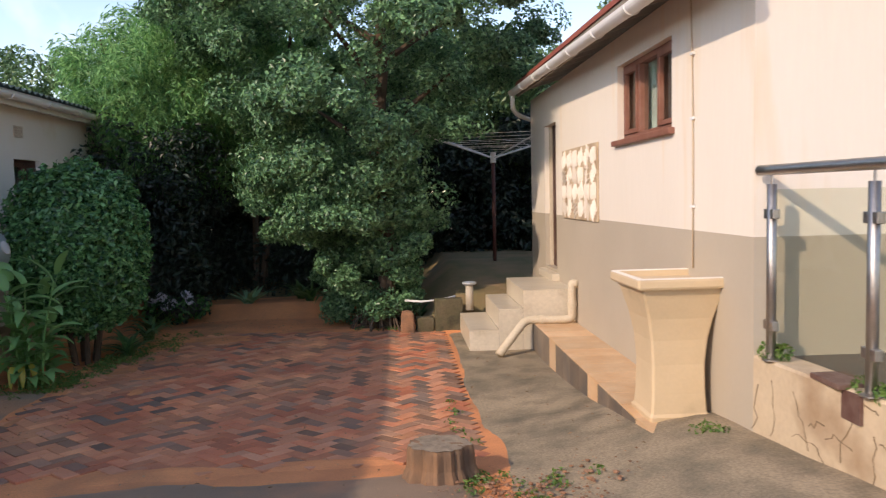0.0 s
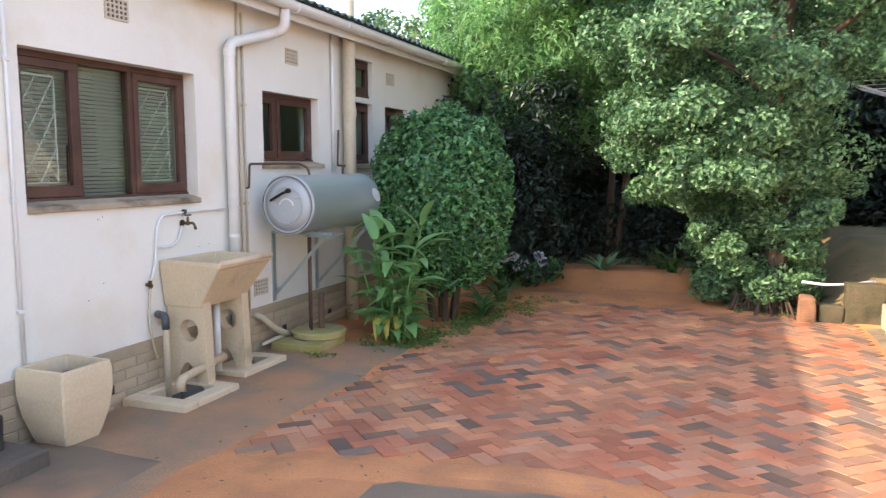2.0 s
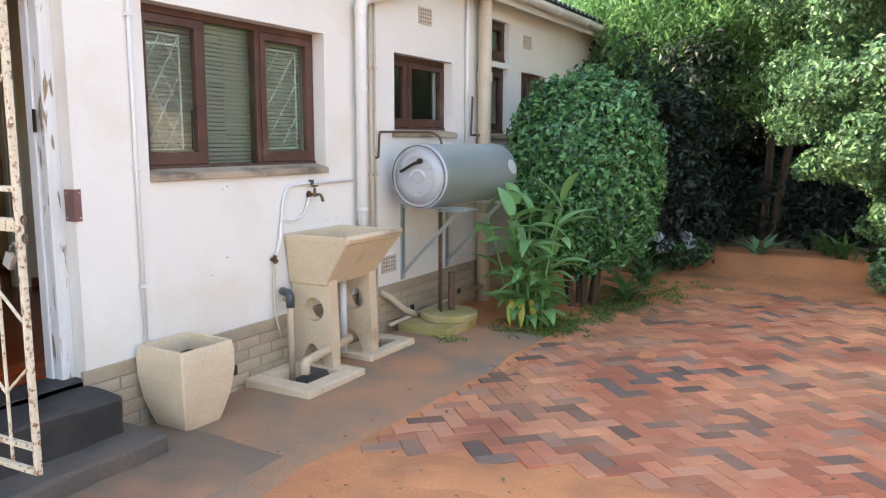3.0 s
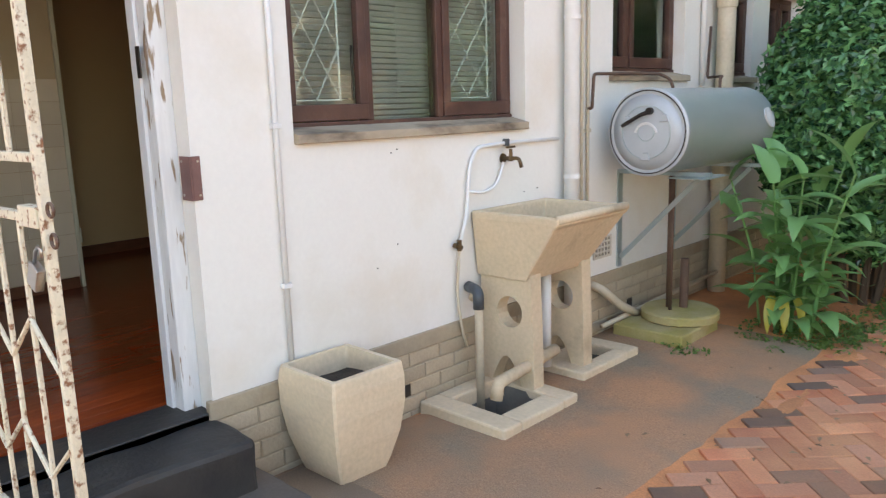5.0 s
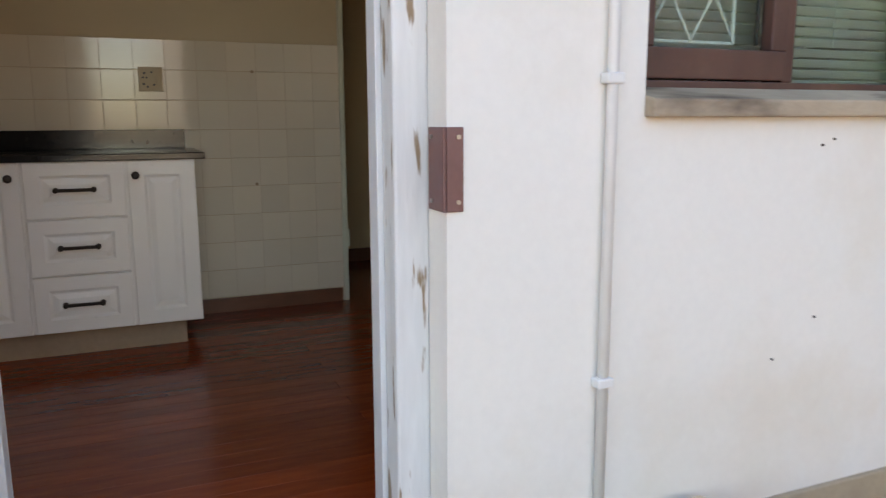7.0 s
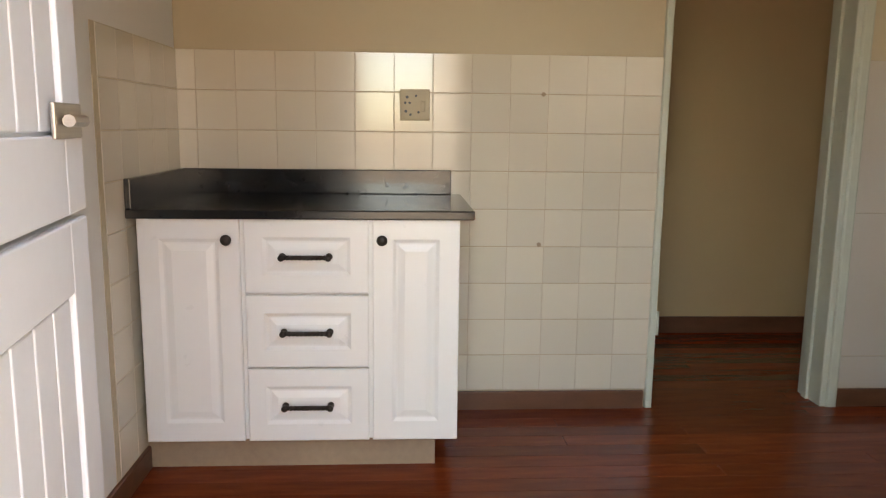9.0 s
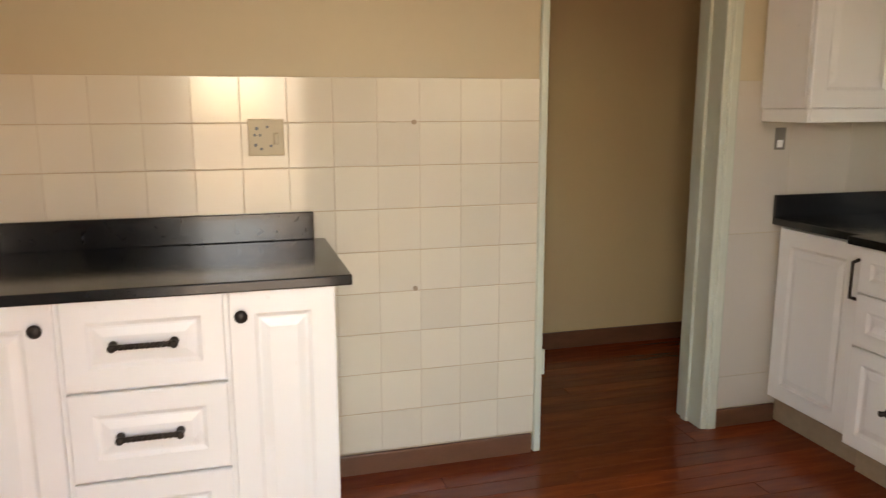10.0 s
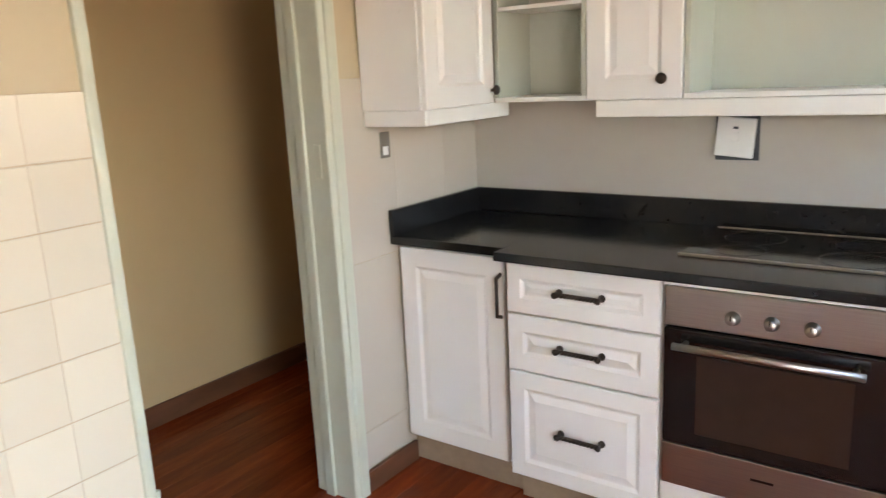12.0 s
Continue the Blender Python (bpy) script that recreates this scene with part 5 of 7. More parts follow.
def wall_units():
    g = "wall cupboards over the worktop"
    zb, zt = 1.352, 2.15
    kw = KX + 0.004
    c = thing("wall_cabinet", "white wall cupboard with a panelled door and pelmet", "wall cabinet", (-6.9, 7.1, 1.3), g)
    part("body", box(kw, -6.772, 6.872, 7.285, zb, zt, 0.002), CABINET, c)
    m = frame_matrix((-6.752, 0, 0), (0, 1, 0), (1, 0, 0))
    d = part("cabinet_door", panel(0.405, zt - zb), CABINET, c, m=m @ Matrix.Translation((6.876, 0, zb)))
    knob(m, d, 7.262, 1.398)
    part("pelmet", box(kw, -6.760, 6.878, 6.896, 1.300, zb, 0.004), CABINET, c)
    part("pelmet", box(-6.778, -6.760, 6.896, 7.40, 1.300, zb, 0.004), CABINET, c)

    def open_unit(x0, x1, label, shelves):
        o = thing("open_wall_unit", label, "wall shelf", ((x0 + x1) / 2, 7.4, zb), g)
        part("back_panel", box(x0, x1, KY1 - 0.012, KY1 - 0.004, zb, zt), CARCASS, o)
        part("bottom_board", box(x0, x1, 7.31, KY1 - 0.012, zb, zb + 0.016, 0.002), CABINET, o)
        part("top_board", box(x0, x1, 7.31, KY1 - 0.012, zt - 0.016, zt, 0.002), CABINET, o)
        for a in (x0, x1 - 0.016):
            part("side_panel", box(a, a + 0.016, 7.315, KY1 - 0.012, zb + 0.016, zt - 0.016), CARCASS, o)
        for s in shelves:
            part("shelf", box(x0 + 0.016, x1 - 0.016, 7.32, KY1 - 0.012, s, s + 0.014, 0.002), CABINET, o)

    open_unit(-6.765, -6.412, "open wall shelf unit with grey-green inside", (1.665,))
    open_unit(-6.085, -5.10, "wide open wall shelf unit with grey-green inside", (1.80,))
    c = thing("wall_cabinet", "white wall cupboard with panelled door and iron knob", "wall cabinet", (-6.25, 7.4, 1.3), g)
    part("body", box(-6.41, -6.087, 7.33, KY1 - 0.004, zb, zt, 0.002), CABINET, c)
    m = frame_matrix((0, 7.31, 0), (1, 0, 0), (0, -1, 0))
    d = part("cabinet_door", panel(0.318, zt - zb), CABINET, c, m=m @ Matrix.Translation((-6.408, 0, zb)))
    knob(m, d, -6.148, 1.416)
    p = thing("pelmet", "white light pelmet below the wall units", "pelmet", (-5.8, 7.3, 1.3), g)
    part("board", box(-6.38, -5.10, 7.318, 7.336, 1.296, zb - 0.001, 0.004), CABINET, p)
    part("end_board", box(-6.38, -6.362, 7.336, KY1 - 0.01, 1.296, zb - 0.001, 0.003), CABINET, p)


wall_units()


def electrics():
    s = thing("socket", "cream wall socket plate with switch and pin holes", "socket", (KX, 4.925, 1.26))
    plate = part("plate", box(KX, KX + 0.010, 4.866, 4.984, 1.199, 1.322, 0.004), KITCHEN_PAINT, s)
    for y, z, r in ((4.895, 1.29, 0.006), (4.888, 1.268, 0.005), (4.905, 1.268, 0.005), (4.890, 1.235, 0.006), (4.908, 1.222, 0.005), (4.940, 1.232, 0.005), (4.93, 1.295, 0.005)):
        part("pin_hole", rod((KX + 0.0095, y, z), (KX + 0.011, y, z), r, 10), BLACKPVC, plate)
    part("rocker", box(KX + 0.010, KX + 0.015, 4.950, 4.966, 1.235, 1.275, 0.003), KITCHEN_PAINT, plate)
    i = thing("isolator_switch", "white isolator switch hanging askew over its dark wall box", "switch", (-5.98, KY1, 1.2))
    part("wall_box", box(-6.052, -5.912, KY1 - 0.004, KY1, 1.135, 1.285), BLACKPVC, i)
    mt = Matrix.Translation((-5.985, KY1 - 0.014, 1.212)) @ pose(0, 0, 0, 0, 5, 0)
    pl = part("plate", box(-0.062, 0.062, -0.010, 0.006, -0.065, 0.065, 0.004), CABINET, i, m=mt)
    part("rocker", box(-0.012, 0.012, -0.014, -0.010, -0.012, 0.018, 0.002), CABINET, pl, m=mt)
    part("lamp", box(-0.008, 0.008, -0.0125, -0.010, 0.028, 0.036), BLACKPVC, pl, m=mt)
    w = thing("wall_box", "small open switch box in the wall beside the doorway", "switch", (KX, 6.98, 1.22))
    part("box_rim", box(KX - 0.006, KX + 0.004, 6.955, 7.005, 1.185, 1.275, 0.002), GREYCEM, w)
    part("socket_face", box(KX + 0.004, KX + 0.007, 6.965, 6.990, 1.195, 1.225), CABINET, w)


electrics()


# ---- cream house with the terrace ----
RX, RY = 2.76, 5.52
RDOOR, RWIN = (11.1, 11.85, 0.48, 2.45), (6.86, 8.28, 1.985, 2.68)
for nm, z0, z1, mt, lb in (("wall_cream_low", -0.6, 1.22, TAUPE, "taupe painted lower wall of the cream house"), ("wall_cream", 1.22, 2.95, CREAM, "cream painted upper wall of the house")):
    hol = [(a, b, max(c, z0 - 1), min(d, z1 + 1)) for a, b, c, d in (RDOOR, RWIN) if c < z1 and d > z0]
    tagged(part(nm, slab_with_holes("x", RX, 0.22, RY, 12.95, z0, z1, hol), mt), lb, "wall", kind="structure")
    tagged(part(nm + "_front", box(RX + 0.22, 9.5, RY, RY + 0.22, z0, z1), mt), lb + " facing the terrace", "wall", kind="structure")
    tagged(part(nm + "_end", box(RX + 0.22, 9.5, 12.73, 12.95, z0, z1), mt), lb + " at the far end", "wall", kind="structure")
tagged(part("wall_cream_inner", box(5.5, 5.6, RY + 0.22, 12.73, -0.6, 2.9), CREAM), "cream inner wall behind the window", "wall", kind="structure")
tagged(part("terrace_floor", box(2.93, 9.5, 0.5, RY, -0.6, 0.50), surface("dark_terrace_tile", (0.085, 0.075, 0.065), (0.12, 0.105, 0.09), 3.0, 0.45, 0.1, 40)), "dark tiled terrace floor", "terrace", kind="structure")


def terrace_kerb():
    k = thing("terrace_wall", "low cracked cream terrace wall with a damaged coping", "wall", (2.85, 4.3, 0), kind="structure")
    pts = [(2.76, 5.52), (2.80, 5.0), (2.87, 4.5), (2.90, 4.0), (2.93, 3.2), (2.95, 1.5)]
    for (xa, ya), (xb, yb) in zip(pts, pts[1:]):
        n = 5
        ring = lambda x, y: [(x, y, -0.5), (x, y, 0.50), (x + 0.012, y, 0.515), (x + 0.20, y, 0.515), (x + 0.20, y, -0.5)]
        part("wall_length", loft([ring(xa + (xb - xa) * i / n, ya + (yb - ya) * i / n) for i in range(n + 1)]), KERBPAINT, k)
    rng = random.Random(5)
    dark = surface("dark_crack", (0.18, 0.12, 0.07), (0.14, 0.10, 0.06), 8, 0.95, 0.2, 50)
    for s in range(26):
        y, z = 5.45 - 0.09 * s + rng.uniform(-0.06, 0.06), rng.uniform(0.0, 0.47)
        flat = s % 2
        line = []
        for q in range(6):
            xx = np.interp(-y, [-5.52, -5.0, -4.5, -4.0, -3.2], [2.76, 2.80, 2.87, 2.90, 2.93])
            line.append((float(xx) - 0.001, y, z))
            y += rng.uniform(-0.09, 0.0) if flat else rng.uniform(-0.04, 0.04)
            z -= rng.uniform(-0.025, 0.03) if flat else rng.uniform(0.02, 0.08)
        part("crack", tube(line, rng.uniform(0.002, 0.004), 4), dark, k)
    part("coping_tile", worn_box(2.80, 3.0, 4.72, 4.98, 0.505, 0.535, 0.006, 0.004, 3), surface("maroon_coping_tile", (0.10, 0.045, 0.035), (0.16, 0.10, 0.08), 12, 0.5, 0.2, 60), k)
    part("coping_tile", box(2.835, 2.86, 4.60, 4.84, 0.36, 0.505, 0.004), surface("maroon_edge_tile", (0.10, 0.045, 0.035), (0.15, 0.09, 0.075), 14, 0.5, 0.2, 60), k)


terrace_kerb()


def balustrade():
    b = thing("balustrade", "stainless steel terrace railing with clear glass panels", "railing", (2.85, 4.6, 0.51))
    posts = [(2.785, 5.36), (2.865, 4.56), (2.95, 3.6)]
    part("handrail", tube([(2.765, 5.47, 1.61), (2.785, 5.36, 1.61), (2.865, 4.56, 1.61), (2.955, 3.5, 1.61), (2.98, 2.6, 1.61)], 0.031, 14), RAILSTEEL, b, smooth=True)
    for x, y in posts:
        p = part("post", rod((x, y, 0.52), (x, y, 1.53), 0.028, 14), RAILSTEEL, b, smooth=True)
        part("rail_pin", rod((x, y, 1.53), (x, y, 1.60), 0.007, 8), RAILSTEEL, p)
        part("base_flange", lathe([(0.05, 0), (0.05, 0.008), (0.026, 0.016)], (x, y, 0.517), 16), RAILSTEEL, p)
        for z in (0.72, 1.36):
            part("glass_clamp", box(x - 0.022, x + 0.022, y - 0.055, y - 0.015, z - 0.028, z + 0.028, 0.005), RAILSTEEL, p)
            part("glass_clamp", box(x - 0.022, x + 0.022, y + 0.015, y + 0.055, z - 0.028, z + 0.028, 0.005), RAILSTEEL, p)
    for (xa, ya), (xb, yb) in zip(posts, posts[1:]):
        u = Vector((xb - xa, yb - ya, 0))
        L = u.length
        u.normalize()
        g = part("glass_panel", box(0.04, L - 0.04, -0.004, 0.004, 0.58, 1.50, 0.002), RAILGLASS, b, "clear glass panel", m=frame_matrix((xa, ya, 0), u, (u.y, -u.x, 0)))
        g.visible_shadow = False


balustrade()


def cream_roof():
    r = thing("roof", "red tiled eave with white gutter and exposed timber rafters", "roof", (4, 9, 2.7), kind="structure")
    def lift(y):
        return 0.05 + 0.018 * (y - 5.22)

    part("tiles", loft([[(2.44, y, 2.92 + lift(y)), (2.44, y, 2.97 + lift(y)), (9.5, y, 5.20), (9.5, y, 5.15)] for y in (5.22, 8.0, 12.4)]), ROOFRED, r)
    part("tiles", loft([[(2.6, y, 3.20), (2.6, y, 3.24), (9.5, y, 5.20), (9.5, y, 5.15)] for y in (12.4, 12.8, 13.2)]), ROOFRED, r)
    for k in range(14):
        y = 5.40 + 0.51 * k
        part("rafter", loft([[(2.47, y + d, 2.80 + lift(y)), (2.47, y + d, 2.915 + lift(y)), (3.3, y + d, 3.16 + lift(y)), (3.3, y + d, 3.04 + lift(y))] for d in (0, 0.045)]), TIMBER, r)
    part("batten", loft([[(x, y, z + lift(y)) for x, z in ((2.54, 2.92), (2.58, 2.93), (2.58, 2.96), (2.54, 2.95))] for y in (5.26, 12.35)]), TIMBER, r)
    part("fascia", loft([[(x, y, z + lift(y)) for x, z in ((2.455, 2.76), (2.475, 2.76), (2.475, 2.918), (2.455, 2.918))] for y in (5.24, 12.38)]), TIMBER, r)
    half_gutter("gutter", (2.395, 5.22, 2.81), (2.395, 12.45, 3.02), 0.062, r)
    d = thing("downpipe", "white gutter outlet pipe bending back to the wall", "downpipe", (2.4, 12.4, 2.8))
    part("pipe", tube(rounded([(2.395, 12.40, 2.98), (2.395, 12.42, 2.78), (2.5, 12.6, 2.70), (2.72, 13.02, 2.68), (2.95, 13.02, 2.64), (2.95, 13.02, 0.3)], 0.08), 0.035, 12), WHITEPIPE, d, smooth=True)


cream_roof()


def cream_openings():
    y0, y1, z0, z1 = RWIN
    x = RX + 0.09
    w = thing("window_6", "weathered red-brown timber window with three lights", "window", (x, 7.5, z0), kind="structure")
    for a, b, c, d, n in ((y0, y1, z1 - 0.05, z1, "head"), (y0, y1, z0, z0 + 0.05, "bottom_rail"), (y0, y0 + 0.05, z0, z1, "side_post"), (y1 - 0.05, y1, z0, z1, "side_post"), (7.31, 7.36, z0, z1, "mullion"), (7.80, 7.85, z0, z1, "mullion")):
        part(n, box(x - 0.03, x + 0.05, a, b, c + (0.0 if n in ("head", "bottom_rail") else 0.05), d - (0.0 if n in ("head", "bottom_rail") else 0.05), 0.005), REDWIN, w)
    for a, b in ((y0 + 0.05, 7.31), (7.85, y1 - 0.05)):
        for s, t in ((a, a + 0.04), (b - 0.04, b)):
            part("sash_stile", box(x - 0.045, x, s, t, z0 + 0.09, z1 - 0.09, 0.004), REDWIN, w)
        for s in (z0 + 0.05, z1 - 0.09):
            part("sash_rail", box(x - 0.045, x, a, b, s, s + 0.04, 0.004), REDWIN, w)
    for a, b in ((y0 + 0.05, 7.31), (7.36, 7.80), (7.85, y1 - 0.05)):
        p = part("pane", box(x + 0.012, x + 0.016, a, b, z0 + 0.05, z1 - 0.05), GLASS, w)
        p.visible_shadow = False
        for k in range(6):
            yy = a + (b - a) * (k + 0.5) / 6
            part("curtain_fold", rod((x + 0.10, yy, z0), (x + 0.10, yy, z1), 0.035, 8), BLIND, w)
    tagged(part("window_sill", box(RX - 0.05, RX + 0.07, y0 - 0.06, y1 + 0.06, z0 - 0.05, z0, 0.008), REDWIN), "red-brown window sill on the cream wall", "sill", kind="structure")
    y0, y1, z0, z1 = RDOOR
    d = thing("door_2", "open brown door in a cream doorway above the tiled steps", "door", (RX + 0.1, y0, z0), kind="structure")
    for a, b in ((y0, y0 + 0.06), (y1 - 0.06, y1)):
        part("jamb", box(RX + 0.06, RX + 0.16, a, b, z0, z1, 0.005), CREAMPIPE, d)
    part("leaf", box(RX + 0.10, RX + 0.14, y0 + 0.06, y1 - 0.06, z0, z1, 0.004), WOODWIN, d)
    for z in (0.62, 1.45):
        part("door_panel", box(RX + 0.085, RX + 0.10, y0 + 0.16, y1 - 0.16, z, z + 0.7, 0.006), WOODWIN, d)
    c = thing("conduit", "thin grey cable conduit down the cream wall", "conduit", (RX - 0.01, 6.42, 0.95))
    part("tube", tube([(RX - 0.012, 6.46, 2.9), (RX - 0.012, 6.44, 2.5), (RX - 0.012, 6.42, 1.9), (RX - 0.012, 6.42, 0.95)], 0.0055, 8), TUBSTONE, c, smooth=True)
    for z in (1.38, 2.0, 2.45):
        part("clip", box(RX - 0.024, RX, 6.40, 6.45, z, z + 0.02, 0.003), WHITEPIPE, c)


cream_openings()


def wall_art():
    a = thing("wall_relief", "square cream relief panel with carved leaf fronds", "wall art", (RX, 9.75, 1.18))
    y0, y1, z0, z1 = 8.95, 10.62, 1.195, 2.03
    m = frame_matrix((RX - 0.012, y1, z0), (0, -1, 0), (-1, 0, 0))
    w, h = y1 - y0, z1 - z0
    part("panel_back", box(0, w, -0.010, 0.010, 0, h, 0.004), KERBPAINT, a, m=m)
    rng = random.Random(3)
    for c in range(6):
        for r in range(4):
            u, v, lean = w * (c + 0.5) / 6, h * (0.04 + 0.92 * (r + 0.5) / 4), (60, 96, 20, 124)[(c * 3 + r * (1 + c % 2)) % 4] + rng.uniform(-8, 8)
            d = Vector((math.cos(radians(lean)), 0, math.sin(radians(lean))))
            s = Vector((-d.z, 0, d.x))
            for k in range(4):
                q = Vector((u, 0.016, v)) + s * (k - 1.5) * 0.058
                e = rng.uniform(0.075, 0.10)
                p0, p1 = q - d * e, q + d * e
                part("leaf", tube([p0, p0.lerp(p1, 0.25), p0.lerp(p1, 0.75), p1], 0.02, 6, radii=[0.006, 0.014, 0.013, 0.006]), CREAM, a, m=m)
    for c in (1, 3):
        part("stem", tube([(w * c / 4 - 0.06, 0.018, 0.03), (w * c / 4, 0.022, h / 2), (w * c / 4 + 0.08, 0.018, h - 0.03)], 0.012, 6), CREAM, a, m=m)


wall_art()


def tiled_ledge():
    l = thing("ledge", "raised ledge clad in orange and dark slate tiles along the cream wall", "ledge", (2.5, 8.2, -0.4), kind="structure")
    part("core", box(2.262, RX, 5.85, 10.68, -0.6, -0.058), GREYCEM, l)
    y = 5.845
    k = 0
    while y < 10.6:
        b = min(y + 0.33, 10.69)
        part("top_tile", box(2.252, RX - 0.002, y + 0.002, b - 0.002, -0.058, -0.045, 0.002), LEDGETILE, l)
        part("side_tile", box(2.250, 2.262, y + 0.002, b - 0.002, -0.62, -0.058, 0.002), LEDGETILE if k in (0, 4, 9) else SLATETILE, l)
        y = b
        k += 1
    part("end_tile", box(2.262, RX - 0.002, 5.838, 5.85, -0.6, -0.058, 0.002), LEDGETILE, l)


tiled_ledge()


def tall_planter():
    x, y, z0 = 2.52, 6.26, -0.045
    p = thing("tall_planter", "tall waisted cream concrete planter with a square rim", "planter", (x, y, z0))
    prof = [(0.0, 0.205), (0.03, 0.21), (0.05, 0.195), (0.18, 0.185), (0.38, 0.182), (0.55, 0.195), (0.70, 0.222), (0.84, 0.262), (0.905, 0.285), (0.91, 0.318), (0.925, 0.325), (0.965, 0.325), (0.975, 0.318)]
    rings = [square_ring(x, y, z0 + a, b, 0.014) for a, b in prof] + [square_ring(x, y, z0 + 0.975, 0.275, 0.01), square_ring(x, y, z0 + 0.935, 0.270, 0.01)]
    part("pot", loft(rings), TALLSTONE, p)
    part("rim", loft([square_ring(x, y, z0 + 0.976, 0.322, 0.012), square_ring(x, y, z0 + 0.982, 0.315, 0.012), square_ring(x, y, z0 + 0.982, 0.285, 0.01), square_ring(x, y, z0 + 0.976, 0.278, 0.01)], closed=False), CREAM, p)


tall_planter()


def tiled_steps():
    s = thing("steps", "three cream tiled steps up to the cream house door", "steps", (2.1, 10.7, -0.4), kind="structure")
    y0, y1 = 10.15, 11.55
    for k, (x0, zt) in enumerate(((1.48, -0.13), (1.84, 0.12), (2.14, 0.345))):
        part("core", box(x0 + 0.008, RX if k == 2 else (1.84, 2.14)[k] + 0.008, y0 + 0.008, y1, -0.5, zt - 0.012), GREYCEM, s)
        for j in range(4):
            ya, yb = y0 + (y1 - y0) * j / 4, y0 + (y1 - y0) * (j + 1) / 4
            xe = (1.84, 2.14, RX)[k]
            part("tread_tile", box(x0, xe - 0.002, ya + 0.0015, yb - 0.0015, zt - 0.012, zt, 0.003), STEPTILE, s)
            part("riser_tile", box(x0 - 0.001, x0 + 0.008, ya + 0.0015, yb - 0.0015, (-0.5, -0.13, 0.12)[k] + 0.001, zt - 0.013, 0.002), STEPTILE, s)
        part("side_tile", box(x0, (1.84, 2.14, RX)[k] - 0.002, y0, y0 + 0.008, (-0.5, -0.5, -0.5)[k], zt - 0.013, 0.002), STEPTILE, s)
    part("door_sill", box(2.66, RX, 10.95, 11.9, 0.345, 0.44, 0.006), STEPTILE, s)


tiled_steps()
wp = thing("waste_pipe", "cream plastic waste pipe bending over the ledge to the ground", "pipe", (2.6, 10.0, 0))
part("pipe", tube(rounded([(RX, 9.95, 0.42), (RX - 0.07, 9.95, 0.44), (RX - 0.07, 9.95, 0.02), (RX - 0.16, 9.97, 0.0), (2.20, 10.02, 0.0), (2.12, 10.0, -0.02), (1.78, 9.75, -0.35)], 0.07), 0.05, 14), CREAMPIPE, wp, smooth=True)
for q, r in (((RX - 0.07, 9.95, 0.16), (RX - 0.07, 9.95, 0.22)), ((2.30, 10.0, 0.0), (2.36, 10.0, 0.0))):
    part("collar", rod(q, r, 0.06, 14), CREAMPIPE, wp)
vp = thing("vent_pipe", "short grey capped drain vent pipe by the steps", "pipe", (1.62, 11.55, -0.1))
part("pipe", rod((1.62, 11.6, -0.1), (1.62, 11.6, 0.26), 0.055, 14), TAUPE, vp, smooth=True)
part("cap", lathe([(0.06, 0), (0.10, 0.02), (0.10, 0.04), (0.06, 0.05), (0.01, 0.052)], (1.62, 11.6, 0.25), 16), TANKCAP, vp)
rb = thing("retaining_blocks", "mossy grey concrete blocks edging the raised lawn", "retaining wall", (1.3, 11.7, -0.3))
for k, (a, b, zt) in enumerate(((1.13, 1.52, 0.07), (0.86, 1.12, -0.19))):
    part("block", worn_box(a, b, 11.55, 11.78, -0.5, zt, 0.018, 0.022, k + 2), MOSSBLOCK, rb)
cb = thing("clay_block", "worn red clay block at the foot of the tree", "block", (0.74, 11.6, -0.4))
part("block", worn_box(0.66, 0.83, 11.5, 11.72, -0.5, -0.10, 0.02, 0.03, 9), RUBBLE, cb)
wpp = thing("loose_pipe", "thin white plastic pipe lying on the raised bed", "pipe", (1.0, 11.9, 0))
part("tube", tube([(0.72, 11.92, 0.015), (0.95, 11.86, 0.0), (1.2, 11.86, 0.012), (1.45, 11.88, 0.06)], 0.018, 8), WHITEPIPE, wpp, smooth=True)


def rotary_dryer():
    x, y = 2.33, 14.3
    z0 = ground(x, y)
    d = thing("rotary_clothes_line", "rotary clothes line with red-brown post and pale arms", "clothes line", (x, y, z0))
    part("post", rod((x, y, z0 - 0.1), (x, y, 2.12), 0.032, 12), DRYERRED, d, smooth=True)
    part("hub", rod((x, y, 2.06), (x, y, 2.24), 0.05, 12), WHITEPIPE, d)
    ends = []
    for k in range(4):
        a = radians(28 + 90 * k)
        e = Vector((x + 1.35 * math.cos(a), y + 1.35 * math.sin(a), 2.50))
        ends.append(e)
        part("arm", rod((x, y, 2.14), e, 0.016, 8), WHITEPIPE, d)
    for r in range(6):
        t = 0.35 + 0.13 * r
        pts = [Vector((x, y, 2.14)).lerp(e, t) for e in ends]
        part("line", tube(pts + [pts[0]], 0.005, 5), WHITEBAR, d)


rotary_dryer()


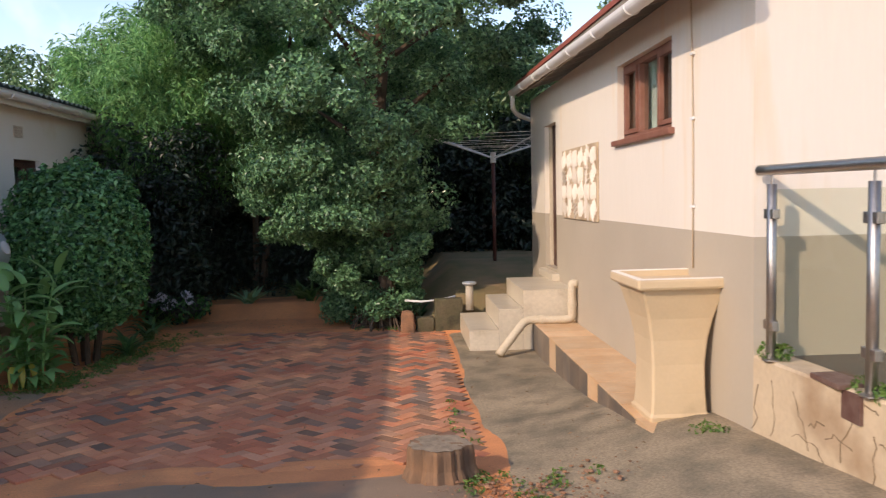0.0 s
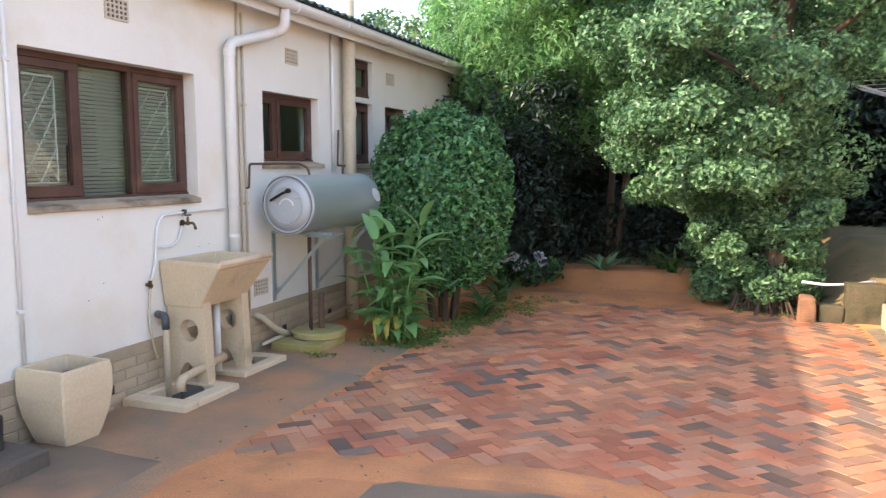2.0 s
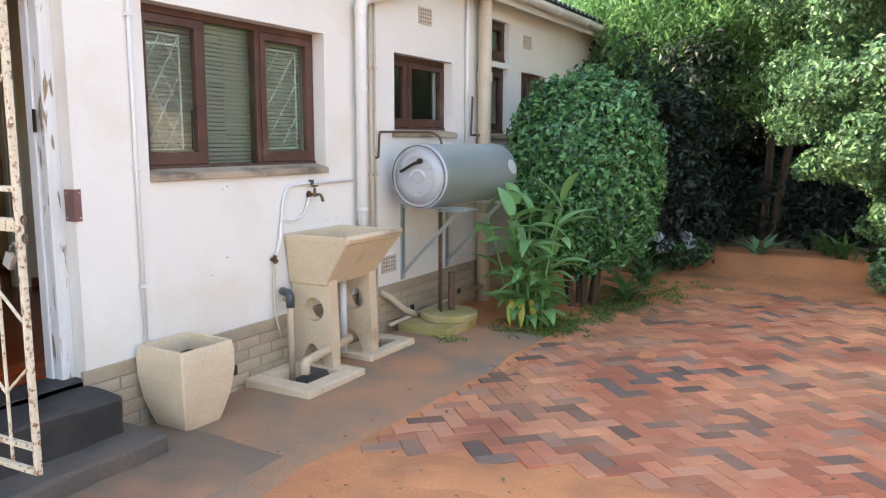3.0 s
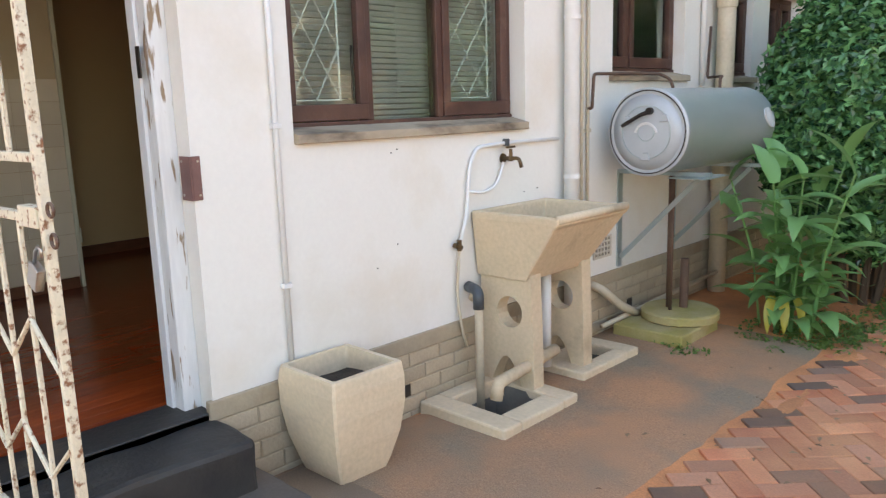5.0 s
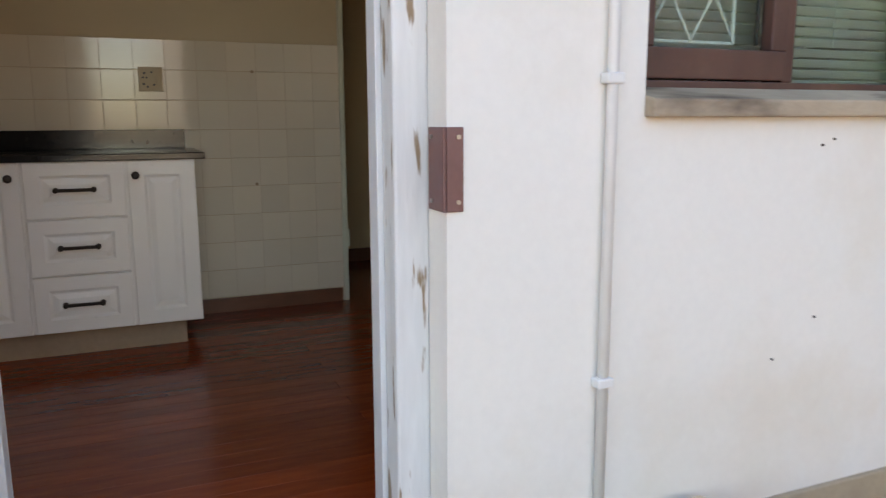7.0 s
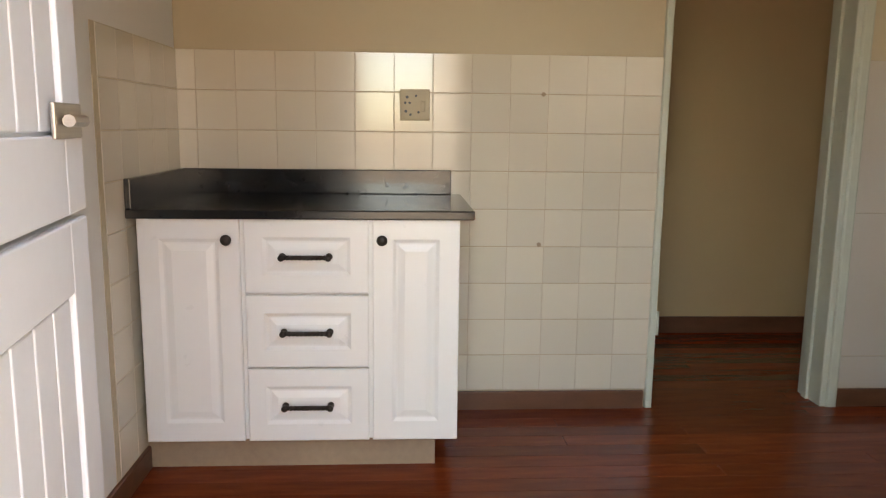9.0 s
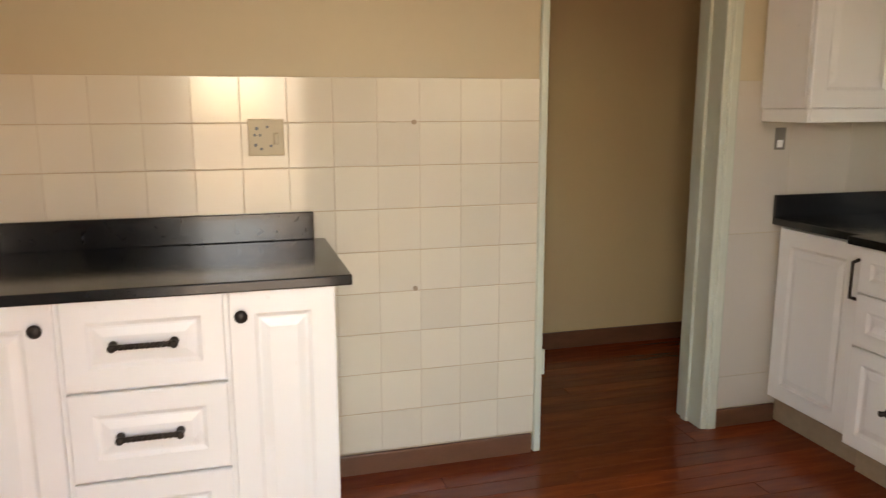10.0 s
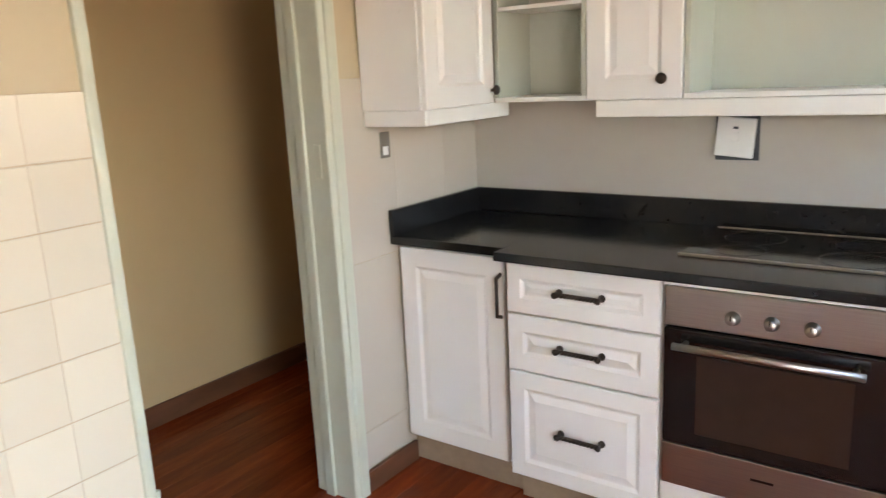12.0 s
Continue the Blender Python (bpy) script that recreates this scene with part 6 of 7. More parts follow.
def tree_stump():
    x, y = 0.88, 5.86
    z0 = ground(x, y)
    s = thing("tree_stump", "weathered sawn tree stump at the edge of the paving", "stump", (x, y, z0))
    n = 60
    prof = [(-0.06, 1.25), (0.02, 1.16), (0.10, 1.0), (0.20, 0.97), (0.225, 0.94)]
    rings = []
    for h, k in prof:
        rings.append([(x + k * r * math.cos(a) * 1.2, y + k * r * math.sin(a), z0 + h + 0.012 * noise.noise((a * 2, h, 1)))
                      for a in (2 * math.pi * i / n for i in range(n)) for r in (0.175 * (1 + 0.26 * noise.noise((3 * math.cos(a), 3 * math.sin(a), 7)) + 0.12 * noise.noise((9 * math.cos(a), 9 * math.sin(a), 4))),)])
    part("trunk", loft(rings), STUMPWOOD, s)
    top = [[(x + q * r * math.cos(a) * 1.2, y + q * r * math.sin(a), z0 + 0.226 + 0.006 * noise.noise((5 * math.cos(a) * q, 5 * math.sin(a) * q, 2))) for i in range(n) for a in (2 * math.pi * i / n,)
            for r in (0.163 * (1 + 0.26 * noise.noise((3 * math.cos(a), 3 * math.sin(a), 7)) + 0.12 * noise.noise((9 * math.cos(a), 9 * math.sin(a), 4))),)] for q in (1.0, 0.8, 0.5, 0.25, 0.05)]
    part("cut_face", loft(top), surface("grey_cut_wood", (0.30, 0.23, 0.16), (0.20, 0.155, 0.11), 14, 0.9, 0.4, 60), s, "greyed sawn top")


tree_stump()


# ---- plants ----
def trunk(points, radii, seg=9):
    return tube(points, 0.1, seg, radii=radii)


def big_tree():
    rng = np.random.default_rng(11)
    x, y = 0.42, 12.25
    z0 = ground(x, y)
    t = thing("tree", "large dense broadleaf tree with foliage down to the ground", "tree", (x, y, z0))
    part("trunk", trunk([(x, y, z0 - 0.1), (x + 0.05, y + 0.1, 0.6), (x - 0.1, y + 0.2, 1.8), (x + 0.05, y + 0.25, 3.4), (x, y + 0.2, 5.2)], [0.15, 0.12, 0.11, 0.09, 0.04]), BARK, t)
    for k in range(12):
        a, z = 2.4 * k, 0.8 + 0.33 * k
        e = Vector((math.cos(a), math.sin(a), 0)) * (0.5 + 0.14 * k if k < 8 else 1.2)
        p = Vector((x, y + 0.15, z))
        part("limb", trunk([p, p + e * 0.5 + Vector((0, 0, 0.4)), p + e + Vector((0, 0, 0.75))], [0.06, 0.04, 0.015], 6), BARK, t)
    for k in range(7):
        a = 0.9 * k
        part("root", trunk([(x, y, z0 + 0.2), (x + 0.3 * math.cos(a), y + 0.3 * math.sin(a), z0 + 0.06), (x + 0.55 * math.cos(a), y + 0.5 * math.sin(a), z0 - 0.05)], [0.05, 0.035, 0.012], 6), BARK, t)
    tangle = bmesh.new()
    for k in range(70):
        a, r = rng.uniform(-2.9, 0.9), rng.uniform(0.12, 0.6)
        q = Vector((x + r * 0.5 * math.cos(a), y + r * 0.5 * math.sin(a), z0 + rng.uniform(0.15, 0.42)))
        e = Vector((x + r * math.cos(a), y - 0.1 + r * math.sin(a), z0 + 0.01))
        join(tangle, tube([q, q.lerp(e, 0.5) + Vector((rng.uniform(-0.06, 0.06), rng.uniform(-0.06, 0.06), 0.06)), e], rng.uniform(0.005, 0.016), 5))
    part("root_tangle", tangle, BARK, t, "tangle of thin dry roots and twigs")
    zs = [-0.3, 0.2, 0.6, 1.0, 1.6, 2.2, 2.9, 3.6, 4.4, 5.2, 6.0, 6.6]
    rs = [0.5, 0.55, 0.72, 0.90, 1.15, 1.4, 1.85, 2.45, 2.65, 2.4, 1.6, 0.6]
    cs, rr = [], []
    boughs = 0
    while boughs < 150:
        z = rng.uniform(-0.1, 6.4)
        r = float(np.interp(z, zs, rs))
        if rng.random() > (r / 2.6) ** 0.8 + 0.2:
            continue
        boughs += 1
        a = rng.uniform(0, 2 * math.pi)
        k = rng.uniform(0.70, 1.02) * (1 + 0.2 * noise.noise((3 * math.cos(a), 3 * math.sin(a), z * 1.3)))
        c = np.array((x + float(np.interp(z, [-0.3, 0.4, 1.5, 2.4, 3.2, 4.5], [0.1, -0.2, -0.5, -0.5, -0.25, -0.3])) + r * k * math.cos(a), y + 0.2 + r * k * math.sin(a), z))
        size = rng.uniform(0.30, 0.62) * (0.55 if z < 1.2 else 1.0)
        for _ in range(6):
            d = rng.normal(size=3)
            d /= np.linalg.norm(d)
            cs.append(tuple(c + d * size * np.array((1.0, 1.0, 0.55)) * rng.uniform(0.3, 1.0) + np.array((0, 0, -0.25 * size))))
            rr.append(size * rng.uniform(0.32, 0.62))
    while len(cs) < 1080:
        z = rng.uniform(0.1, 6.2)
        r, a, k = float(np.interp(z, zs, rs)), rng.uniform(0, 2 * math.pi), rng.uniform(0.3, 0.85)
        cs.append((x + float(np.interp(z, [-0.3, 0.4, 1.5, 2.4, 3.2, 4.5], [0.1, -0.2, -0.5, -0.5, -0.25, -0.3])) + r * k * math.cos(a), y + 0.2 + r * k * math.sin(a), z))
        rr.append(rng.uniform(0.2, 0.4) * (0.65 if z < 1.2 else 1.0))
    for k in range(16):
        a = rng.uniform(2.6, 6.2)
        cs.append((x - 0.15 + 0.55 * math.cos(a), y + 0.1 + 0.5 * math.sin(a), rng.uniform(-0.15, 0.45)))
        rr.append(rng.uniform(0.14, 0.24))
    p, o = clump_points(cs, rr, 190, rng, 0.75)
    out = p - np.array((x, y, 2.8))
    out /= np.linalg.norm(out, axis=1)[:, None]
    leaf_cloud("crown", p, o * 0.6 + out * 0.6, 0.072, LEAF_BIG, t, "dense small mid-green leaves", 0.55, 0.3, rng)


def feather_tree(x, y, top, spread, n, seed, low):
    rng = np.random.default_rng(seed)
    z0 = ground(x, y)
    t = thing("feathery_tree", "slender tree with light green feathery drooping foliage", "tree", (x, y, z0), "feathery trees behind the bush")
    for k in range(3):
        dx, dy = rng.uniform(-0.4, 0.4), rng.uniform(-0.3, 0.3)
        part("trunk", trunk([(x + dx * 0.4, y + dy * 0.4, z0 - 0.1), (x + dx, y + dy, 1.6), (x + dx * 1.8, y + dy, 3.2), (x + dx * 2.4, y + dy, top - 0.4)], [0.07, 0.055, 0.04, 0.015], 7), BARK, t)
    cs, rr = [], []
    for _ in range(n):
        z = rng.uniform(low, top)
        r = spread * (1 - ((z - (low + top) / 2) / (top - low) * 1.5) ** 2) + 0.15
        a = rng.uniform(0, 2 * math.pi)
        k = rng.uniform(0.3, 1.0)
        cs.append((x + r * k * math.cos(a), y + r * k * math.sin(a), z))
        rr.append(rng.uniform(0.22, 0.42))
    p, o = clump_points(cs, rr, 230, rng, 1.0, 0.6)
    leaf_cloud("crown", p, o, 0.115, LEAF_FEATHER, t, "fine light green leaves", 0.2, 1.2, rng, 0.4)


def clipped_bush():
    rng = np.random.default_rng(5)
    x, y = -3.10, 10.25
    z0 = ground(x, y)
    b = thing("clipped_bush", "round clipped dark green bush on short stems", "bush", (x, y, z0))
    for k in range(6):
        a = k * 1.05
        part("stem", trunk([(x + 0.12 * math.cos(a), y + 0.12 * math.sin(a), z0 - 0.05), (x + 0.25 * math.cos(a), y + 0.25 * math.sin(a), 0.4), (x + 0.5 * math.cos(a), y + 0.5 * math.sin(a), 1.2)], [0.035, 0.028, 0.01], 6), BARK, b)
    n = 42000
    d = rng.normal(size=(n, 3))
    d /= np.linalg.norm(d, axis=1)[:, None]
    cz = 0.98
    lump = np.array([1 + 0.12 * noise.noise((3.2 * q[0], 3.2 * q[1], 3.2 * q[2])) + 0.11 * noise.noise((9 * q[0], 9 * q[1], 9 * q[2])) + 0.13 * noise.noise((19 * q[0], 19 * q[1], 19 * q[2])) for q in d])
    rad = lump * (1 - 0.34 * rng.random(n) ** 2)
    p = np.array((x, y, cz)) + d * rad[:, None] * np.array((0.76, 0.76, 0.97))
    keep = p[:, 2] > -0.2
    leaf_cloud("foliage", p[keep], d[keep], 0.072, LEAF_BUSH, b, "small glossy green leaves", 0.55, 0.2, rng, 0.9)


def blade(base, out, length, width, arch, rng, n=6, up=0.8, twist=0.0):
    """One long leaf: a folded strip that rises, arches over and tapers to its tip; verts and faces."""
    out = Vector(out).normalized()
    side = Vector((-out.y, out.x, 0))
    vs, fs = [], []
    p, ang = Vector(base), math.atan2(up, 1)
    for i in range(n + 1):
        t = i / n
        w = width * (math.sin(math.pi * min(1, 0.12 + 0.88 * t) ** 0.8)) * 0.5
        nrm = Vector((-math.sin(ang) * out.x, -math.sin(ang) * out.y, math.cos(ang)))
        sd = side * math.cos(twist * t) + nrm * math.sin(twist * t)
        vs += [p - sd * w + nrm * w * 0.35, p, p + sd * w + nrm * w * 0.35]
        p = p + (out * math.cos(ang) + Vector((0, 0, math.sin(ang)))) * (length / n)
        ang -= arch / n
    for i in range(n):
        a = 3 * i
        fs += [(a, a + 1, a + 4, a + 3), (a + 1, a + 2, a + 5, a + 4)]
    return vs, fs


def blades_mesh(name, items, material, parent, label=""):
    verts, faces = [], []
    for vs, fs in items:
        k = len(verts)
        verts += [v - OFF[parent] for v in vs]
        faces += [tuple(i + k for i in f) for f in fs]
    me = bpy.data.meshes.new(name)
    me.from_pydata([tuple(v) for v in verts], [], faces)
    me.materials.append(material)
    for q in me.polygons:
        q.use_smooth = True
    ob = new(name, me)
    ob.parent = parent
    OFF[ob] = OFF[parent]
    return tagged(ob, label)


def canna():
    rng = random.Random(8)
    x, y = -3.28, 9.2
    z0 = ground(x, y)
    c = thing("canna_plant", "leafy plant with large broad green leaves and yellow lower leaves", "plant", (x, y, z0))
    for s in range(14):
        a, r = rng.uniform(0, 6.28), rng.uniform(0.03, 0.34)
        bx, by = x + r * math.cos(a), y + r * math.sin(a)
        h = rng.uniform(0.55, 1.15)
        lean = Vector((math.cos(a), math.sin(a), 0)) * rng.uniform(0.06, 0.30)
        top = Vector((bx, by, z0 + h)) + lean
        part("stalk", trunk([(bx, by, z0 - 0.03), Vector((bx, by, z0 + h * 0.5)) + lean * 0.3, top], [0.013, 0.011, 0.006], 6), LEAF_CANNA, c)
        for k in range(8):
            t = 0.15 + 0.85 * k / 7
            q = Vector((bx, by, z0)).lerp(top, t)
            b = a + 2.4 * k + rng.uniform(-0.5, 0.5)
            blades_mesh("leaf", [blade(q, (math.cos(b), math.sin(b), 0), rng.uniform(0.30, 0.44), rng.uniform(0.10, 0.135), rng.uniform(0.6, 1.4), rng, 7, rng.uniform(0.2, 0.9) + 1.4 * (k == 7), rng.uniform(-0.4, 0.4))], LEAF_CANNA, c)
    for k in range(3):
        b = -1.5 + 0.45 * k
        blades_mesh("yellow_leaf", [blade((x + 0.12 * math.cos(b), y + 0.25 * math.sin(b), z0 + 0.28), (math.cos(b), math.sin(b), 0), 0.28, 0.065, 1.2, rng, 6, -0.9)], LEAF_YELLOW, c, "yellowing lower leaf")


def strap_plant(x, y, n, length, material, label, seed, width=0.035, arch=1.7, up=2.0, name="strap_leaf_plant"):
    rng = random.Random(seed)
    z0 = ground(x, y)
    s = thing(name, label, "plant", (x, y, z0), "low plants along the bed")
    blades_mesh("leaves", [blade((x + rng.uniform(-0.06, 0.06), y + rng.uniform(-0.06, 0.06), z0 - 0.01), (math.cos(b), math.sin(b), 0), length * rng.uniform(0.7, 1.2), width * rng.uniform(0.8, 1.2), arch * rng.uniform(0.6, 1.2), rng, 7, up * rng.uniform(0.5, 1.3))
                          for b in (rng.uniform(0, 6.28) for _ in range(n))], material, s)


def hydrangea():
    rng = np.random.default_rng(21)
    x, y = -2.85, 13.05
    z0 = ground(x, y)
    h = thing("hydrangea", "small hydrangea bush with pale blue flower heads", "bush", (x, y, z0))
    p, o = clump_points([(x + a, y + b, z0 + 0.25) for a, b in ((-0.25, 0), (0.1, -0.1), (0.3, 0.1))], [0.24, 0.24, 0.2], 200, rng, 0.8)
    leaf_cloud("foliage", p, o, 0.12, LEAF_BUSH, h, "", 0.6, 0.3, rng)
    for a, b, c in ((-0.28, -0.22, 0.42), (-0.12, -0.3, 0.46), (0.02, -0.28, 0.36), (0.22, -0.2, 0.47), (0.30, -0.28, 0.40), (-0.05, -0.3, 0.30)):
        q, w = clump_points([(x + a, y + b, z0 + c)], [0.075], 120, rng, 0.8, 0.1)
        leaf_cloud("flower_head", q, w, 0.035, PETAL, h, "pale blue round flower head", 0.9, 0.0, rng)


def leafy_wall(name, x0, x1, y0, y1, z1, n, size, material, label, seed, category="hedge", z_low=-0.2, ragged=0.9):
    """A deep bank of far foliage."""
    rng = np.random.default_rng(seed)
    cs, rr = [], []
    for _ in range(n):
        x, y = rng.uniform(x0, x1), rng.uniform(y0, y1)
        top = z1 + ragged * noise.noise((x * 0.7, y * 0.7, seed)) + 0.5 * ragged * noise.noise((x * 2, y * 2, seed))
        cs.append((x, y, rng.uniform(z_low, max(top, 0.5))))
        rr.append(rng.uniform(0.3, 0.6))
    p, o = clump_points(cs, rr, 170, rng, 0.8)
    ob = leaf_cloud(name, p, o, size, material, None, label, 0.5, 0.4, rng)
    return tagged(ob, label, category, kind="stuff")


big_tree()
feather_tree(-3.4, 14.3, 4.6, 1.45, 170, 3, 1.6)
feather_tree(-2.0, 15.0, 5.2, 1.4, 150, 4, 1.7)
clipped_bush()
canna()
hydrangea()
strap_plant(-1.84, 13.62, 26, 0.46, LEAF_ALOE, "grey-green aloe rosette with pointed leaves", 2, 0.07, 0.5, 1.0, "aloe")
for k, (x, y) in enumerate(((-0.85, 13.7), (-0.5, 13.6), (-0.15, 13.65), (0.05, 13.4), (-1.05, 14.0), (-2.85, 11.0), (-2.85, 11.7), (-3.0, 12.3), (-2.72, 10.6), (-3.1, 12.9), (0.95, 12.6))):
    strap_plant(x, y, 22, 0.5, LEAF_STRAP, "dark green strap-leaved garden plant", 30 + k, 0.05)
# these three banks have the shade of the dark gaps in their leaf colour
leafy_wall("hedge", -7.5, 8.0, 16.6, 19.2, 3.3, 820, 0.16, LEAF_SHADE, "dense hedge closing the garden, tree shade put into its near-black leaves", 7)
leafy_wall("low_shrubs", -4.0, 1.0, 14.6, 16.4, 0.7, 90, 0.10, LEAF_SHADE, "undergrowth beneath the trees, coloured near-black for their shade", 17, "shrubs", -0.2, 0.5)
# leaf mass added to fill the dark gap and shade the wall's end
leafy_wall("corner_shrubs", -4.6, -2.5, 12.6, 15.2, 2.4, 110, 0.10, LEAF_SHADE, "leaf mass in shade colour, added in the dark gap by the white house", 27, "shrubs", -0.2, 0.6)
leafy_wall("background_trees", -13.5, -2.5, 18.5, 22.0, 4.6, 330, 0.15, LEAF_FAR, "green tree tops behind the white house", 8, "trees", 1.0, 1.3)
leafy_wall("background_trees", 1.8, 9.5, 17.5, 21.0, 4.8, 260, 0.14, LEAF_FAR, "green tree tops behind the cream house", 9, "trees", 1.2, 1.3)
leafy_wall("background_trees", -3.0, 3.0, 17.5, 20.0, 5.2, 200, 0.14, LEAF_FAR, "green tree tops beyond the large tree", 12, "trees", 2.2, 0.9)


def weeds():
    rng = np.random.default_rng(6)
    cs = []
    for cx, cy, sx, sy, n in ((-3.0, 9.15, 0.3, 0.35, 80), (-2.75, 10.1, 0.22, 0.5, 70), (-3.6, 8.35, 0.15, 0.15, 8), (1.45, 5.5, 0.25, 0.2, 14), (1.15, 5.75, 0.15, 0.1, 8), (2.55, 5.6, 0.08, 0.08, 4),
                              (-2.45, 11.3, 0.3, 0.6, 30), (0.3, 11.9, 0.5, 0.2, 20), (1.1, 7.2, 0.1, 0.8, 8)):
        for _ in range(n):
            x, y = cx + sx * rng.normal() * 0.6, cy + sy * rng.normal() * 0.6
            cs.append((x, y, ground(x, y) + 0.02))
    p, o = clump_points(cs, [0.06] * len(cs), 26, rng, 0.45)
    ob = leaf_cloud("weeds", p, o, 0.028, LEAF_WEED, None, "", 0.6, 0.0, rng)
    tagged(ob, "small green weeds and ground cover on bare soil", "weeds", kind="stuff")
    cs = [(2.80, 5.40, 0.55), (2.84, 5.32, 0.57), (2.90, 4.66, 0.53), (2.90, 4.52, 0.53)]
    p, o = clump_points(cs, [0.07, 0.05, 0.07, 0.06], 80, rng, 0.9)
    ob = leaf_cloud("terrace_weeds", p, o, 0.035, LEAF_WEED, None, "", 0.5, 0.0, rng)
    tagged(ob, "bright green weeds growing from the terrace edge", "weeds", kind="stuff")
    n = 1700
    x, y = rng.uniform(-3.2, 2.2, n), rng.uniform(5.2, 13.0, n)
    keep = rng.random(n) < np.where(y > 10.5, 1.0, 0.35)
    p = np.array([(a, b, ground(a, b) + 0.034) for a, b, k in zip(x, y, keep) if k])
    ob = leaf_cloud("fallen_leaves", p, np.tile((0.0, 0.0, 1.0), (len(p), 1)), 0.035, DRYLEAF, None, "", 0.5, 0.0, rng, 0.15)
    tagged(ob, "dry fallen leaves and twigs scattered on the paving", "leaves", kind="stuff")
    m = 480
    xs, ys = rng.normal(1.35, 0.26, m), rng.normal(5.35, 0.2, m)
    p = np.array([(a, b, ground(a, b) + 0.034) for a, b in zip(xs, ys)])
    bm = bmesh.new()
    for q in p:
        s = 0.004 + 0.017 * rng.random() ** 3
        own = bmesh.new()
        bmesh.ops.create_icosphere(own, subdivisions=1, radius=s)
        for v in own.verts:
            v.co = Vector((v.co.x * rng.uniform(0.8, 1.3), v.co.y, v.co.z * 0.6)) + Vector(q)
        join(bm, own)
    tagged(part("rubble", bm, RUBBLE), "crumbled red earth and rubble by the stump", "rubble", kind="stuff")


weeds()


def soil_drift(x, y, rx, ry, seed, h=0.030):
    """A low spill of washed soil whose edge thins out over the paving."""
    bm = bmesh.new()
    n, rings = 34, 6
    centre = bm.verts.new((x, y, ground(x, y) + h))
    last = None
    for k in range(1, rings + 1):
        t = k / rings
        row = []
        for i in range(n):
            a = 2 * math.pi * i / n
            w = 1 + 0.38 * noise.noise((2 * math.cos(a), 2 * math.sin(a), seed)) + 0.18 * noise.noise((5 * math.cos(a), 5 * math.sin(a), seed))
            px, py = x + rx * t * w * math.cos(a), y + ry * t * w * math.sin(a)
            row.append(bm.verts.new((px, py, ground(px, py) + h * (1 - t) - 0.02 * t ** 3 + 0.006 * noise.noise((px * 6, py * 6, seed)) * (1 - t * t))))
        for i in range(n):
            if last:
                bm.faces.new((last[i], row[i], row[(i + 1) % n], last[(i + 1) % n]))
            else:
                bm.faces.new((centre, row[i], row[(i + 1) % n]))
        last = row
    tagged(part("soil_drift", bm, SOIL, smooth=True), "orange soil washed over the brick paving", "soil", kind="stuff")


for k, (x, y, rx, ry) in enumerate(((-2.2, 6.05, 0.75, 0.26), (-1.0, 6.2, 0.9, 0.22), (0.2, 6.3, 0.8, 0.16), (-2.75, 7.9, 0.12, 0.5), (-2.75, 8.8, 0.2, 0.5), (-2.0, 8.7, 0.20, 0.34), (-2.2, 7.75, 0.14, 0.22),
                                    (-2.5, 9.7, 0.4, 0.6), (-1.8, 11.4, 0.9, 0.5), (0.1, 11.8, 0.9, 0.28), (1.32, 5.38, 0.34, 0.26), (-1.2, 7.6, 0.26, 0.1), (-0.4, 8.6, 0.34, 0.12), (-2.1, 9.3, 0.3, 0.14))):
    soil_drift(x, y, rx, ry, 40 + k, 0.030 if rx > 0.5 else 0.020)


# ---- small marks ----
mk = thing("wall_marks", "small screw plugs and stains on the white wall", "wall fittings", (WX, 6.5, 0.5))
for y, z in ((6.44, 0.53), (6.30, 0.43), (7.47, 0.69), (7.60, 0.70), (6.42, 0.985), (6.46, 1.0)):
    part("plug", rod((WX - 0.002, y, z), (WX + 0.004, y, z), 0.0035, 8), IRON, mk)
tp = thing("tile_plugs", "small brown plugs in the tiled wall", "wall fittings", (KX, 5.44, 1.3))
for z in (1.308, 0.704):
    part("plug", rod((KX - 0.002, 5.437, z), (KX + 0.006, 5.437, z), 0.009, 8), KICK, tp)

# ---- pieces: tiles, boards, bricks, pavers ----
def piece_mesh(name, w, d, h, bevel, material):
    bm = box(-w / 2, w / 2, -d / 2, d / 2, -h, 0)
    top = [e for e in bm.edges if all(v.co.z > -1e-5 for v in e.verts)]
    bmesh.ops.bevel(bm, geom=top, offset=bevel, segments=1, affect="EDGES")
    me = bpy.data.meshes.new(name)
    bm.to_mesh(me)
    bm.free()
    me.materials.append(material)
    return me


def put(name, me, parent, m):
    o = new(name, me)
    o.parent = parent
    o.matrix_basis = Matrix.Translation(-OFF[parent]) @ m
    return o


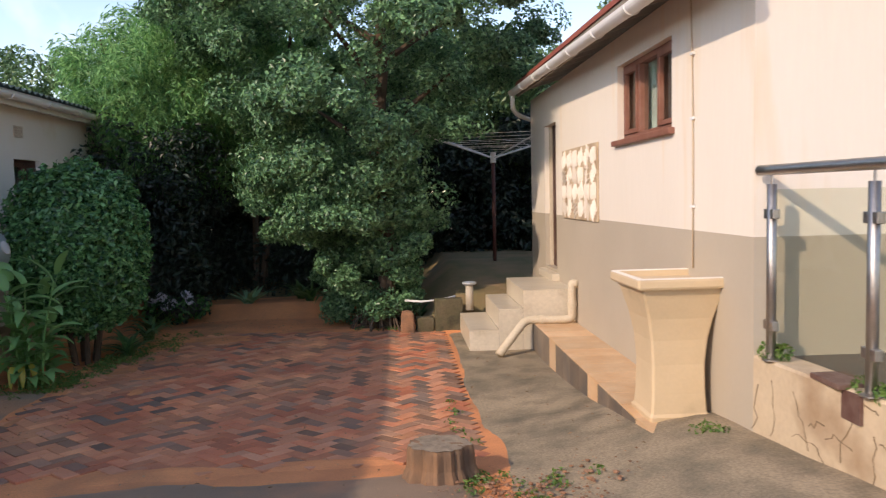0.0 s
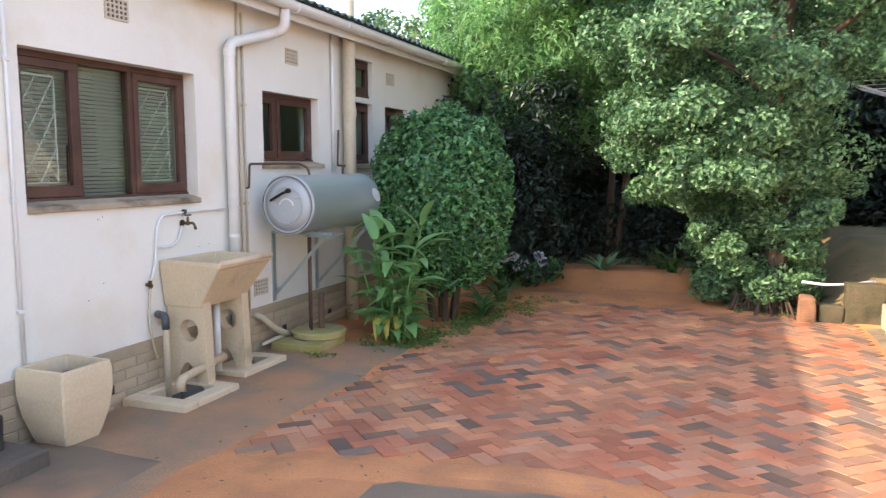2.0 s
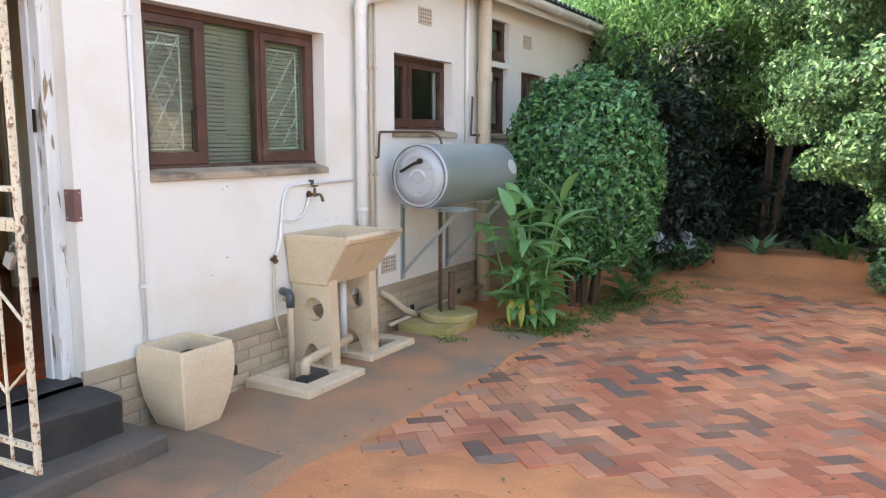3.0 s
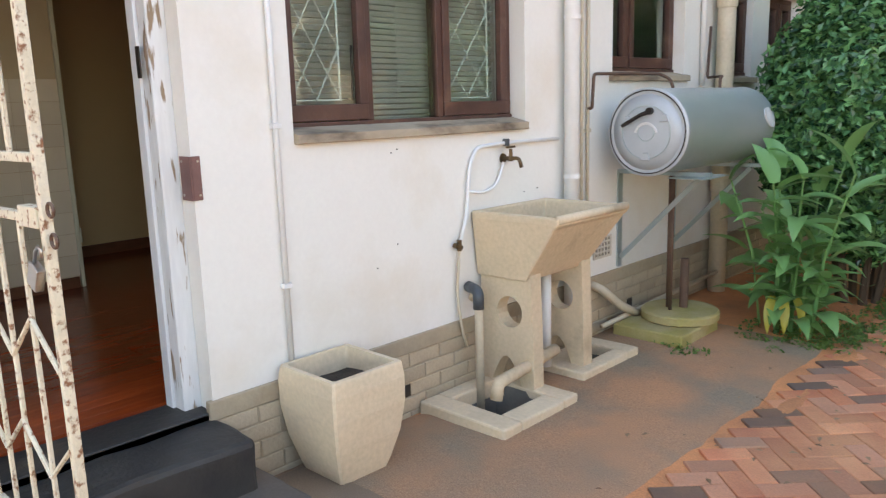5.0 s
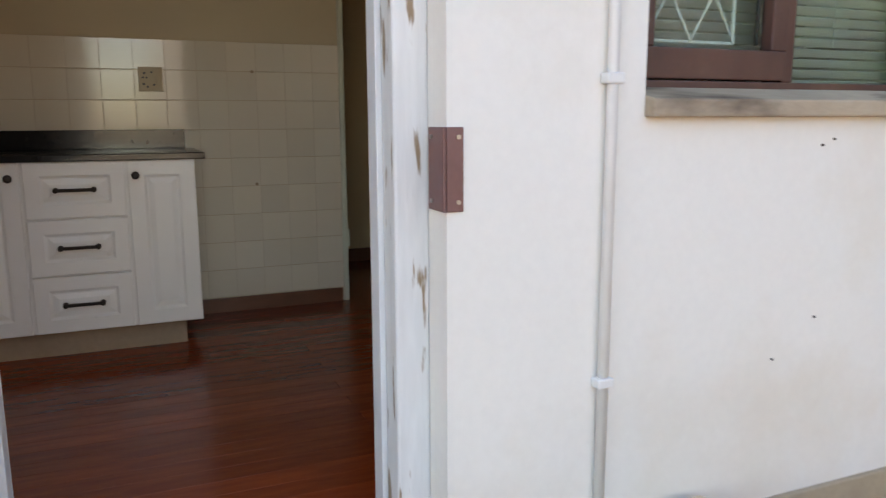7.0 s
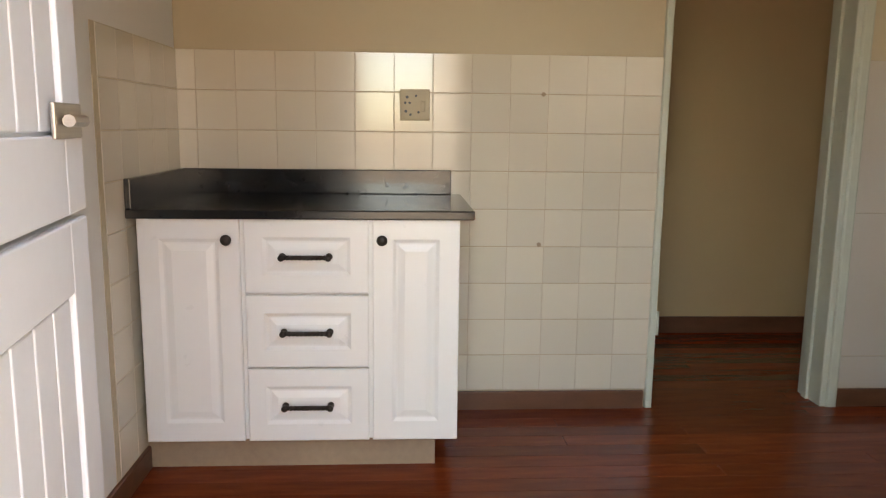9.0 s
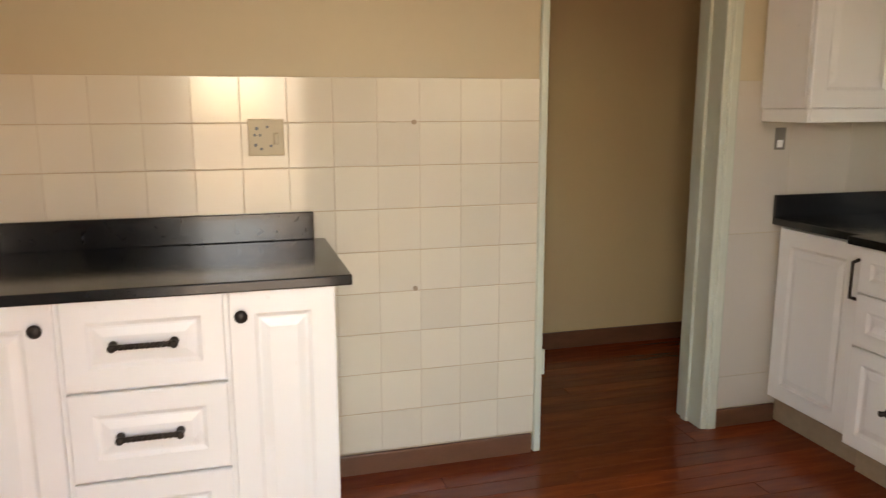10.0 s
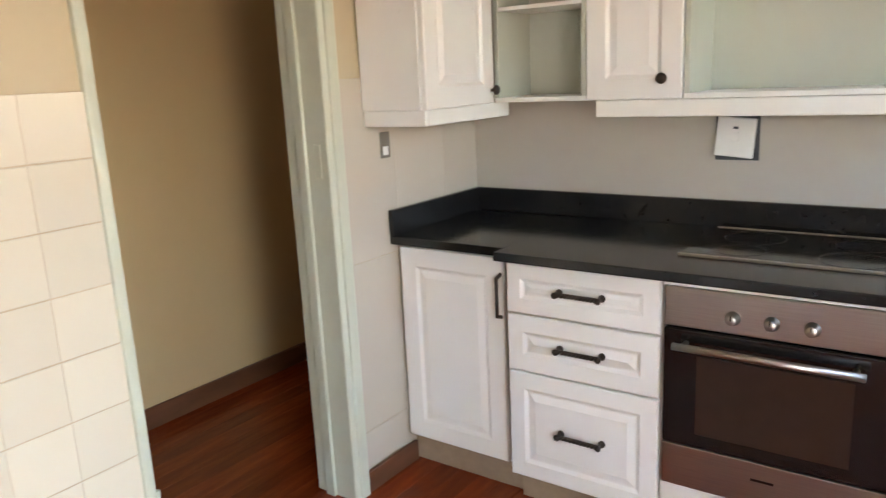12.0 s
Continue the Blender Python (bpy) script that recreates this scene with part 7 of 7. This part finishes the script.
def wall_tiles():
    P = 0.1535
    back = thing("tiling", "square cream glazed wall tiles with brown grout lines", "tiles", (KX, 5.0, 0.08), kind="structure")
    part("grout_bed", box(KX - 0.006, KX - 0.0022, 4.0, 5.918, 0.078, 1.462), GROUT, back)
    part("grout_bed", box(KX - 0.006, KX - 0.0022, 6.735, KY1, 0.078, 1.462), KITCHEN_PAINT, back)
    part("side_grout_bed", box(KX, -6.22, KY0 + 0.0008, KY0 + 0.0028, 0.0, 1.462), KITCHEN_PAINT, back)
    rot = Matrix(((0, 0, 1, 0), (1, 0, 0, 0), (0, 1, 0, 0), (0, 0, 0, 1)))
    full = piece_mesh("tile", P - 0.0014, P - 0.0035, 0.004, 0.0015, TILE)
    rng = random.Random(2)
    y_end = 5.918
    for r in range(9):
        z = 1.462 - P * (r + 0.5)
        y = y_end - P / 2
        while y > 4.0 + P / 2:
            if not (z < 0.88 and y < 4.95):
                put("tile", full, back, Matrix.Translation((KX - 0.0005 + rng.uniform(-4e-4, 4e-4), y, z)) @ rot @ pose(0, 0, 0, rng.uniform(-0.25, 0.25), rng.uniform(-0.25, 0.25), 0))
            y -= P
    edge = piece_mesh("tile", y + P / 2 - 4.0 - 0.003, P - 0.0035, 0.004, 0.0015, TILE)
    for r in range(3):
        put("tile", edge, back, Matrix.Translation((KX - 0.0005, (y + P / 2 + 4.0) / 2, 1.462 - P * (r + 0.5))) @ rot)
    rot2 = Matrix(((1, 0, 0, 0), (0, 0, 1, 0), (0, 1, 0, 0), (0, 0, 0, 1)))
    for r in range(9):
        for k in range(5):
            x = KX + P * (k + 0.5)
            put("tile", full, back, Matrix.Translation((x, KY0 + 0.005, 1.462 - P * (r + 0.5))) @ rot2)
    # tiles right of the doorway, their shade given by the greyer colour
    big = piece_mesh("tile", 0.298, 0.618, 0.004, 0.001, SHADETILE)
    foot = piece_mesh("tile", 0.298, 0.142, 0.004, 0.001, SHADETILE)
    for k in range(3):
        put("tile", foot, back, Matrix.Translation((KX - 0.0005, 6.885 + 0.3 * k, 0.150)) @ rot)
        for j in range(2):
            put("tile", big, back, Matrix.Translation((KX - 0.0005, 6.885 + 0.3 * k, 1.152 - 0.62 * j)) @ rot)


wall_tiles()


def floor_boards():
    f = thing("floor", "dark red polished timber floorboards", "floor", (-6, 5.5, 0), kind="structure")
    rng = random.Random(4)
    w = 0.088
    lengths = (1.6, 2.1, 2.7)
    meshes = {l: piece_mesh("board", w - 0.0012, l - 0.001, 0.02, 0.0008, FLOORWOOD) for l in lengths}
    x = WI - w / 2
    while x > HX:
        y = 3.62 if x < KX - 0.14 else 3.9
        end = 9.4 if x < KX - 0.14 else KY1
        while y < end:
            l = rng.choice([q for q in lengths if y + q < end + 0.9] or [1.6])
            put("board", meshes[l], f, Matrix.Translation((x, y + l / 2, 0)))
            y += l
        x -= w


floor_boards()


def plinth_bricks():
    rng = random.Random(9)
    full = piece_mesh("brick", 0.218, 0.072, 0.03, 0.004, BEIGE_BRICK)
    rot = Matrix(((0, 0, 1, 0), (1, 0, 0, 0), (0, 1, 0, 0), (0, 0, 0, 1)))
    gaps = {(2, 4), (2, 14), (2, 18)}
    for r in range(6):
        z = -0.090 - 0.080 * r
        for k in range(39):
            if (r, k) in gaps:
                continue
            y = 5.35 + 0.112 + 0.226 * k + (0.113 if r % 2 else 0)
            put("brick", full, plinth, Matrix.Translation((WX + 0.010 + rng.uniform(-0.002, 0.002), y, z)) @ rot @ pose(0, 0, 0, rng.uniform(-0.8, 0.8), 0, rng.uniform(-0.4, 0.4)))
    for r, k in gaps:
        # thin dark plate paints the shade inside each missing-brick gap
        part("vent_gap", box(WX + 0.003, WX + 0.006, 5.36 + 0.226 * k + 0.15, 5.36 + 0.226 * k + 0.25, -0.090 - 0.08 * r - 0.036, -0.090 - 0.08 * r + 0.030), VENTSHADE, plinth)


plinth_bricks()


def paving():
    """Herringbone clay pavers at 45 degrees to the houses; the nearest 300 stand alone."""
    pv = thing("paving", "herringbone paving of red, dark and dusty clay bricks with soil in the joints", "paving", (-0.9, 9, -0.39), kind="structure")
    rng = random.Random(12)
    L, W = 0.222, 0.111
    near = [piece_mesh("paver", L - 0.004, W - 0.004, 0.05, 0.004, m) for m in (PAVER, PAVER_DARK, PAVER_DUST)]
    rest = {0: [[], []], 1: [[], []], 2: [[], []]}
    cells = []
    c = math.cos(math.pi / 4)
    for i in range(-90, 91):
        for j in range(-90, 91):
            # one across and one upright brick in each step of the stair
            for kind in (0, 1):
                k = (i - j) % 4
                if kind == 0 and k != 0:
                    continue
                if kind == 1 and k != 3:
                    continue
                u, v = (i + 1.0, j + 0.5) if kind == 0 else (i + 0.5, j + 1.0)
                u, v = u * W, v * W
                x, y = -0.92 + c * u - c * v, 9.0 + c * u + c * v
                left = -2.84 + 0.10 * noise.noise((y * 0.8, 1, 1)) + 0.9 * sstep(9.8, 12.0, y)
                right = 1.25 + 0.05 * noise.noise((y * 2.5, 4, 1))
                front = 6.28 + 0.28 * noise.noise((x * 0.7, 2, 1)) - 0.25 * sstep(-1.5, -2.8, x)
                if left < x < right and front < y < 11.85 + 0.2 * noise.noise((x, 3, 3)):
                    cells.append((y, x, kind))
    cells.sort()
    for n, (y, x, kind) in enumerate(cells):
        z = ground(x, y) + 0.013 + rng.uniform(-0.003, 0.003)
        slope_y = math.atan((ground(x, y + 0.1) - ground(x, y - 0.1)) / 0.2)
        slope_x = math.atan((ground(x + 0.1, y) - ground(x - 0.1, y)) / 0.2)
        q = Matrix.Translation((x, y, z)) @ Euler((slope_y + rng.uniform(-0.008, 0.008), -slope_x + rng.uniform(-0.008, 0.008), 0)).to_matrix().to_4x4() @ pose(0, 0, 0, 0, 0, 45 + (90 if kind else 0) + rng.uniform(-0.8, 0.8))
        # towards the cream house the bricks run in dusty and dark zigzag rows
        rows = sstep(-0.9, 0.3, x + 0.25 * noise.noise((x, y * 0.6, 9)))
        dim, dusty = 0.19 + rows * (0.44 if kind else -0.12), 0.20 + rows * (-0.08 if kind else 0.5)
        pick = rng.random()
        dark = 1 if pick < dim else 2 if pick < dim + dusty else 0
        if n < 300:
            put("paver", near[dark], pv, q)
        else:
            verts, faces = rest[dark]
            b = len(verts)
            a, d, e = (L - 0.004) / 2, (W - 0.004) / 2, 0.004
            for zz, s in ((-0.05, 0.0), (-e, 0.0), (0.0, e)):
                verts += [tuple(q @ Vector((sx * (a - s), sy * (d - s), zz)) - OFF[pv]) for sx, sy in ((-1, -1), (1, -1), (1, 1), (-1, 1))]
            faces.append((b + 8, b + 9, b + 10, b + 11))
            for lo in (0, 4):
                faces += [(b + lo + k, b + lo + (k + 1) % 4, b + lo + 4 + (k + 1) % 4, b + lo + 4 + k) for k in range(4)]
    for dark, mt in ((0, PAVER_REST), (1, PAVER_DARK_REST), (2, PAVER_DUST_REST)):
        me = bpy.data.meshes.new("paver_field")
        me.from_pydata(rest[dark][0], [], rest[dark][1])
        me.materials.append(mt)
        o = new("paver_field", me)
        o.parent = pv
        tagged(o, kind="stuff")


paving()
